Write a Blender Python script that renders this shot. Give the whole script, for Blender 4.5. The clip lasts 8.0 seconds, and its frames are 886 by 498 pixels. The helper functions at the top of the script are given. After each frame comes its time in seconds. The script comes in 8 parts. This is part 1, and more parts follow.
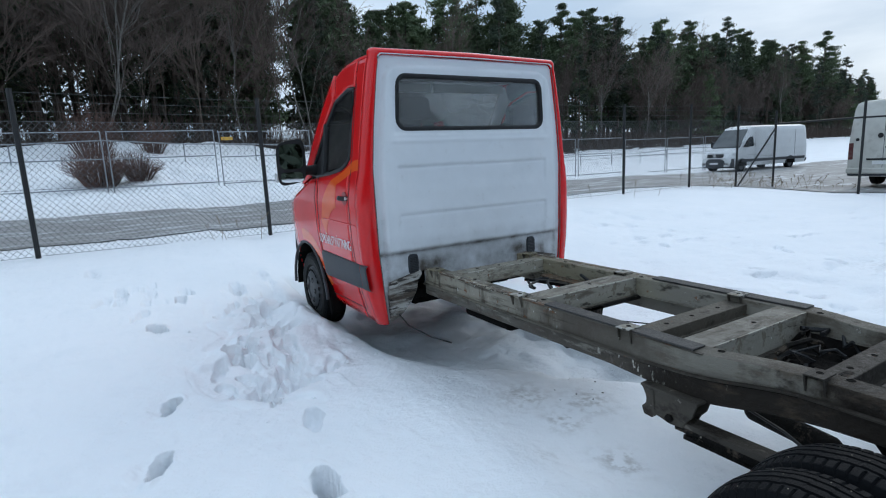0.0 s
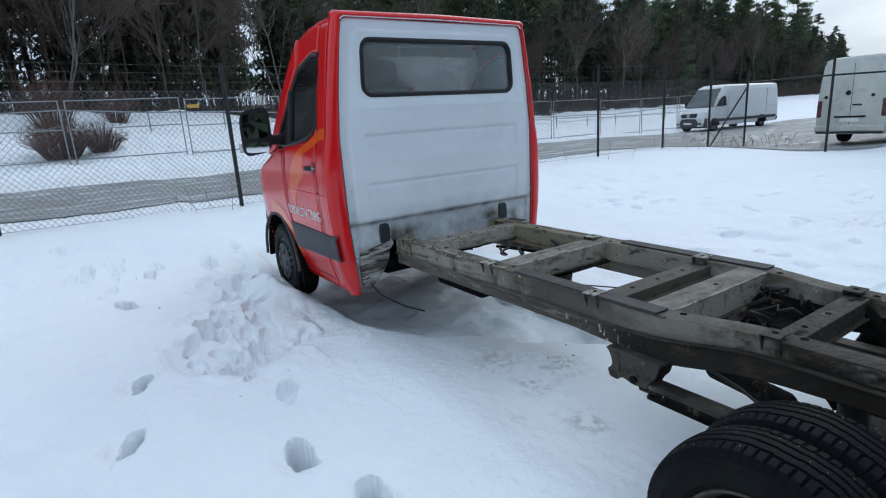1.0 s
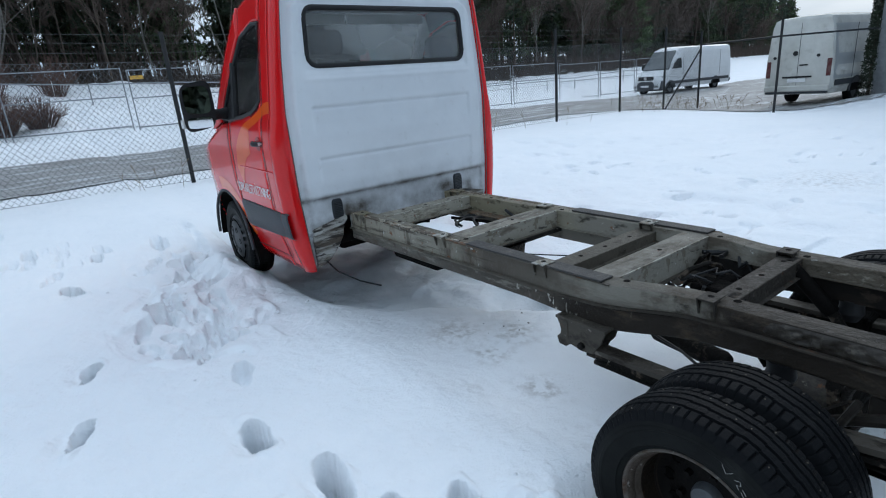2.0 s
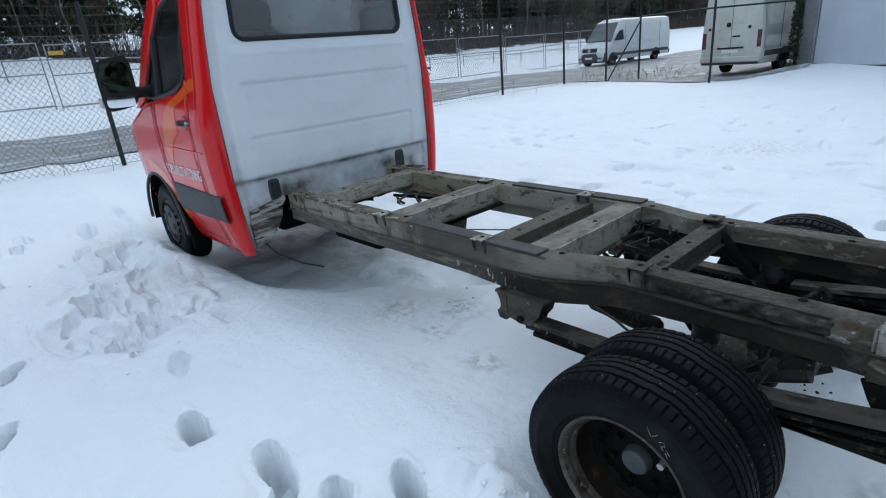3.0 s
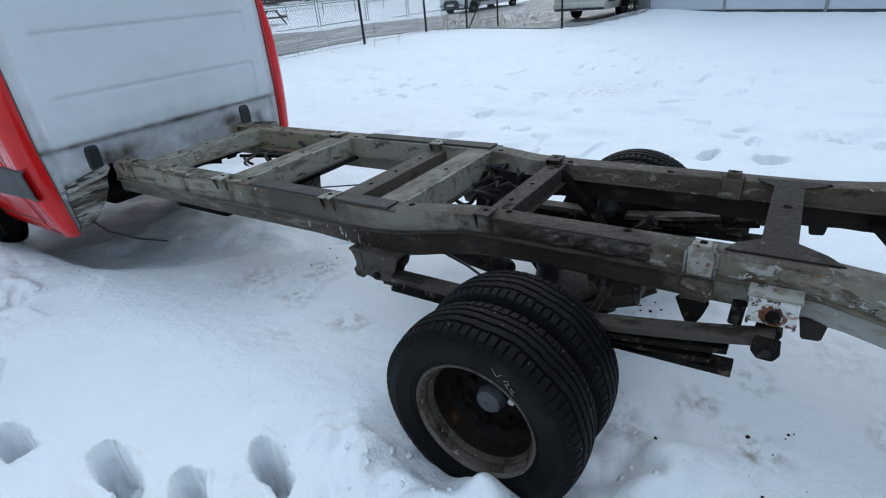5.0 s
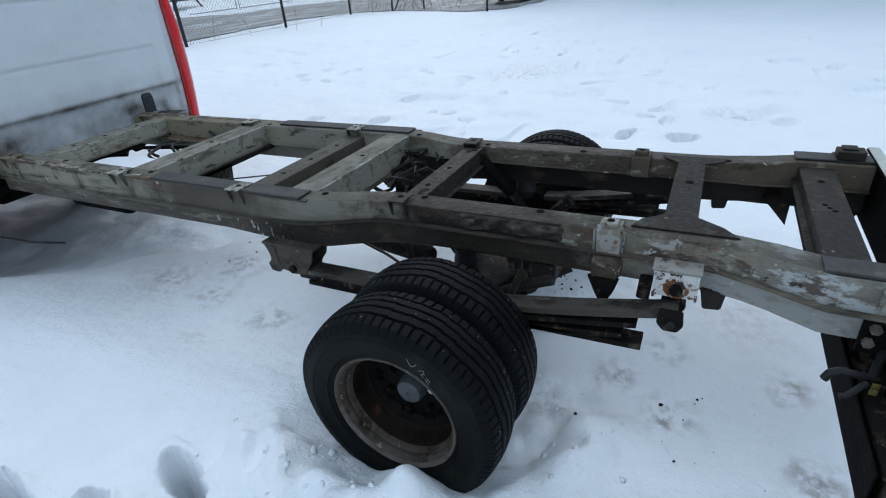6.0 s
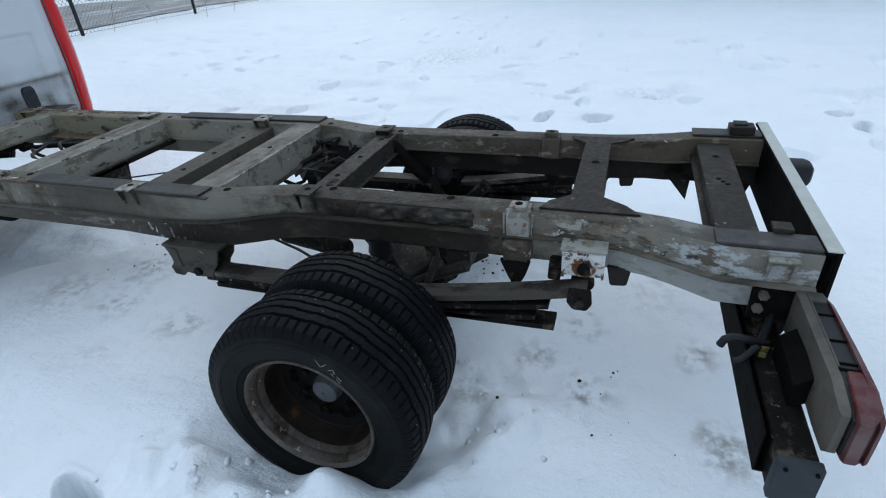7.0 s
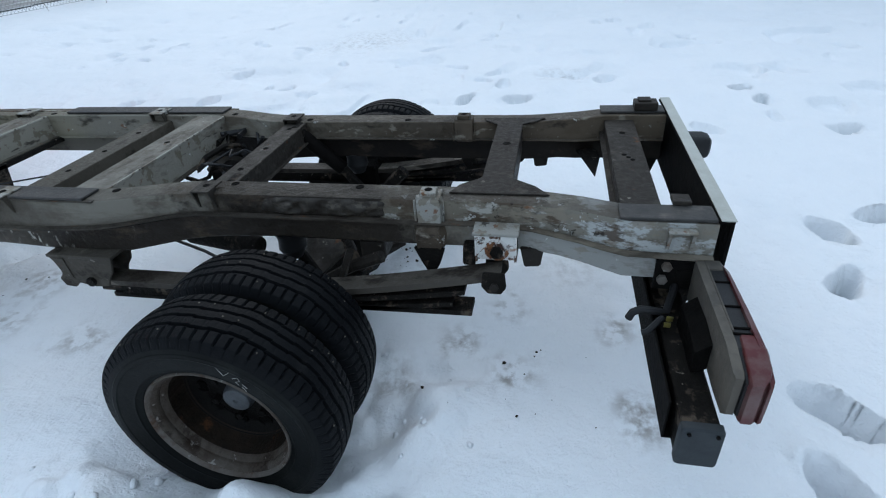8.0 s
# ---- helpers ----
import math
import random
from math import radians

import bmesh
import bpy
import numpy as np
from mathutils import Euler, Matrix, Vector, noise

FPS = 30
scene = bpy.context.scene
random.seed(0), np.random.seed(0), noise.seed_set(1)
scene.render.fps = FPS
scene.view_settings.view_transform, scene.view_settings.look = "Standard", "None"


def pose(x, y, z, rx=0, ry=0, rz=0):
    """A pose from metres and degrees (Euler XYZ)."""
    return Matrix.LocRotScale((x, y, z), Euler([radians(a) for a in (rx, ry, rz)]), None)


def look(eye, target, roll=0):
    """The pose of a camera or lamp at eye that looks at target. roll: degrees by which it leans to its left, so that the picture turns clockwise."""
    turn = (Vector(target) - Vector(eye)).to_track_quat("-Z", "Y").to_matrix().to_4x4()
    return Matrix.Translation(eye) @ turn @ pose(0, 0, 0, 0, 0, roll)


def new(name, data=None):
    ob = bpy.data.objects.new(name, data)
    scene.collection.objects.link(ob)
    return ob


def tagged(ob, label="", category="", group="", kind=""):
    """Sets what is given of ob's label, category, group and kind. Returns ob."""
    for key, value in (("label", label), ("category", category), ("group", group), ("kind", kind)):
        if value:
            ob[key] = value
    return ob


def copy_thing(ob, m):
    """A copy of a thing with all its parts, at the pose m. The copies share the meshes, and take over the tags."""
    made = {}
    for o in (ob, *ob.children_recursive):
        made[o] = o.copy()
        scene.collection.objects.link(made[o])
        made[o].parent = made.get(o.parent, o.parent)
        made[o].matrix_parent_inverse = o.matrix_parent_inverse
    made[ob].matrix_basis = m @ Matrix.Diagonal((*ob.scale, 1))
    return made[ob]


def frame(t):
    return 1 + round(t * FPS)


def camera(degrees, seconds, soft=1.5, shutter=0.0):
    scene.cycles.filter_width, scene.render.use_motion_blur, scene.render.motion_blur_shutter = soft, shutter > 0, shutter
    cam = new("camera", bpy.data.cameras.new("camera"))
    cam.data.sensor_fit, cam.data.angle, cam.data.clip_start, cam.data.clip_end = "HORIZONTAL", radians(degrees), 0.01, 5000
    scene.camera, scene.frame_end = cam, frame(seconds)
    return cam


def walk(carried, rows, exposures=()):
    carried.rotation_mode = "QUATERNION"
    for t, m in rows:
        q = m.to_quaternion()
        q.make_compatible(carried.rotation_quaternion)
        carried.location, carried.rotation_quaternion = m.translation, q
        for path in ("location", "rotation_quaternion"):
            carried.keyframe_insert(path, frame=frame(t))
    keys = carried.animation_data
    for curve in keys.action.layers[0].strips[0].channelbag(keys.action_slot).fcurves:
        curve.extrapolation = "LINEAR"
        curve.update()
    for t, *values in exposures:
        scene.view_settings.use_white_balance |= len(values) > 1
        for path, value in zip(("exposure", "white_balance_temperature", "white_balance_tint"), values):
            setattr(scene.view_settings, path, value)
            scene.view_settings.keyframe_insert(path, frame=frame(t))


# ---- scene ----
cam = camera(80.0, 8.0, soft=1.1)
PATH = [
    (0, (-2.374, -0.566, 1.535), (-1.36, 1.124, 1.195), -2.7),
    (0.5, (-2.355, -0.568, 1.538), (-1.322, 1.096, 1.136), -3.1),
    (1, (-2.316, -0.577, 1.55), (-1.255, 1.051, 1.078), -3.7),
    (2.5, (-2.206, -0.624, 1.573), (-1.015, 0.847, 0.926), -5.1),
    (3, (-2.168, -0.634, 1.563), (-0.921, 0.767, 0.868), -5.3),
    (3.5, (-2.137, -0.641, 1.555), (-0.833, 0.679, 0.809), -5.5),
    (4, (-2.096, -0.659, 1.545), (-0.735, 0.571, 0.748), -5.6),
    (4.5, (-2.061, -0.673, 1.534), (-0.647, 0.461, 0.688), -5.6),
    (6, (-1.945, -0.744, 1.501), (-0.394, 0.083, 0.547), -4.9),
    (6.5, (-1.912, -0.775, 1.494), (-0.325, -0.056, 0.511), -4.7),
    (7, (-1.874, -0.808, 1.481), (-0.258, -0.204, 0.469), -4.5),
    (7.5, (-1.838, -0.848, 1.47), (-0.202, -0.359, 0.428), -4.4),
    (8, (-1.809, -0.88, 1.459), (-0.164, -0.498, 0.388), -4.3),
]
walk(cam, [(t, look(eye, target, roll)) for t, eye, target, roll in PATH], exposures=[(0, 0.0), (2.5, 0.02), (4.5, 0.055), (6, 0.07), (8, 0.04)])

# ---- world, sun ----
world = bpy.data.worlds.new("overcast_sky")
scene.world = world
world.use_nodes = True
wn, wl = world.node_tree.nodes, world.node_tree.links
wn.clear()
w_out, w_bg, w_sky = wn.new("ShaderNodeOutputWorld"), wn.new("ShaderNodeBackground"), wn.new("ShaderNodeTexSky")
w_sky.sky_type, w_sky.sun_disc = "NISHITA", False
SUN_UP, SUN_ROT = radians(36), radians(68)
w_sky.sun_elevation, w_sky.sun_rotation = SUN_UP, SUN_ROT
w_sky.air_density, w_sky.dust_density, w_sky.ozone_density = 1.0, 3.0, 1.5
w_geo, w_map, w_noise, w_ramp, w_mix = (wn.new("ShaderNodeTexCoord"), wn.new("ShaderNodeMapping"), wn.new("ShaderNodeTexNoise"),
                                        wn.new("ShaderNodeValToRGB"), wn.new("ShaderNodeMix"))
w_map.inputs["Scale"].default_value = (1.0, 1.0, 4.0)
w_noise.inputs["Scale"].default_value, w_noise.inputs["Detail"].default_value = 2.2, 6.0
w_ramp.color_ramp.elements[0].position, w_ramp.color_ramp.elements[0].color = 0.36, (3.75, 5.42, 7.4, 1)
w_ramp.color_ramp.elements[1].position, w_ramp.color_ramp.elements[1].color = 0.66, (8.05, 9.5, 11.0, 1)
w_mix.data_type = "RGBA"
w_mix.inputs["Factor"].default_value = 0.85
wl.new(w_geo.outputs["Generated"], w_map.inputs["Vector"])
wl.new(w_map.outputs["Vector"], w_noise.inputs["Vector"])
wl.new(w_noise.outputs["Fac"], w_ramp.inputs["Fac"])
wl.new(w_sky.outputs["Color"], w_mix.inputs["A"])
wl.new(w_ramp.outputs["Color"], w_mix.inputs["B"])
# an overcast sky is brighter overhead than at the horizon
w_sep, w_up, w_grade = wn.new("ShaderNodeSeparateXYZ"), wn.new("ShaderNodeMapRange"), wn.new("ShaderNodeVectorMath")
w_up.inputs["From Min"].default_value, w_up.inputs["From Max"].default_value = 0.0, 1.0
w_up.inputs["To Min"].default_value, w_up.inputs["To Max"].default_value = 0.86, 1.42
w_grade.operation = "SCALE"
wl.new(w_geo.outputs["Generated"], w_sep.inputs[0])
wl.new(w_sep.outputs["Z"], w_up.inputs["Value"])
wl.new(w_mix.outputs["Result"], w_grade.inputs[0])
wl.new(w_up.outputs["Result"], w_grade.inputs["Scale"])
wl.new(w_grade.outputs["Vector"], w_bg.inputs["Color"])
w_bg.inputs["Strength"].default_value = 0.105
wl.new(w_bg.outputs["Background"], w_out.inputs["Surface"])
sun = new("sun", bpy.data.lights.new("sun", "SUN"))
sun.data.energy, sun.data.angle, sun.data.color = 0.34, radians(40), (1.0, 0.97, 0.92)
sun.matrix_world = look((20 * math.sin(SUN_ROT), 20 * math.cos(SUN_ROT), 20 * math.tan(SUN_UP)), (0, 0, 0))


# ---- materials ----
def rgb(c):
    return (*c, 1.0)


def surf(name, a, b, size=8.0, rough=(0.5, 0.7), metal=0.0, bump=0.3, bump_size=60.0, grime=None, flakes=None, spec=0.5, rand=0.0, coat=0.0, lo=0.35, hi=0.65, stretch=(1, 1, 1)):
    """Two tones mixed at a broad scale, grime and flakes of other colours, fine relief. grime, flakes: (colour, size, threshold, softness)."""
    m = bpy.data.materials.new(name)
    m.use_nodes = True
    n, l = m.node_tree.nodes, m.node_tree.links
    shader = n["Principled BSDF"]
    co = n.new("ShaderNodeTexCoord")
    mp = n.new("ShaderNodeMapping")
    mp.inputs["Scale"].default_value = stretch
    l.new(co.outputs["Object"], mp.inputs["Vector"])

    def noise_at(scale, detail=5.0):
        t = n.new("ShaderNodeTexNoise")
        t.inputs["Scale"].default_value, t.inputs["Detail"].default_value, t.inputs["Roughness"].default_value = scale, detail, 0.68
        l.new(mp.outputs["Vector"], t.inputs["Vector"])
        return t

    def ramp(src, p0, p1):
        r = n.new("ShaderNodeMapRange")
        r.inputs["From Min"].default_value, r.inputs["From Max"].default_value = p0, p1
        l.new(src, r.inputs["Value"])
        return r.outputs["Result"]

    def mixed(fac, ca, cb):
        x = n.new("ShaderNodeMix")
        x.data_type = "RGBA"
        l.new(fac, x.inputs["Factor"])
        for key, c in (("A", ca), ("B", cb)):
            if isinstance(c, tuple):
                x.inputs[key].default_value = rgb(c)
            else:
                l.new(c, x.inputs[key])
        return x.outputs["Result"]

    broad = noise_at(size)
    col = mixed(ramp(broad.outputs["Fac"], lo, hi), a, b)
    for extra in (grime, flakes):
        if extra:
            c, s, th, soft = extra
            col = mixed(ramp(noise_at(s, 8.0).outputs["Fac"], th, th + soft), col, c)
    if rand:
        info = n.new("ShaderNodeObjectInfo")
        hsv = n.new("ShaderNodeHueSaturation")
        l.new(col, hsv.inputs["Color"])
        r = n.new("ShaderNodeMapRange")
        r.inputs["To Min"].default_value, r.inputs["To Max"].default_value = 1 - rand, 1 + rand
        l.new(info.outputs["Random"], r.inputs["Value"])
        l.new(r.outputs["Result"], hsv.inputs["Value"])
        col = hsv.outputs["Color"]
    l.new(col, shader.inputs["Base Color"])
    rr = n.new("ShaderNodeMapRange")
    rr.inputs["To Min"].default_value, rr.inputs["To Max"].default_value = rough
    fine = noise_at(bump_size, 6.0)
    l.new(fine.outputs["Fac"], rr.inputs["Value"])
    l.new(rr.outputs["Result"], shader.inputs["Roughness"])
    shader.inputs["Metallic"].default_value = metal
    shader.inputs["Specular IOR Level"].default_value = spec
    shader.inputs["Coat Weight"].default_value = coat
    if bump:
        bp = n.new("ShaderNodeBump")
        bp.inputs["Strength"].default_value, bp.inputs["Distance"].default_value = bump, 0.01
        l.new(fine.outputs["Fac"], bp.inputs["Height"])
        l.new(bp.outputs["Normal"], shader.inputs["Normal"])
    return m


def glass(name, tint, rough=0.02, veil=0.05):
    """Thin pane: part clear, part glossy, with a diffuse grey veil."""
    m = bpy.data.materials.new(name)
    m.use_nodes = True
    n, l = m.node_tree.nodes, m.node_tree.links
    n.clear()
    out, mix, clear, gloss, fres = (n.new("ShaderNodeOutputMaterial"), n.new("ShaderNodeMixShader"), n.new("ShaderNodeBsdfTransparent"),
                                    n.new("ShaderNodeBsdfGlossy"), n.new("ShaderNodeFresnel"))
    clear.inputs["Color"].default_value = rgb(tint)
    gloss.inputs["Roughness"].default_value = rough
    fres.inputs["IOR"].default_value = 1.5
    l.new(fres.outputs["Fac"], mix.inputs["Fac"])
    film, dim = n.new("ShaderNodeMixShader"), n.new("ShaderNodeBsdfDiffuse")
    dim.inputs["Color"].default_value = (0.5, 0.5, 0.48, 1)
    spots, far = n.new("ShaderNodeTexNoise"), n.new("ShaderNodeMapRange")
    spots.inputs["Scale"].default_value, spots.inputs["Detail"].default_value = 5.0, 7.0
    far.inputs["To Min"].default_value, far.inputs["To Max"].default_value = veil * 0.5, veil * 1.5
    l.new(spots.outputs["Fac"], far.inputs["Value"])
    l.new(far.outputs["Result"], film.inputs["Fac"])
    l.new(clear.outputs["BSDF"], film.inputs[1])
    l.new(dim.outputs["BSDF"], film.inputs[2])
    l.new(film.outputs["Shader"], mix.inputs[1])
    l.new(gloss.outputs["BSDF"], mix.inputs[2])
    l.new(mix.outputs["Shader"], out.inputs["Surface"])
    return m


RED = surf("red_paint", (0.70, 0.008, 0.010), (0.62, 0.007, 0.009), 3, (0.18, 0.30), bump=0.02, bump_size=120, spec=0.30, coat=0.45, grime=((0.40, 0.03, 0.028), 9, 0.68, 0.2))
ORANGE = surf("orange_decal", (0.80, 0.105, 0.012), (0.74, 0.085, 0.012), 3, (0.2, 0.3), bump=0.02, spec=0.4, coat=0.45)
DARK_RED = surf("dark_red_decal", (0.36, 0.006, 0.010), (0.31, 0.006, 0.010), 3, (0.2, 0.3), bump=0.02, coat=0.5)
WHITE = surf("white_cab_paint", (0.70, 0.72, 0.74), (0.62, 0.64, 0.66), 2.2, (0.32, 0.5), bump=0.05, bump_size=40, grime=((0.40, 0.40, 0.39), 5, 0.60, 0.25))
SEAM = surf("soiled_seam_sealer", (0.06, 0.055, 0.05), (0.12, 0.11, 0.10), 20, (0.6, 0.8))
RUBBER = surf("black_rubber", (0.008, 0.008, 0.009), (0.013, 0.013, 0.014), 12, (0.45, 0.6), bump=0.1, spec=0.35)
PLASTIC = surf("dark_grey_plastic", (0.026, 0.029, 0.035), (0.038, 0.042, 0.048), 10, (0.45, 0.6), bump=0.12, bump_size=200, grime=((0.13, 0.12, 0.11), 7, 0.62, 0.2))
BLACK = surf("black_plastic", (0.010, 0.010, 0.011), (0.018, 0.018, 0.019), 10, (0.4, 0.55), bump=0.1, bump_size=150, spec=0.3)
STEEL = surf("grimy_grey_steel", (0.23, 0.205, 0.165), (0.125, 0.108, 0.085), 7, (0.42, 0.75), 0.0, 0.9, 60, grime=((0.055, 0.043, 0.033), 9, 0.50, 0.16), flakes=((0.34, 0.33, 0.30), 22, 0.62, 0.06), spec=0.25)
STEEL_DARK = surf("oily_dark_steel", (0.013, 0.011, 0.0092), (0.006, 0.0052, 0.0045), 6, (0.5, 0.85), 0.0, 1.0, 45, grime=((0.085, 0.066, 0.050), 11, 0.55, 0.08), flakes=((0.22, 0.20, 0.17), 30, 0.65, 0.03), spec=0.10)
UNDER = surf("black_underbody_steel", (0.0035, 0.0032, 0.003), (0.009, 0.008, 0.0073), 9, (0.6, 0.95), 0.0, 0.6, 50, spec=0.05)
RUST = surf("flaking_rust_on_white", (0.62, 0.60, 0.57), (0.20, 0.075, 0.025), 20, (0.6, 0.8), 0.0, 0.9, 70, grime=((0.045, 0.018, 0.010), 24, 0.52, 0.05), lo=0.49, hi=0.53)
TAPE = surf("black_rubber_strip", (0.022, 0.021, 0.021), (0.050, 0.046, 0.042), 9, (0.5, 0.8), bump=0.5, bump_size=60, grime=((0.12, 0.10, 0.085), 8, 0.6, 0.12))
TYRE = surf("weathered_tyre_rubber", (0.0025, 0.0030, 0.0040), (0.0050, 0.0056, 0.0066), 6, (0.46, 0.66), bump=0.30, bump_size=130, grime=((0.014, 0.014, 0.014), 14, 0.60, 0.15), spec=0.09)
TYRE_WALL = surf("dusty_tyre_sidewall", (0.0025, 0.0029, 0.0030), (0.0075, 0.0085, 0.0080), 5, (0.42, 0.62), bump=0.12, bump_size=90, grime=((0.016, 0.017, 0.0155), 7, 0.54, 0.2), spec=0.10)
RIM = surf("rusty_grey_rim", (0.17, 0.156, 0.14), (0.085, 0.064, 0.050), 9, (0.40, 0.65), 0.1, 0.4, 60, grime=((0.075, 0.038, 0.022), 11, 0.54, 0.12), flakes=((0.30, 0.29, 0.27), 30, 0.63, 0.03), spec=0.25)
RIM_STEP = surf("brown_grey_rim_step", (0.105, 0.090, 0.075), (0.048, 0.033, 0.024), 10, (0.40, 0.65), 0.0, 0.5, 55, grime=((0.028, 0.018, 0.012), 13, 0.52, 0.1), flakes=((0.24, 0.22, 0.20), 26, 0.62, 0.03), spec=0.2)
# disc and inner rims, much darker than the rim edge
RIM_DARK = surf("black_wheel_disc", (0.0052, 0.0048, 0.0046), (0.011, 0.0092, 0.0082), 12, (0.5, 0.7), 0.0, 0.4, 60, grime=((0.05, 0.02, 0.009), 10, 0.68, 0.1), spec=0.10)
HUB = surf("grey_hub_cap", (0.12, 0.128, 0.138), (0.075, 0.08, 0.086), 14, (0.5, 0.7), 0.2, 0.3)
CHALK = surf("white_chalk", (0.40, 0.40, 0.38), (0.2, 0.2, 0.19), 60, (0.9, 1.0))
LENS = surf("dusty_red_lens", (0.075, 0.008, 0.011), (0.10, 0.022, 0.022), 12, (0.3, 0.5), bump=0.05, grime=((0.15, 0.095, 0.088), 8, 0.42, 0.25), coat=0.0, spec=0.3)
LAMP_BODY = surf("muddy_lamp_housing", (0.055, 0.048, 0.040), (0.115, 0.098, 0.078), 9, (0.6, 0.85), bump=0.3)
YELLOW = surf("dirty_yellow_plug", (0.22, 0.18, 0.03), (0.05, 0.04, 0.015), 30, (0.5, 0.6))
SEAT = surf("dark_seat_fabric", (0.020, 0.021, 0.024), (0.03, 0.031, 0.035), 20, (0.85, 0.95), bump=0.4, bump_size=300)
INSIDE = surf("pale_grey_cab_lining", (0.42, 0.42, 0.415), (0.36, 0.36, 0.355), 5, (0.7, 0.85), bump=0.1)
LINING = surf("dark_grey_door_lining", (0.055, 0.057, 0.060), (0.075, 0.077, 0.080), 5, (0.6, 0.8), bump=0.1)
MUD = surf("dark_brown_mud", (0.016, 0.012, 0.009), (0.035, 0.027, 0.020), 30, (0.7, 0.9), bump=0.3, spec=0.1)
CHROME = surf("mirror_glass", (0.86, 0.88, 0.90), (0.84, 0.86, 0.88), 3, (0.01, 0.03), 1.0, 0.0)
CLEAR = surf("clear_lamp_lens", (0.62, 0.62, 0.60), (0.5, 0.5, 0.5), 9, (0.1, 0.2), 0.3, 0.1)
# the rear pane's veil paints in sky reflection along with dust
CAB_GLASS = glass("cab_window_glass", (0.88, 0.90, 0.90), veil=0.10)
SIDE_GLASS = glass("side_window_glass", (0.84, 0.87, 0.87), veil=0.03)
MILKY_GLASS = glass("translucent_windscreen_glass", (0.80, 0.84, 0.86), veil=0.55)
# translucent screen, added to brighten the view through the rear window
_fn, _fl = MILKY_GLASS.node_tree.nodes, MILKY_GLASS.node_tree.links
_thru = _fn.new("ShaderNodeBsdfTranslucent")
_thru.inputs["Color"].default_value = (0.32, 0.34, 0.35, 1)
for _k in [k for k in _fl if k.from_node.bl_idname == "ShaderNodeBsdfDiffuse"]:
    _fl.new(_thru.outputs["BSDF"], _k.to_socket)
SILL = surf("dirty_white_sill", (0.46, 0.45, 0.42), (0.30, 0.285, 0.255), 7, (0.5, 0.7), 0.0, 0.5, 50, grime=((0.09, 0.070, 0.052), 6, 0.44, 0.12), flakes=((0.030, 0.023, 0.018), 13, 0.52, 0.05), stretch=(0.5, 1, 2.6))
CAP = surf("dark_blue_grey_cap_plastic", (0.020, 0.025, 0.029), (0.030, 0.036, 0.040), 12, (0.5, 0.65), bump=0.15, spec=0.3)
COVER = surf("grey_wheel_cover", (0.040, 0.043, 0.047), (0.026, 0.028, 0.031), 9, (0.4, 0.55), bump=0.1)
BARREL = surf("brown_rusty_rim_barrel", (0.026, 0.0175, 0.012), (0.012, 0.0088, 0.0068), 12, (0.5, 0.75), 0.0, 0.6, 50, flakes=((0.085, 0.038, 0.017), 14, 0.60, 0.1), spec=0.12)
TEXT = surf("white_lettering", (0.78, 0.78, 0.78), (0.70, 0.70, 0.70), 9, (0.4, 0.5), bump=0.02)
POST = surf("black_post_paint", (0.012, 0.013, 0.014), (0.02, 0.02, 0.021), 8, (0.4, 0.55), 0.2, 0.1)
WIRE = surf("dull_galvanised_wire", (0.10, 0.105, 0.11), (0.16, 0.165, 0.17), 9, (0.4, 0.6), 0.5, 0.0)
GALV = surf("galvanised_tube", (0.33, 0.345, 0.36), (0.25, 0.26, 0.275), 7, (0.4, 0.6), 0.5, 0.1)
VAN_WHITE = surf("white_van_paint", (0.72, 0.73, 0.74), (0.66, 0.67, 0.68), 1.5, (0.2, 0.35), bump=0.02, coat=0.4, grime=((0.45, 0.43, 0.40), 2.5, 0.6, 0.25))
VAN_DIRTY = surf("road_soiled_white_van_paint", (0.58, 0.57, 0.53), (0.46, 0.45, 0.41), 1.2, (0.3, 0.5), bump=0.03, grime=((0.27, 0.25, 0.21), 2.0, 0.55, 0.25))
VAN_SILVER = surf("silver_van_paint", (0.44, 0.45, 0.45), (0.38, 0.39, 0.39), 1.2, (0.25, 0.4), 0.35, 0.03, grime=((0.25, 0.24, 0.22), 2.0, 0.6, 0.25))
VAN_GLASS = surf("dark_van_glass", (0.02, 0.025, 0.028), (0.03, 0.036, 0.04), 3, (0.04, 0.08), bump=0.0)
# lighter than the side glass: the screen's pale reflection is painted in
VAN_SCREEN = surf("grey_windscreen_glass", (0.07, 0.078, 0.08), (0.13, 0.14, 0.145), 1.6, (0.05, 0.10), bump=0.0)
WALL_PANEL = surf("pale_metal_cladding", (0.56, 0.60, 0.66), (0.50, 0.54, 0.60), 0.9, (0.4, 0.55), 0.1, 0.05, 30)
BARK = surf("pine_bark", (0.10, 0.072, 0.054), (0.060, 0.047, 0.038), 3, (0.8, 0.95), bump=0.6, bump_size=20, rand=0.2)
BIRCH = surf("birch_bark", (0.19, 0.175, 0.155), (0.095, 0.085, 0.076), 2, (0.7, 0.85), bump=0.3, bump_size=20, grime=((0.05, 0.045, 0.04), 4, 0.58, 0.08), stretch=(1, 1, 3), rand=0.25)
TWIG = surf("brown_twigs", (0.115, 0.083, 0.068), (0.080, 0.060, 0.050), 1.5, (0.8, 0.95), bump=0.0, rand=0.25)
SHRUB = surf("red_brown_stems", (0.135, 0.070, 0.052), (0.085, 0.050, 0.042), 2, (0.8, 0.95), bump=0.0, rand=0.2)
NEEDLE = surf("pine_needles", (0.080, 0.115, 0.048), (0.046, 0.072, 0.036), 0.6, (0.6, 0.8), bump=0.0, rand=0.35)
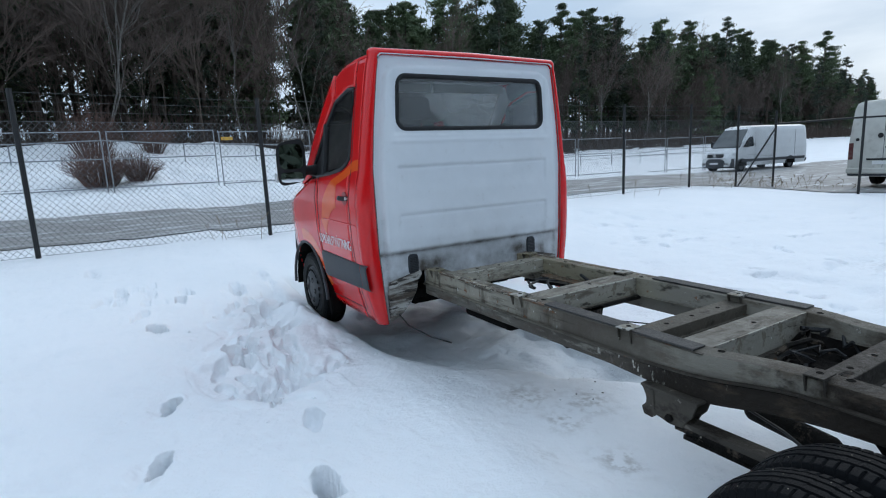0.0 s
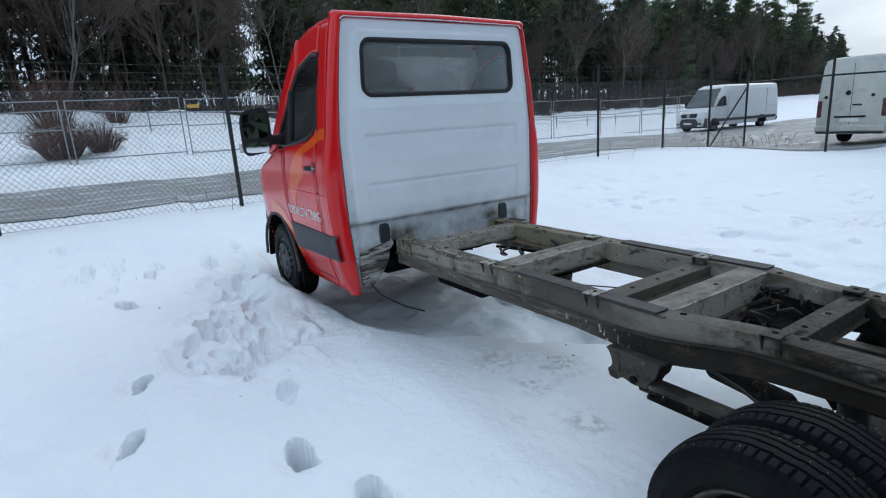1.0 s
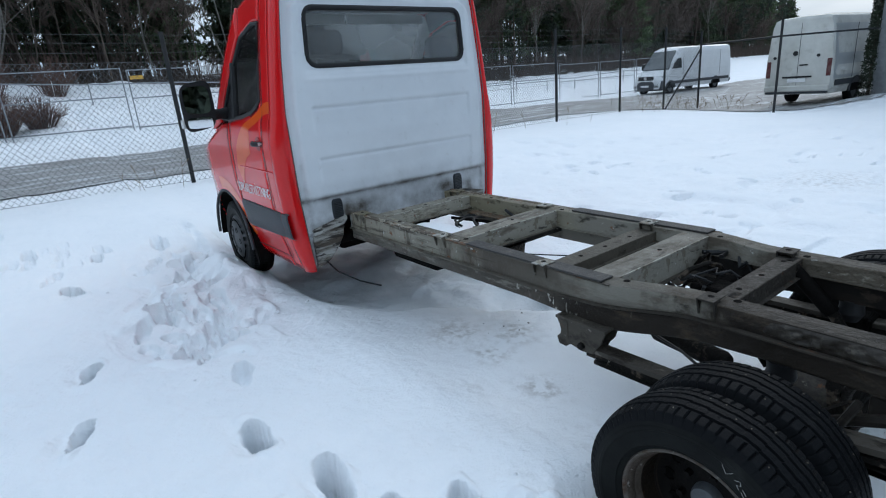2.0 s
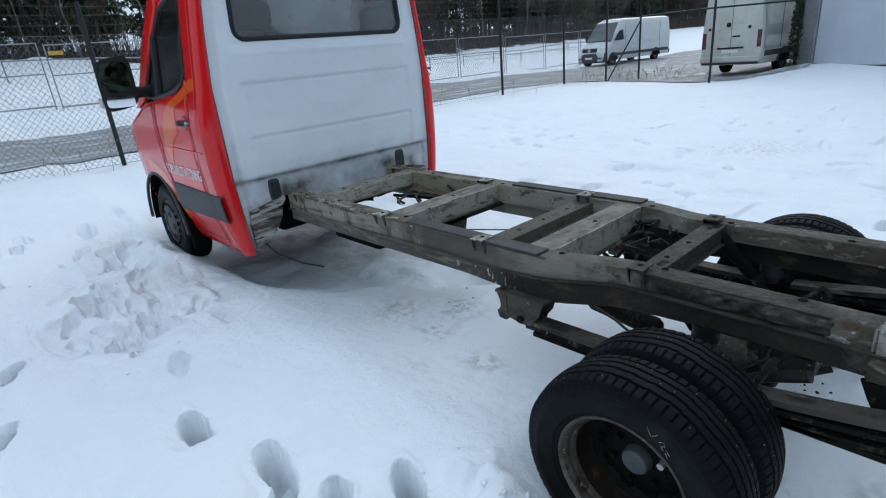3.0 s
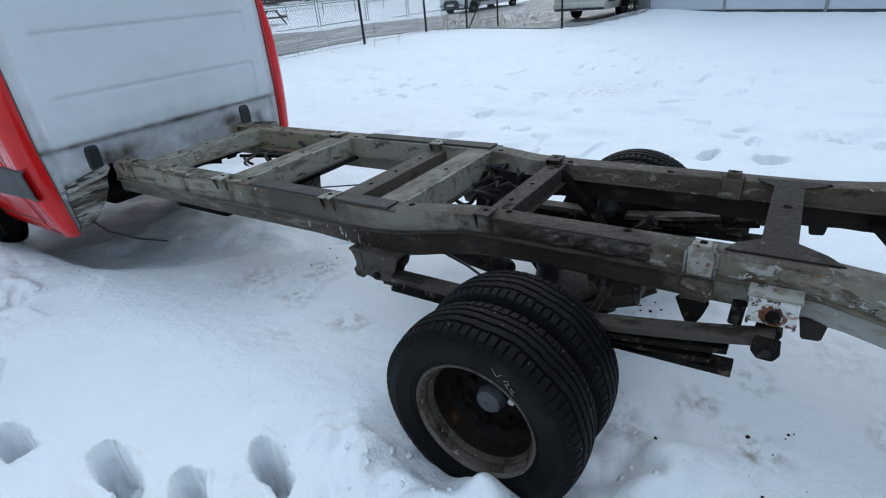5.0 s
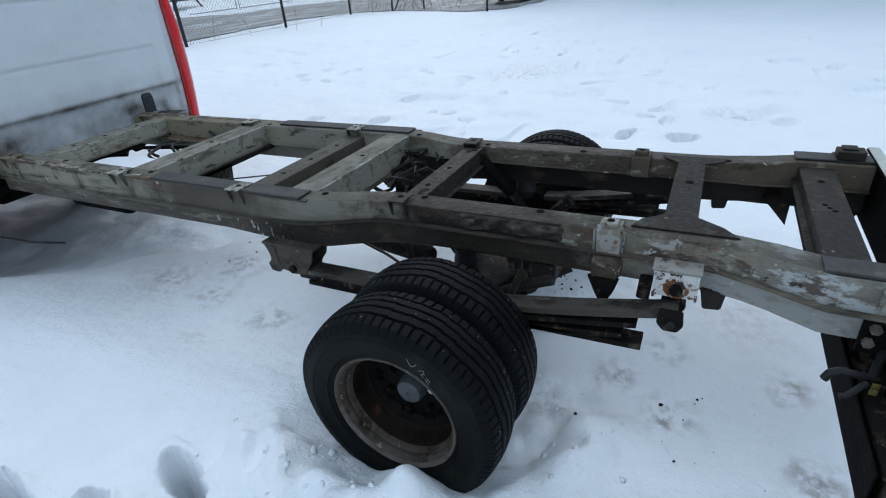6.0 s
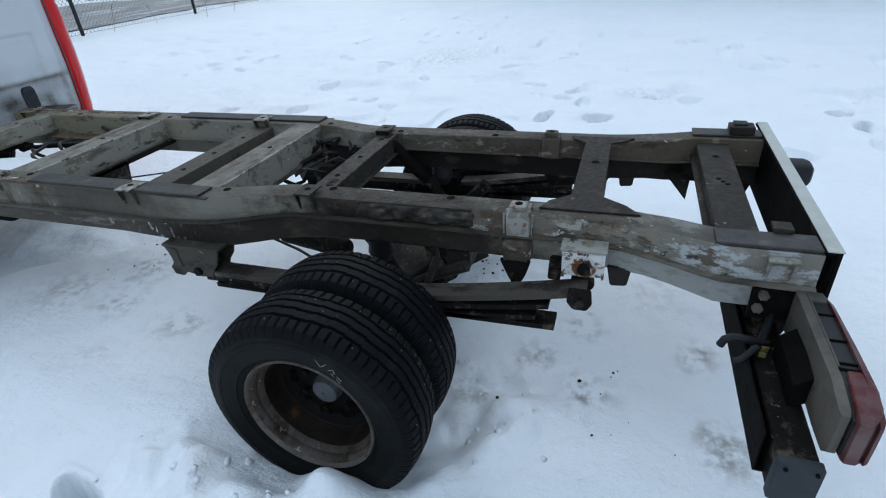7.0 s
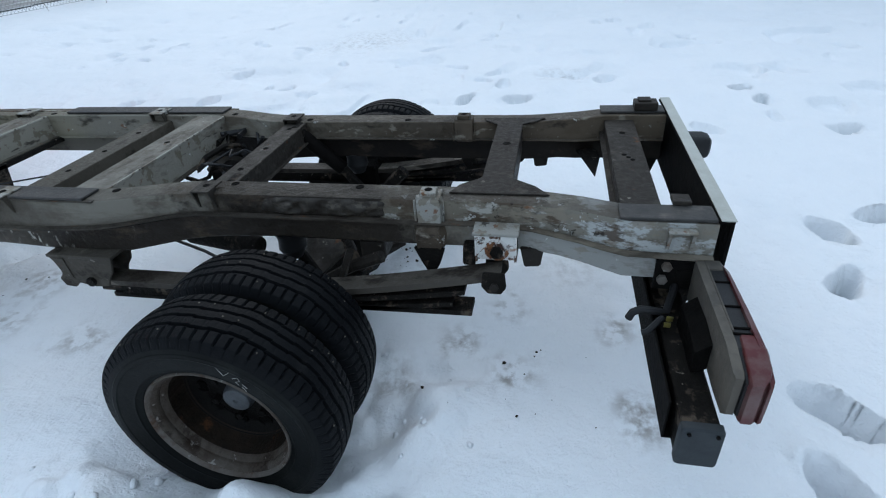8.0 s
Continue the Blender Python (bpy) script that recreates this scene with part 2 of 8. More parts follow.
SPRUCE = surf("dark_spruce_needles", (0.040, 0.060, 0.032), (0.026, 0.041, 0.025), 0.6, (0.6, 0.8), bump=0.0, rand=0.3)
STRAW = surf("dry_grass", (0.24, 0.18, 0.115), (0.16, 0.12, 0.08), 9, (0.8, 0.95), bump=0.0)
WOOD = surf("wet_dark_timber", (0.055, 0.048, 0.042), (0.085, 0.073, 0.06), 5, (0.7, 0.85), bump=0.3, stretch=(1, 6, 6))
IVY = surf("dark_evergreen_leaves", (0.030, 0.045, 0.022), (0.018, 0.028, 0.016), 4, (0.5, 0.7), bump=0.0)
SIGN = surf("orange_yellow_sign", (0.70, 0.40, 0.06), (0.62, 0.34, 0.05), 9, (0.5, 0.6), bump=0.0)


# ---- mesh helpers ----
def part(name, bm, material, parent=None, label="", smooth=False, matrix=None):
    """Links a bmesh as one mesh object under a thing or a part."""
    me = bpy.data.meshes.new(name)
    bm.normal_update()
    bm.to_mesh(me)
    bm.free()
    if smooth:
        me.shade_smooth()
        if smooth != "all":
            me.set_sharp_from_angle(angle=radians(35))
    me.materials.append(material)
    ob = new(name, me)
    if parent:
        ob.parent = parent
    if matrix is not None:
        ob.matrix_basis = matrix
    return tagged(ob, label)


def holder(name, parent, label="", matrix=None):
    ob = new(name)
    ob.empty_display_size, ob.parent = 0.1, parent
    if matrix is not None:
        ob.matrix_basis = matrix
    return tagged(ob, label)


def same_part(name, me, parent, matrix):
    ob = new(name, me)
    ob.parent = parent
    ob.matrix_basis = matrix
    return ob


def thing(name, label, category, m=None, group="", kind=""):
    ob = new(name)
    ob.empty_display_size = 0.2
    if m is not None:
        ob.matrix_basis = m
    return tagged(ob, label, category, group, kind)


def joined(*bms):
    out = bmesh.new()
    for b in bms:
        me = bpy.data.meshes.new("tmp")
        b.to_mesh(me)
        b.free()
        out.from_mesh(me)
        bpy.data.meshes.remove(me)
    return out


def box(x0, x1, y0, y1, z0, z1, bev=0.006, seg=2):
    bm = bmesh.new()
    bmesh.ops.create_cube(bm, size=1.0, matrix=Matrix.LocRotScale(((x0 + x1) / 2, (y0 + y1) / 2, (z0 + z1) / 2), None, (abs(x1 - x0), abs(y1 - y0), abs(z1 - z0))))
    if bev:
        bmesh.ops.bevel(bm, geom=bm.edges[:], offset=min(bev, 0.45 * min(abs(x1 - x0), abs(y1 - y0), abs(z1 - z0))), segments=seg, affect="EDGES", profile=0.5)
    return bm


def moved(bm, m):
    bm.transform(m)
    return bm


def prism(pts, a0, a1, axis="x", bev=0.0):
    """A polygon, extruded along an axis. pts are (y, z) for x, (x, z) for y, (x, y) for z."""
    bm = bmesh.new()
    put = {"x": lambda p, a: (a, p[0], p[1]), "y": lambda p, a: (p[0], a, p[1]), "z": lambda p, a: (p[0], p[1], a)}[axis]
    low, high = [bm.verts.new(put(p, a0)) for p in pts], [bm.verts.new(put(p, a1)) for p in pts]
    bm.faces.new(low)
    bm.faces.new(high[::-1])
    for i in range(len(pts)):
        j = (i + 1) % len(pts)
        bm.faces.new((low[j], low[i], high[i], high[j]))
    bmesh.ops.recalc_face_normals(bm, faces=bm.faces[:])
    if bev:
        bmesh.ops.bevel(bm, geom=bm.edges[:], offset=bev, segments=2, affect="EDGES")
    return bm


def sheet(rows, closed=False):
    """A grid of points as faces. closed: joins the last column to the first."""
    bm = bmesh.new()
    vs = [[bm.verts.new(p) for p in r] for r in rows]
    for i in range(len(rows) - 1):
        n = len(rows[i])
        for j in range(n if closed else n - 1):
            k = (j + 1) % n
            bm.faces.new((vs[i][j], vs[i][k], vs[i + 1][k], vs[i + 1][j]))
    return bm


def loft(sections):
    """Closed sections joined along, with both ends capped."""
    bm = sheet(sections, True)
    bm.verts.ensure_lookup_table()
    n = len(sections[0])
    bm.faces.new([bm.verts[i] for i in range(n)][::-1])
    bm.faces.new([bm.verts[len(bm.verts) - n + i] for i in range(n)])
    bmesh.ops.recalc_face_normals(bm, faces=bm.faces[:])
    return bm


def tube(path, r, seg=8, r1=None, cap=True):
    """A round bar along points; r may run to r1."""
    pts = [Vector(p) for p in path]
    rows, up = [], Vector((0.13, 0.21, 0.97)).normalized()
    for i, p in enumerate(pts):
        d = (pts[min(i + 1, len(pts) - 1)] - pts[max(i - 1, 0)]).normalized()
        a = d.cross(up).normalized() if abs(d.dot(up)) < 0.98 else d.cross(Vector((1, 0, 0))).normalized()
        b = d.cross(a)
        rad = r if r1 is None else r + (r1 - r) * i / (len(pts) - 1)
        rows.append([p + rad * (math.cos(2 * math.pi * k / seg) * a + math.sin(2 * math.pi * k / seg) * b) for k in range(seg)])
    return loft(rows) if cap else sheet(rows, True)


def lathe(profile, seg=48, axis="x"):
    """Turned about an axis through the origin; profile rows are (radius, place along the axis)."""
    rows = []
    for k in range(seg):
        c, s = math.cos(2 * math.pi * k / seg), math.sin(2 * math.pi * k / seg)
        rows.append([(h, r * c, r * s) if axis == "x" else (r * c, r * s, h) if axis == "z" else (r * c, h, r * s) for r, h in profile])
    bm = bmesh.new()
    vs = [[bm.verts.new(p) for p in r] for r in rows]
    for i in range(seg):
        a, b = vs[i], vs[(i + 1) % seg]
        for j in range(len(profile) - 1):
            bm.faces.new((a[j], b[j], b[j + 1], a[j + 1]))
    bmesh.ops.remove_doubles(bm, verts=bm.verts[:], dist=1e-5)
    bmesh.ops.recalc_face_normals(bm, faces=bm.faces[:])
    return bm


def bolt(x, y, z, r=0.012, h=0.012, axis="x"):
    bm = bmesh.new()
    bmesh.ops.create_cone(bm, cap_ends=True, segments=6, radius1=r, radius2=r * 0.92, depth=h)
    turn = {"x": pose(0, 0, 0, 0, 90, 0), "y": pose(0, 0, 0, 90, 0, 0), "z": Matrix()}[axis]
    bm.transform(Matrix.Translation((x, y, z)) @ turn)
    return bm


def ramp01(v, a, b):
    t = np.clip((v - a) / (b - a), 0, 1)
    return t * t * (3 - 2 * t)


def lattice(x, y, scale, seed=0):
    """Smooth noise over the plane, about -1 to 1."""
    u, v = np.asarray(x, float) * scale, np.asarray(y, float) * scale
    i, j = np.floor(u).astype(np.int64), np.floor(v).astype(np.int64)
    fu, fv = u - i, v - j
    fu, fv = fu * fu * (3 - 2 * fu), fv * fv * (3 - 2 * fv)

    def h(a, b):
        k = (a * 374761393 + b * 668265263 + seed * 974711) & 0xFFFFFFFF
        k = ((k ^ (k >> 13)) * 1274126177) & 0xFFFFFFFF
        return ((k ^ (k >> 16)) & 0xFFFF) / 32767.5 - 1

    return (h(i, j) * (1 - fu) + h(i + 1, j) * fu) * (1 - fv) + (h(i, j + 1) * (1 - fu) + h(i + 1, j + 1) * fu) * fv


# ---- ground ----
# Footprints: x, y, heading in degrees, depth.
STEPS = [(-2.385, 2.24, -21, 0.13), (-2.285, 2.94, -13, 0.12), (-1.74, 1.61, 4, 0.13), (-1.605, 1.12, -8, 0.13), (-1.66, 0.93, -30, 0.09), (-1.33, 0.6, -20, 0.13),
         (-1.55, 0.745, -26, 0.1), (-1.6, 2.26, -10, 0.05), (-2.24, 4.68, 28, 0.09), (-2.5, 6.11, 21, 0.08), (-1.97, 5.51, 0, 0.08), (-2.81, 7.4, 30, 0.07),
         (0.76, -2.27, -62, 0.13), (0.31, -2.16, 60, 0.13), (-0.44, -1.85, -40, 0.14), (-0.77, -1.755, -60, 0.13), (0.94, -2.55, 30, 0.09), (3.08, -2.43, 30, 0.09),
         (2.73, -2.5, 70, 0.1), (2.16, -2.87, 20, 0.09), (2.74, -0.58, 20, 0.1), (2.72, -0.13, 60, 0.09)]

# Old half-filled prints all over the open yard.
_yard = random.Random(37)
OLD_PRINTS = [(_yard.uniform(1.6, 8.5), _yard.uniform(-5.0, 5.5), _yard.uniform(-90, 90), _yard.uniform(0.018, 0.055)) for _ in range(110)]
# Trodden snow beside the cab: many overlapping prints.
_tread = random.Random(29)
TRODDEN = []
for _cx, _cy, _rx, _ry, _count in ((-1.55, 3.30, 0.40, 0.66, 40), (-1.35, 4.75, 0.34, 0.95, 24), (-1.05, 5.9, 0.4, 0.7, 7), (-2.35, 5.6, 0.5, 1.0, 8)):
    for _ in range(_count):
        _ang, _far = _tread.uniform(0, 6.28), _tread.random() ** 0.6
        TRODDEN.append((_cx + _rx * _far * math.cos(_ang), _cy + _ry * _far * math.sin(_ang), _tread.gauss(0, 45), _tread.uniform(0.018, 0.045)))


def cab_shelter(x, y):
    """1 under the cab, where less snow lies and shade is painted, 0 outside."""
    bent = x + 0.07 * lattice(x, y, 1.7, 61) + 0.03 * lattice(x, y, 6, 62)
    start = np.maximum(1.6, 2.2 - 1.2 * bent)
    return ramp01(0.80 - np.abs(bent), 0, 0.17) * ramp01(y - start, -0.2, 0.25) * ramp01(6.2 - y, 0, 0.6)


def snow_height(x, y):
    x, y = np.asarray(x, float), np.asarray(y, float)
    z = 0.035 + 0 * x
    left = ramp01(-x, 0.5, 1.05) * ramp01(y, -0.6, 0.5)
    z = z + 0.085 * left
    z = z + 0.03 * ramp01(x, 1.2, 3.0)
    hollow = cab_shelter(x, y)
    z = z - 0.15 * hollow + 0.03 * hollow * (np.tanh(3 * lattice(x, y, 4.0, 64)) + 0.6 * lattice(x, y, 9.0, 65)) + 0.022 * np.exp(-(((hollow - 0.25) / 0.2) ** 2)) * lattice(x, y, 7.0, 66)
    z = z + 0.24 * ramp01(y, 4.0, 9.2)
    z = z + lattice(x, y, 0.35, 1) * 0.03 + lattice(x, y, 1.1, 2) * 0.014 + lattice(x, y, 3.1, 3) * 0.007 + lattice(x, y, 9.0, 4) * 0.003 + lattice(x, y, 22.0, 5) * 0.0022
    # beyond the fence: road, then a rising snow field
    z = z + (-0.07 * ramp01(y, 9.6, 11.2) + 0.17 * ramp01(y, 12, 17)) * (1 - ramp01(x, 16, 24)) - 0.22 * ramp01(x, 12.5, 16) * ramp01(y, 3, 8) - 0.10 * ramp01(x, 18, 28) * ramp01(y, 3, 8)
    right = ramp01(x, -1, 17)
    z = z + (1 - right) * 0.168 * np.clip(y - 17.3, 0, 16) + right * (0.03 * np.clip(y - 17.3, 0, 8) + 0.115 * np.clip(y - 25, 0, 20)) + 0.07 * np.clip(y - 45, 0, 50)
    z = z + ramp01(y, 17, 20) * (lattice(x, y, 0.8, 7) * 0.10 + lattice(x, y, 1.7, 9) * 0.06 + lattice(x, y, 3.0, 8) * 0.05)
    # churned snow by the front wheel and along the trodden way
    for cx, cy, rx, ry, amp in ((-1.45, 3.35, 0.66, 0.95, 0.085), (-1.3, 4.7, 0.55, 1.3, 0.08), (-1.85, 3.4, 0.3, 0.7, 0.06), (-1.12, 2.9, 0.3, 0.4, 0.06)):
        w = np.clip(1 - ((x - cx) / rx) ** 2 - ((y - cy) / ry) ** 2, 0, 1)
        w = np.sqrt(w)
        z = z + w * amp * (0.05 + 0.24 * np.tanh(4 * lattice(x, y, 2.4, 11)) + 0.26 * np.tanh(9 * lattice(x, y, 4.4, 12)) + 0.12 * np.tanh(9 * lattice(x, y, 8.5, 13)) * ramp01(lattice(x, y, 2.2, 15), -0.1, 0.3) + 0.07 * np.tanh(4 * lattice(x, y, 21.0, 14)) * ramp01(lattice(x, y, 3.0, 16), 0.0, 0.4))
    w = np.exp(-(((x - 4.4) / 2.2) ** 2) - ((y - 0.8) / 4.0) ** 2)
    z = z + w * (0.02 - 0.075 * ramp01(lattice(x, y, 1.9, 21), 0.25, 0.75)) + w * lattice(x, y, 5, 22) * 0.016
    # old trodden dents in the open yard
    w = ramp01(x, 1.3, 2.4) * ramp01(13 - x, 0, 3) * ramp01(y, -6, -3.5) * ramp01(8.5 - y, 0, 2)
    z = z - w * (0.055 * ramp01(lattice(x, y, 2.7, 23), 0.36, 0.60) * ramp01(lattice(x, y, 0.6, 24), -0.3, 0.3) - 0.022 * lattice(x, y, 1.6, 25) - 0.010 * lattice(x, y, 4.2, 26))
    # dips and lumps at the rear wheels
    for sx in (-1, 1):
        d = np.exp(-(((x - sx * 0.83) / 0.30) ** 4) - ((y / 0.40) ** 4))
        z = z * (1 - 0.9 * d) - 0.065 * d
    lump = np.exp(-(((x + 1.1) / 0.13) ** 2) - (((y + 0.13) / 0.22) ** 2)) * 0.14 + np.exp(-(((x + 1.08) / 0.14) ** 2) - (((y - 0.33) / 0.18) ** 2)) * 0.07
    z = z + lump * (1 + 0.5 * lattice(x, y, 9, 31))
    z = z + np.exp(-(((x + 1.25) / 0.3) ** 2) - (((y + 0.1) / 0.5) ** 2)) * 0.05
    # broken snow where the wheels have turned
    for cx, cy, r, amp in ((-0.58, -0.42, 0.24, 0.060), (-1.22, 0.28, 0.30, 0.050), (-1.05, -0.36, 0.20, 0.045), (0.62, -0.45, 0.25, 0.05)):
        w = np.exp(-(((x - cx) ** 2 + (y - cy) ** 2) / r**2) ** 2)
        z = z + w * amp * (-0.15 + 0.75 * np.tanh(2.5 * lattice(x, y, 5.5, 32)) + 0.45 * np.tanh(3 * lattice(x, y, 12.0, 33)) + 0.15 * lattice(x, y, 26.0, 34))
    # a thawed crack in the open yard
    w = np.exp(-(((x - 3.60 + 0.25 * (y + 1.05) - 0.05 * lattice(x, y, 4, 35)) / 0.09) ** 2) - ((y + 1.05) / 0.36) ** 4)
    z = z - 0.07 * w + 0.03 * np.exp(-(((x - 3.80) / 0.12) ** 2) - ((y + 1.05) / 0.4) ** 4)
    z = z + np.exp(-(((x + 1.14) / 0.17) ** 2) - (((y - 4.05) / 0.42) ** 2)) * 0.15 * (1 + 0.5 * lattice(x, y, 7, 36))
    for fx, fy, turn, deep in STEPS + TRODDEN + OLD_PRINTS if y.min() < 9 else ():
        near = np.nonzero((np.abs(x - fx) < 0.5) & (np.abs(y - fy) < 0.5))
        if not near[0].size:
            continue
        px, py = x[near], y[near]
        c, s = math.cos(radians(turn)), math.sin(radians(turn))
        dx, dy = px - fx, py - fy
        u, v = dx * c + dy * s, -dx * s + dy * c
        crisp = 1.0 if fx < -1.2 else 0.3
        u = u + 0.012 * lattice(px, py, 13, 41) + 0.007 * crisp * lattice(px, py, 34, 44)
        v = v + 0.014 * lattice(px, py, 11, 43)
        old = fx > 1.5
        width = (0.050 if fx < -1.2 else 0.052) + 0.009 * np.tanh(v / 0.05)
        d = (np.abs(u) / width) ** 2.3 + (np.abs(v) / (0.145 if fx < -1.2 else 0.12 if old else 0.14)) ** 2.3
        # steep walls, a soft bowl on the side where the boot slid in, a pressed floor with a fallen crumb or two
        dip = deep * 1.65 * (1 - ramp01(d, 0.35 if old else 0.78 if crisp == 1.0 else 0.60, 1.25 if old else 1.06 if crisp == 1.0 else 1.15)) * (0.75 if old else 1.0) * (1 + crisp * (0.22 * np.tanh(3 * lattice(px, py, 17, 45)) + 0.10 * lattice(px, py, 40, 46))) + 0.30 * deep * np.exp(-(((u + 0.06) / 0.05) ** 2) - ((v / 0.13) ** 2))
        rim = 0.018 * np.exp(-((d - 1.7) ** 2) / 0.5) * np.clip(0.3 + lattice(px, py, 11, 42), 0, 2) * (deep > 0.06)
        z[near] = z[near] - dip + rim
    # drift along the hall
    along = (x - 18.3) * 0.522 + (y - 4.35) * 0.853
    off = (x - 18.3) * 0.853 - (y - 4.35) * 0.522
    z = z + 0.10 * np.exp(-((off / 2.0) ** 2)) * ramp01(0.9 - along, 0, 1.2) + 0.12 * np.exp(-(((off + 0.5) / 1.0) ** 2) - (((along + 0.6) / 1.3) ** 2))
    return z


def graded(core0, core1, step, far, grow=1.045):
    vals = list(np.arange(core0, core1, step))
    for sign, edge in ((1, vals[-1]), (-1, vals[0])):
        d, p = step, edge
        while abs(p - edge) < far:
            d *= grow if abs(p - edge) < 60 else 1.4
            d = min(d, 0.35) if abs(p - edge) < 25 else d
            p += sign * d
            vals.append(p)
    return np.array(sorted(vals))


def ground_mesh(name, xs, ys, material, lift=0.0, keep=None):
    gx, gy = np.meshgrid(xs, ys)
    gz = snow_height(gx, gy) + lift
    n, m = len(ys), len(xs)
    idx = np.arange(n * m).reshape(n, m)
    quads = np.stack([idx[:-1, :-1], idx[:-1, 1:], idx[1:, 1:], idx[1:, :-1]], -1).reshape(-1, 4)
    if keep is not None:
        mid = keep(gx, gy)
        ok = (mid[:-1, :-1] + mid[1:, 1:] + mid[:-1, 1:] + mid[1:, :-1]).reshape(-1) > 0
        quads = quads[ok]
    me = bpy.data.meshes.new(name)
    me.from_pydata(np.stack([gx, gy, gz], -1).reshape(-1, 3).tolist(), [], quads.tolist())
    me.update()
    me.shade_smooth()
    me.materials.append(material)
    return new(name, me)


SNOW = bpy.data.materials.new("old_wet_snow")
SNOW.use_nodes = True
_n, _l = SNOW.node_tree.nodes, SNOW.node_tree.links
_s = _n["Principled BSDF"]
_co = _n.new("ShaderNodeTexCoord")


def snow_noise(scale, detail=6.0):
    t = _n.new("ShaderNodeTexNoise")
    t.inputs["Scale"].default_value, t.inputs["Detail"].default_value, t.inputs["Roughness"].default_value = scale, detail, 0.6
    _l.new(_co.outputs["Object"], t.inputs["Vector"])
    return t.outputs["Fac"]


def snow_mix(fac, a, b):
    x = _n.new("ShaderNodeMix")
    x.data_type = "RGBA"
    _l.new(fac, x.inputs["Factor"])
    for key, c in (("A", a), ("B", b)):
        if isinstance(c, tuple):
            x.inputs[key].default_value = rgb(c)
        else:
            _l.new(c, x.inputs[key])
    return x.outputs["Result"]


def snow_range(v, a, b, c=0.0, d=1.0):
    r = _n.new("ShaderNodeMapRange")
    r.inputs["From Min"].default_value, r.inputs["From Max"].default_value, r.inputs["To Min"].default_value, r.inputs["To Max"].default_value = a, b, c, d
    _l.new(v, r.inputs["Value"])
    return r.outputs["Result"]


_grey = _n.new("ShaderNodeAttribute")
_grey.attribute_name = "grey_snow"
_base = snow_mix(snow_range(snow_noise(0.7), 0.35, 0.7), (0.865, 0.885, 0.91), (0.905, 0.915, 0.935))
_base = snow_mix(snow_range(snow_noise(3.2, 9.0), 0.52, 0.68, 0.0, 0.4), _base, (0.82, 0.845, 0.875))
# greyer snow: footprint floors, and the shade painted under the cab
_base = snow_mix(_grey.outputs["Fac"], _base, (0.44, 0.485, 0.51))
_att = _n.new("ShaderNodeAttribute")
_att.attribute_name = "soil"
_mul = _n.new("ShaderNodeMath")
_mul.operation = "MULTIPLY"
_l.new(snow_range(snow_noise(17.0, 5.0), 0.44, 0.64, 0.0, 0.85), _mul.inputs[0])
_l.new(_att.outputs["Fac"], _mul.inputs[1])
_l.new(snow_mix(_mul.outputs["Value"], _base, (0.15, 0.105, 0.065)), _s.inputs["Base Color"])
_s.inputs["Roughness"].default_value = 0.62
_s.inputs["Specular IOR Level"].default_value = 0.3
_s.inputs["Subsurface Weight"].default_value = 0.0
_b1, _b2 = _n.new("ShaderNodeBump"), _n.new("ShaderNodeBump")
_b1.inputs["Strength"].default_value, _b1.inputs["Distance"].default_value = 0.5, 0.03
_b2.inputs["Strength"].default_value, _b2.inputs["Distance"].default_value = 0.4, 0.010
_l.new(snow_noise(16.0, 7.0), _b1.inputs["Height"])
_l.new(snow_noise(90.0, 4.0), _b2.inputs["Height"])
_b3 = _n.new("ShaderNodeBump")
_b3.inputs["Strength"].default_value, _b3.inputs["Distance"].default_value = 0.45, 0.06
_l.new(snow_noise(4.5, 9.0), _b3.inputs["Height"])
_l.new(_b3.outputs["Normal"], _b1.inputs["Normal"])
_l.new(_b1.outputs["Normal"], _b2.inputs["Normal"])
_l.new(_b2.outputs["Normal"], _s.inputs["Normal"])



def finer(axis, a, b, step):
    """The axis, with a closer spacing between a and b."""
    return np.concatenate([axis[axis < a - 0.005], np.arange(a, b, step), axis[axis > b]])


xs, ys = finer(finer(graded(-2.9, 5.6, 0.029, 1500), -2.7, -0.95, 0.0125), -2.55, -1.15, 0.0085), finer(finer(graded(-3.8, 4.6, 0.029, 1500), -0.65, 4.4, 0.0125), 0.4, 3.1, 0.0085)
xs, ys = finer(xs, -0.95, 1.1, 0.015), finer(ys, -2.7, -1.55, 0.015)
ground = tagged(ground_mesh("ground", xs, ys, SNOW), "white trodden snow with footprints and dirt specks", "snow", kind="structure")
_gx, _gy = np.meshgrid(xs, ys)
# dirt lies where melt water drips under the frame, along the trodden way and at the road's edge
soil = np.zeros_like(_gx)
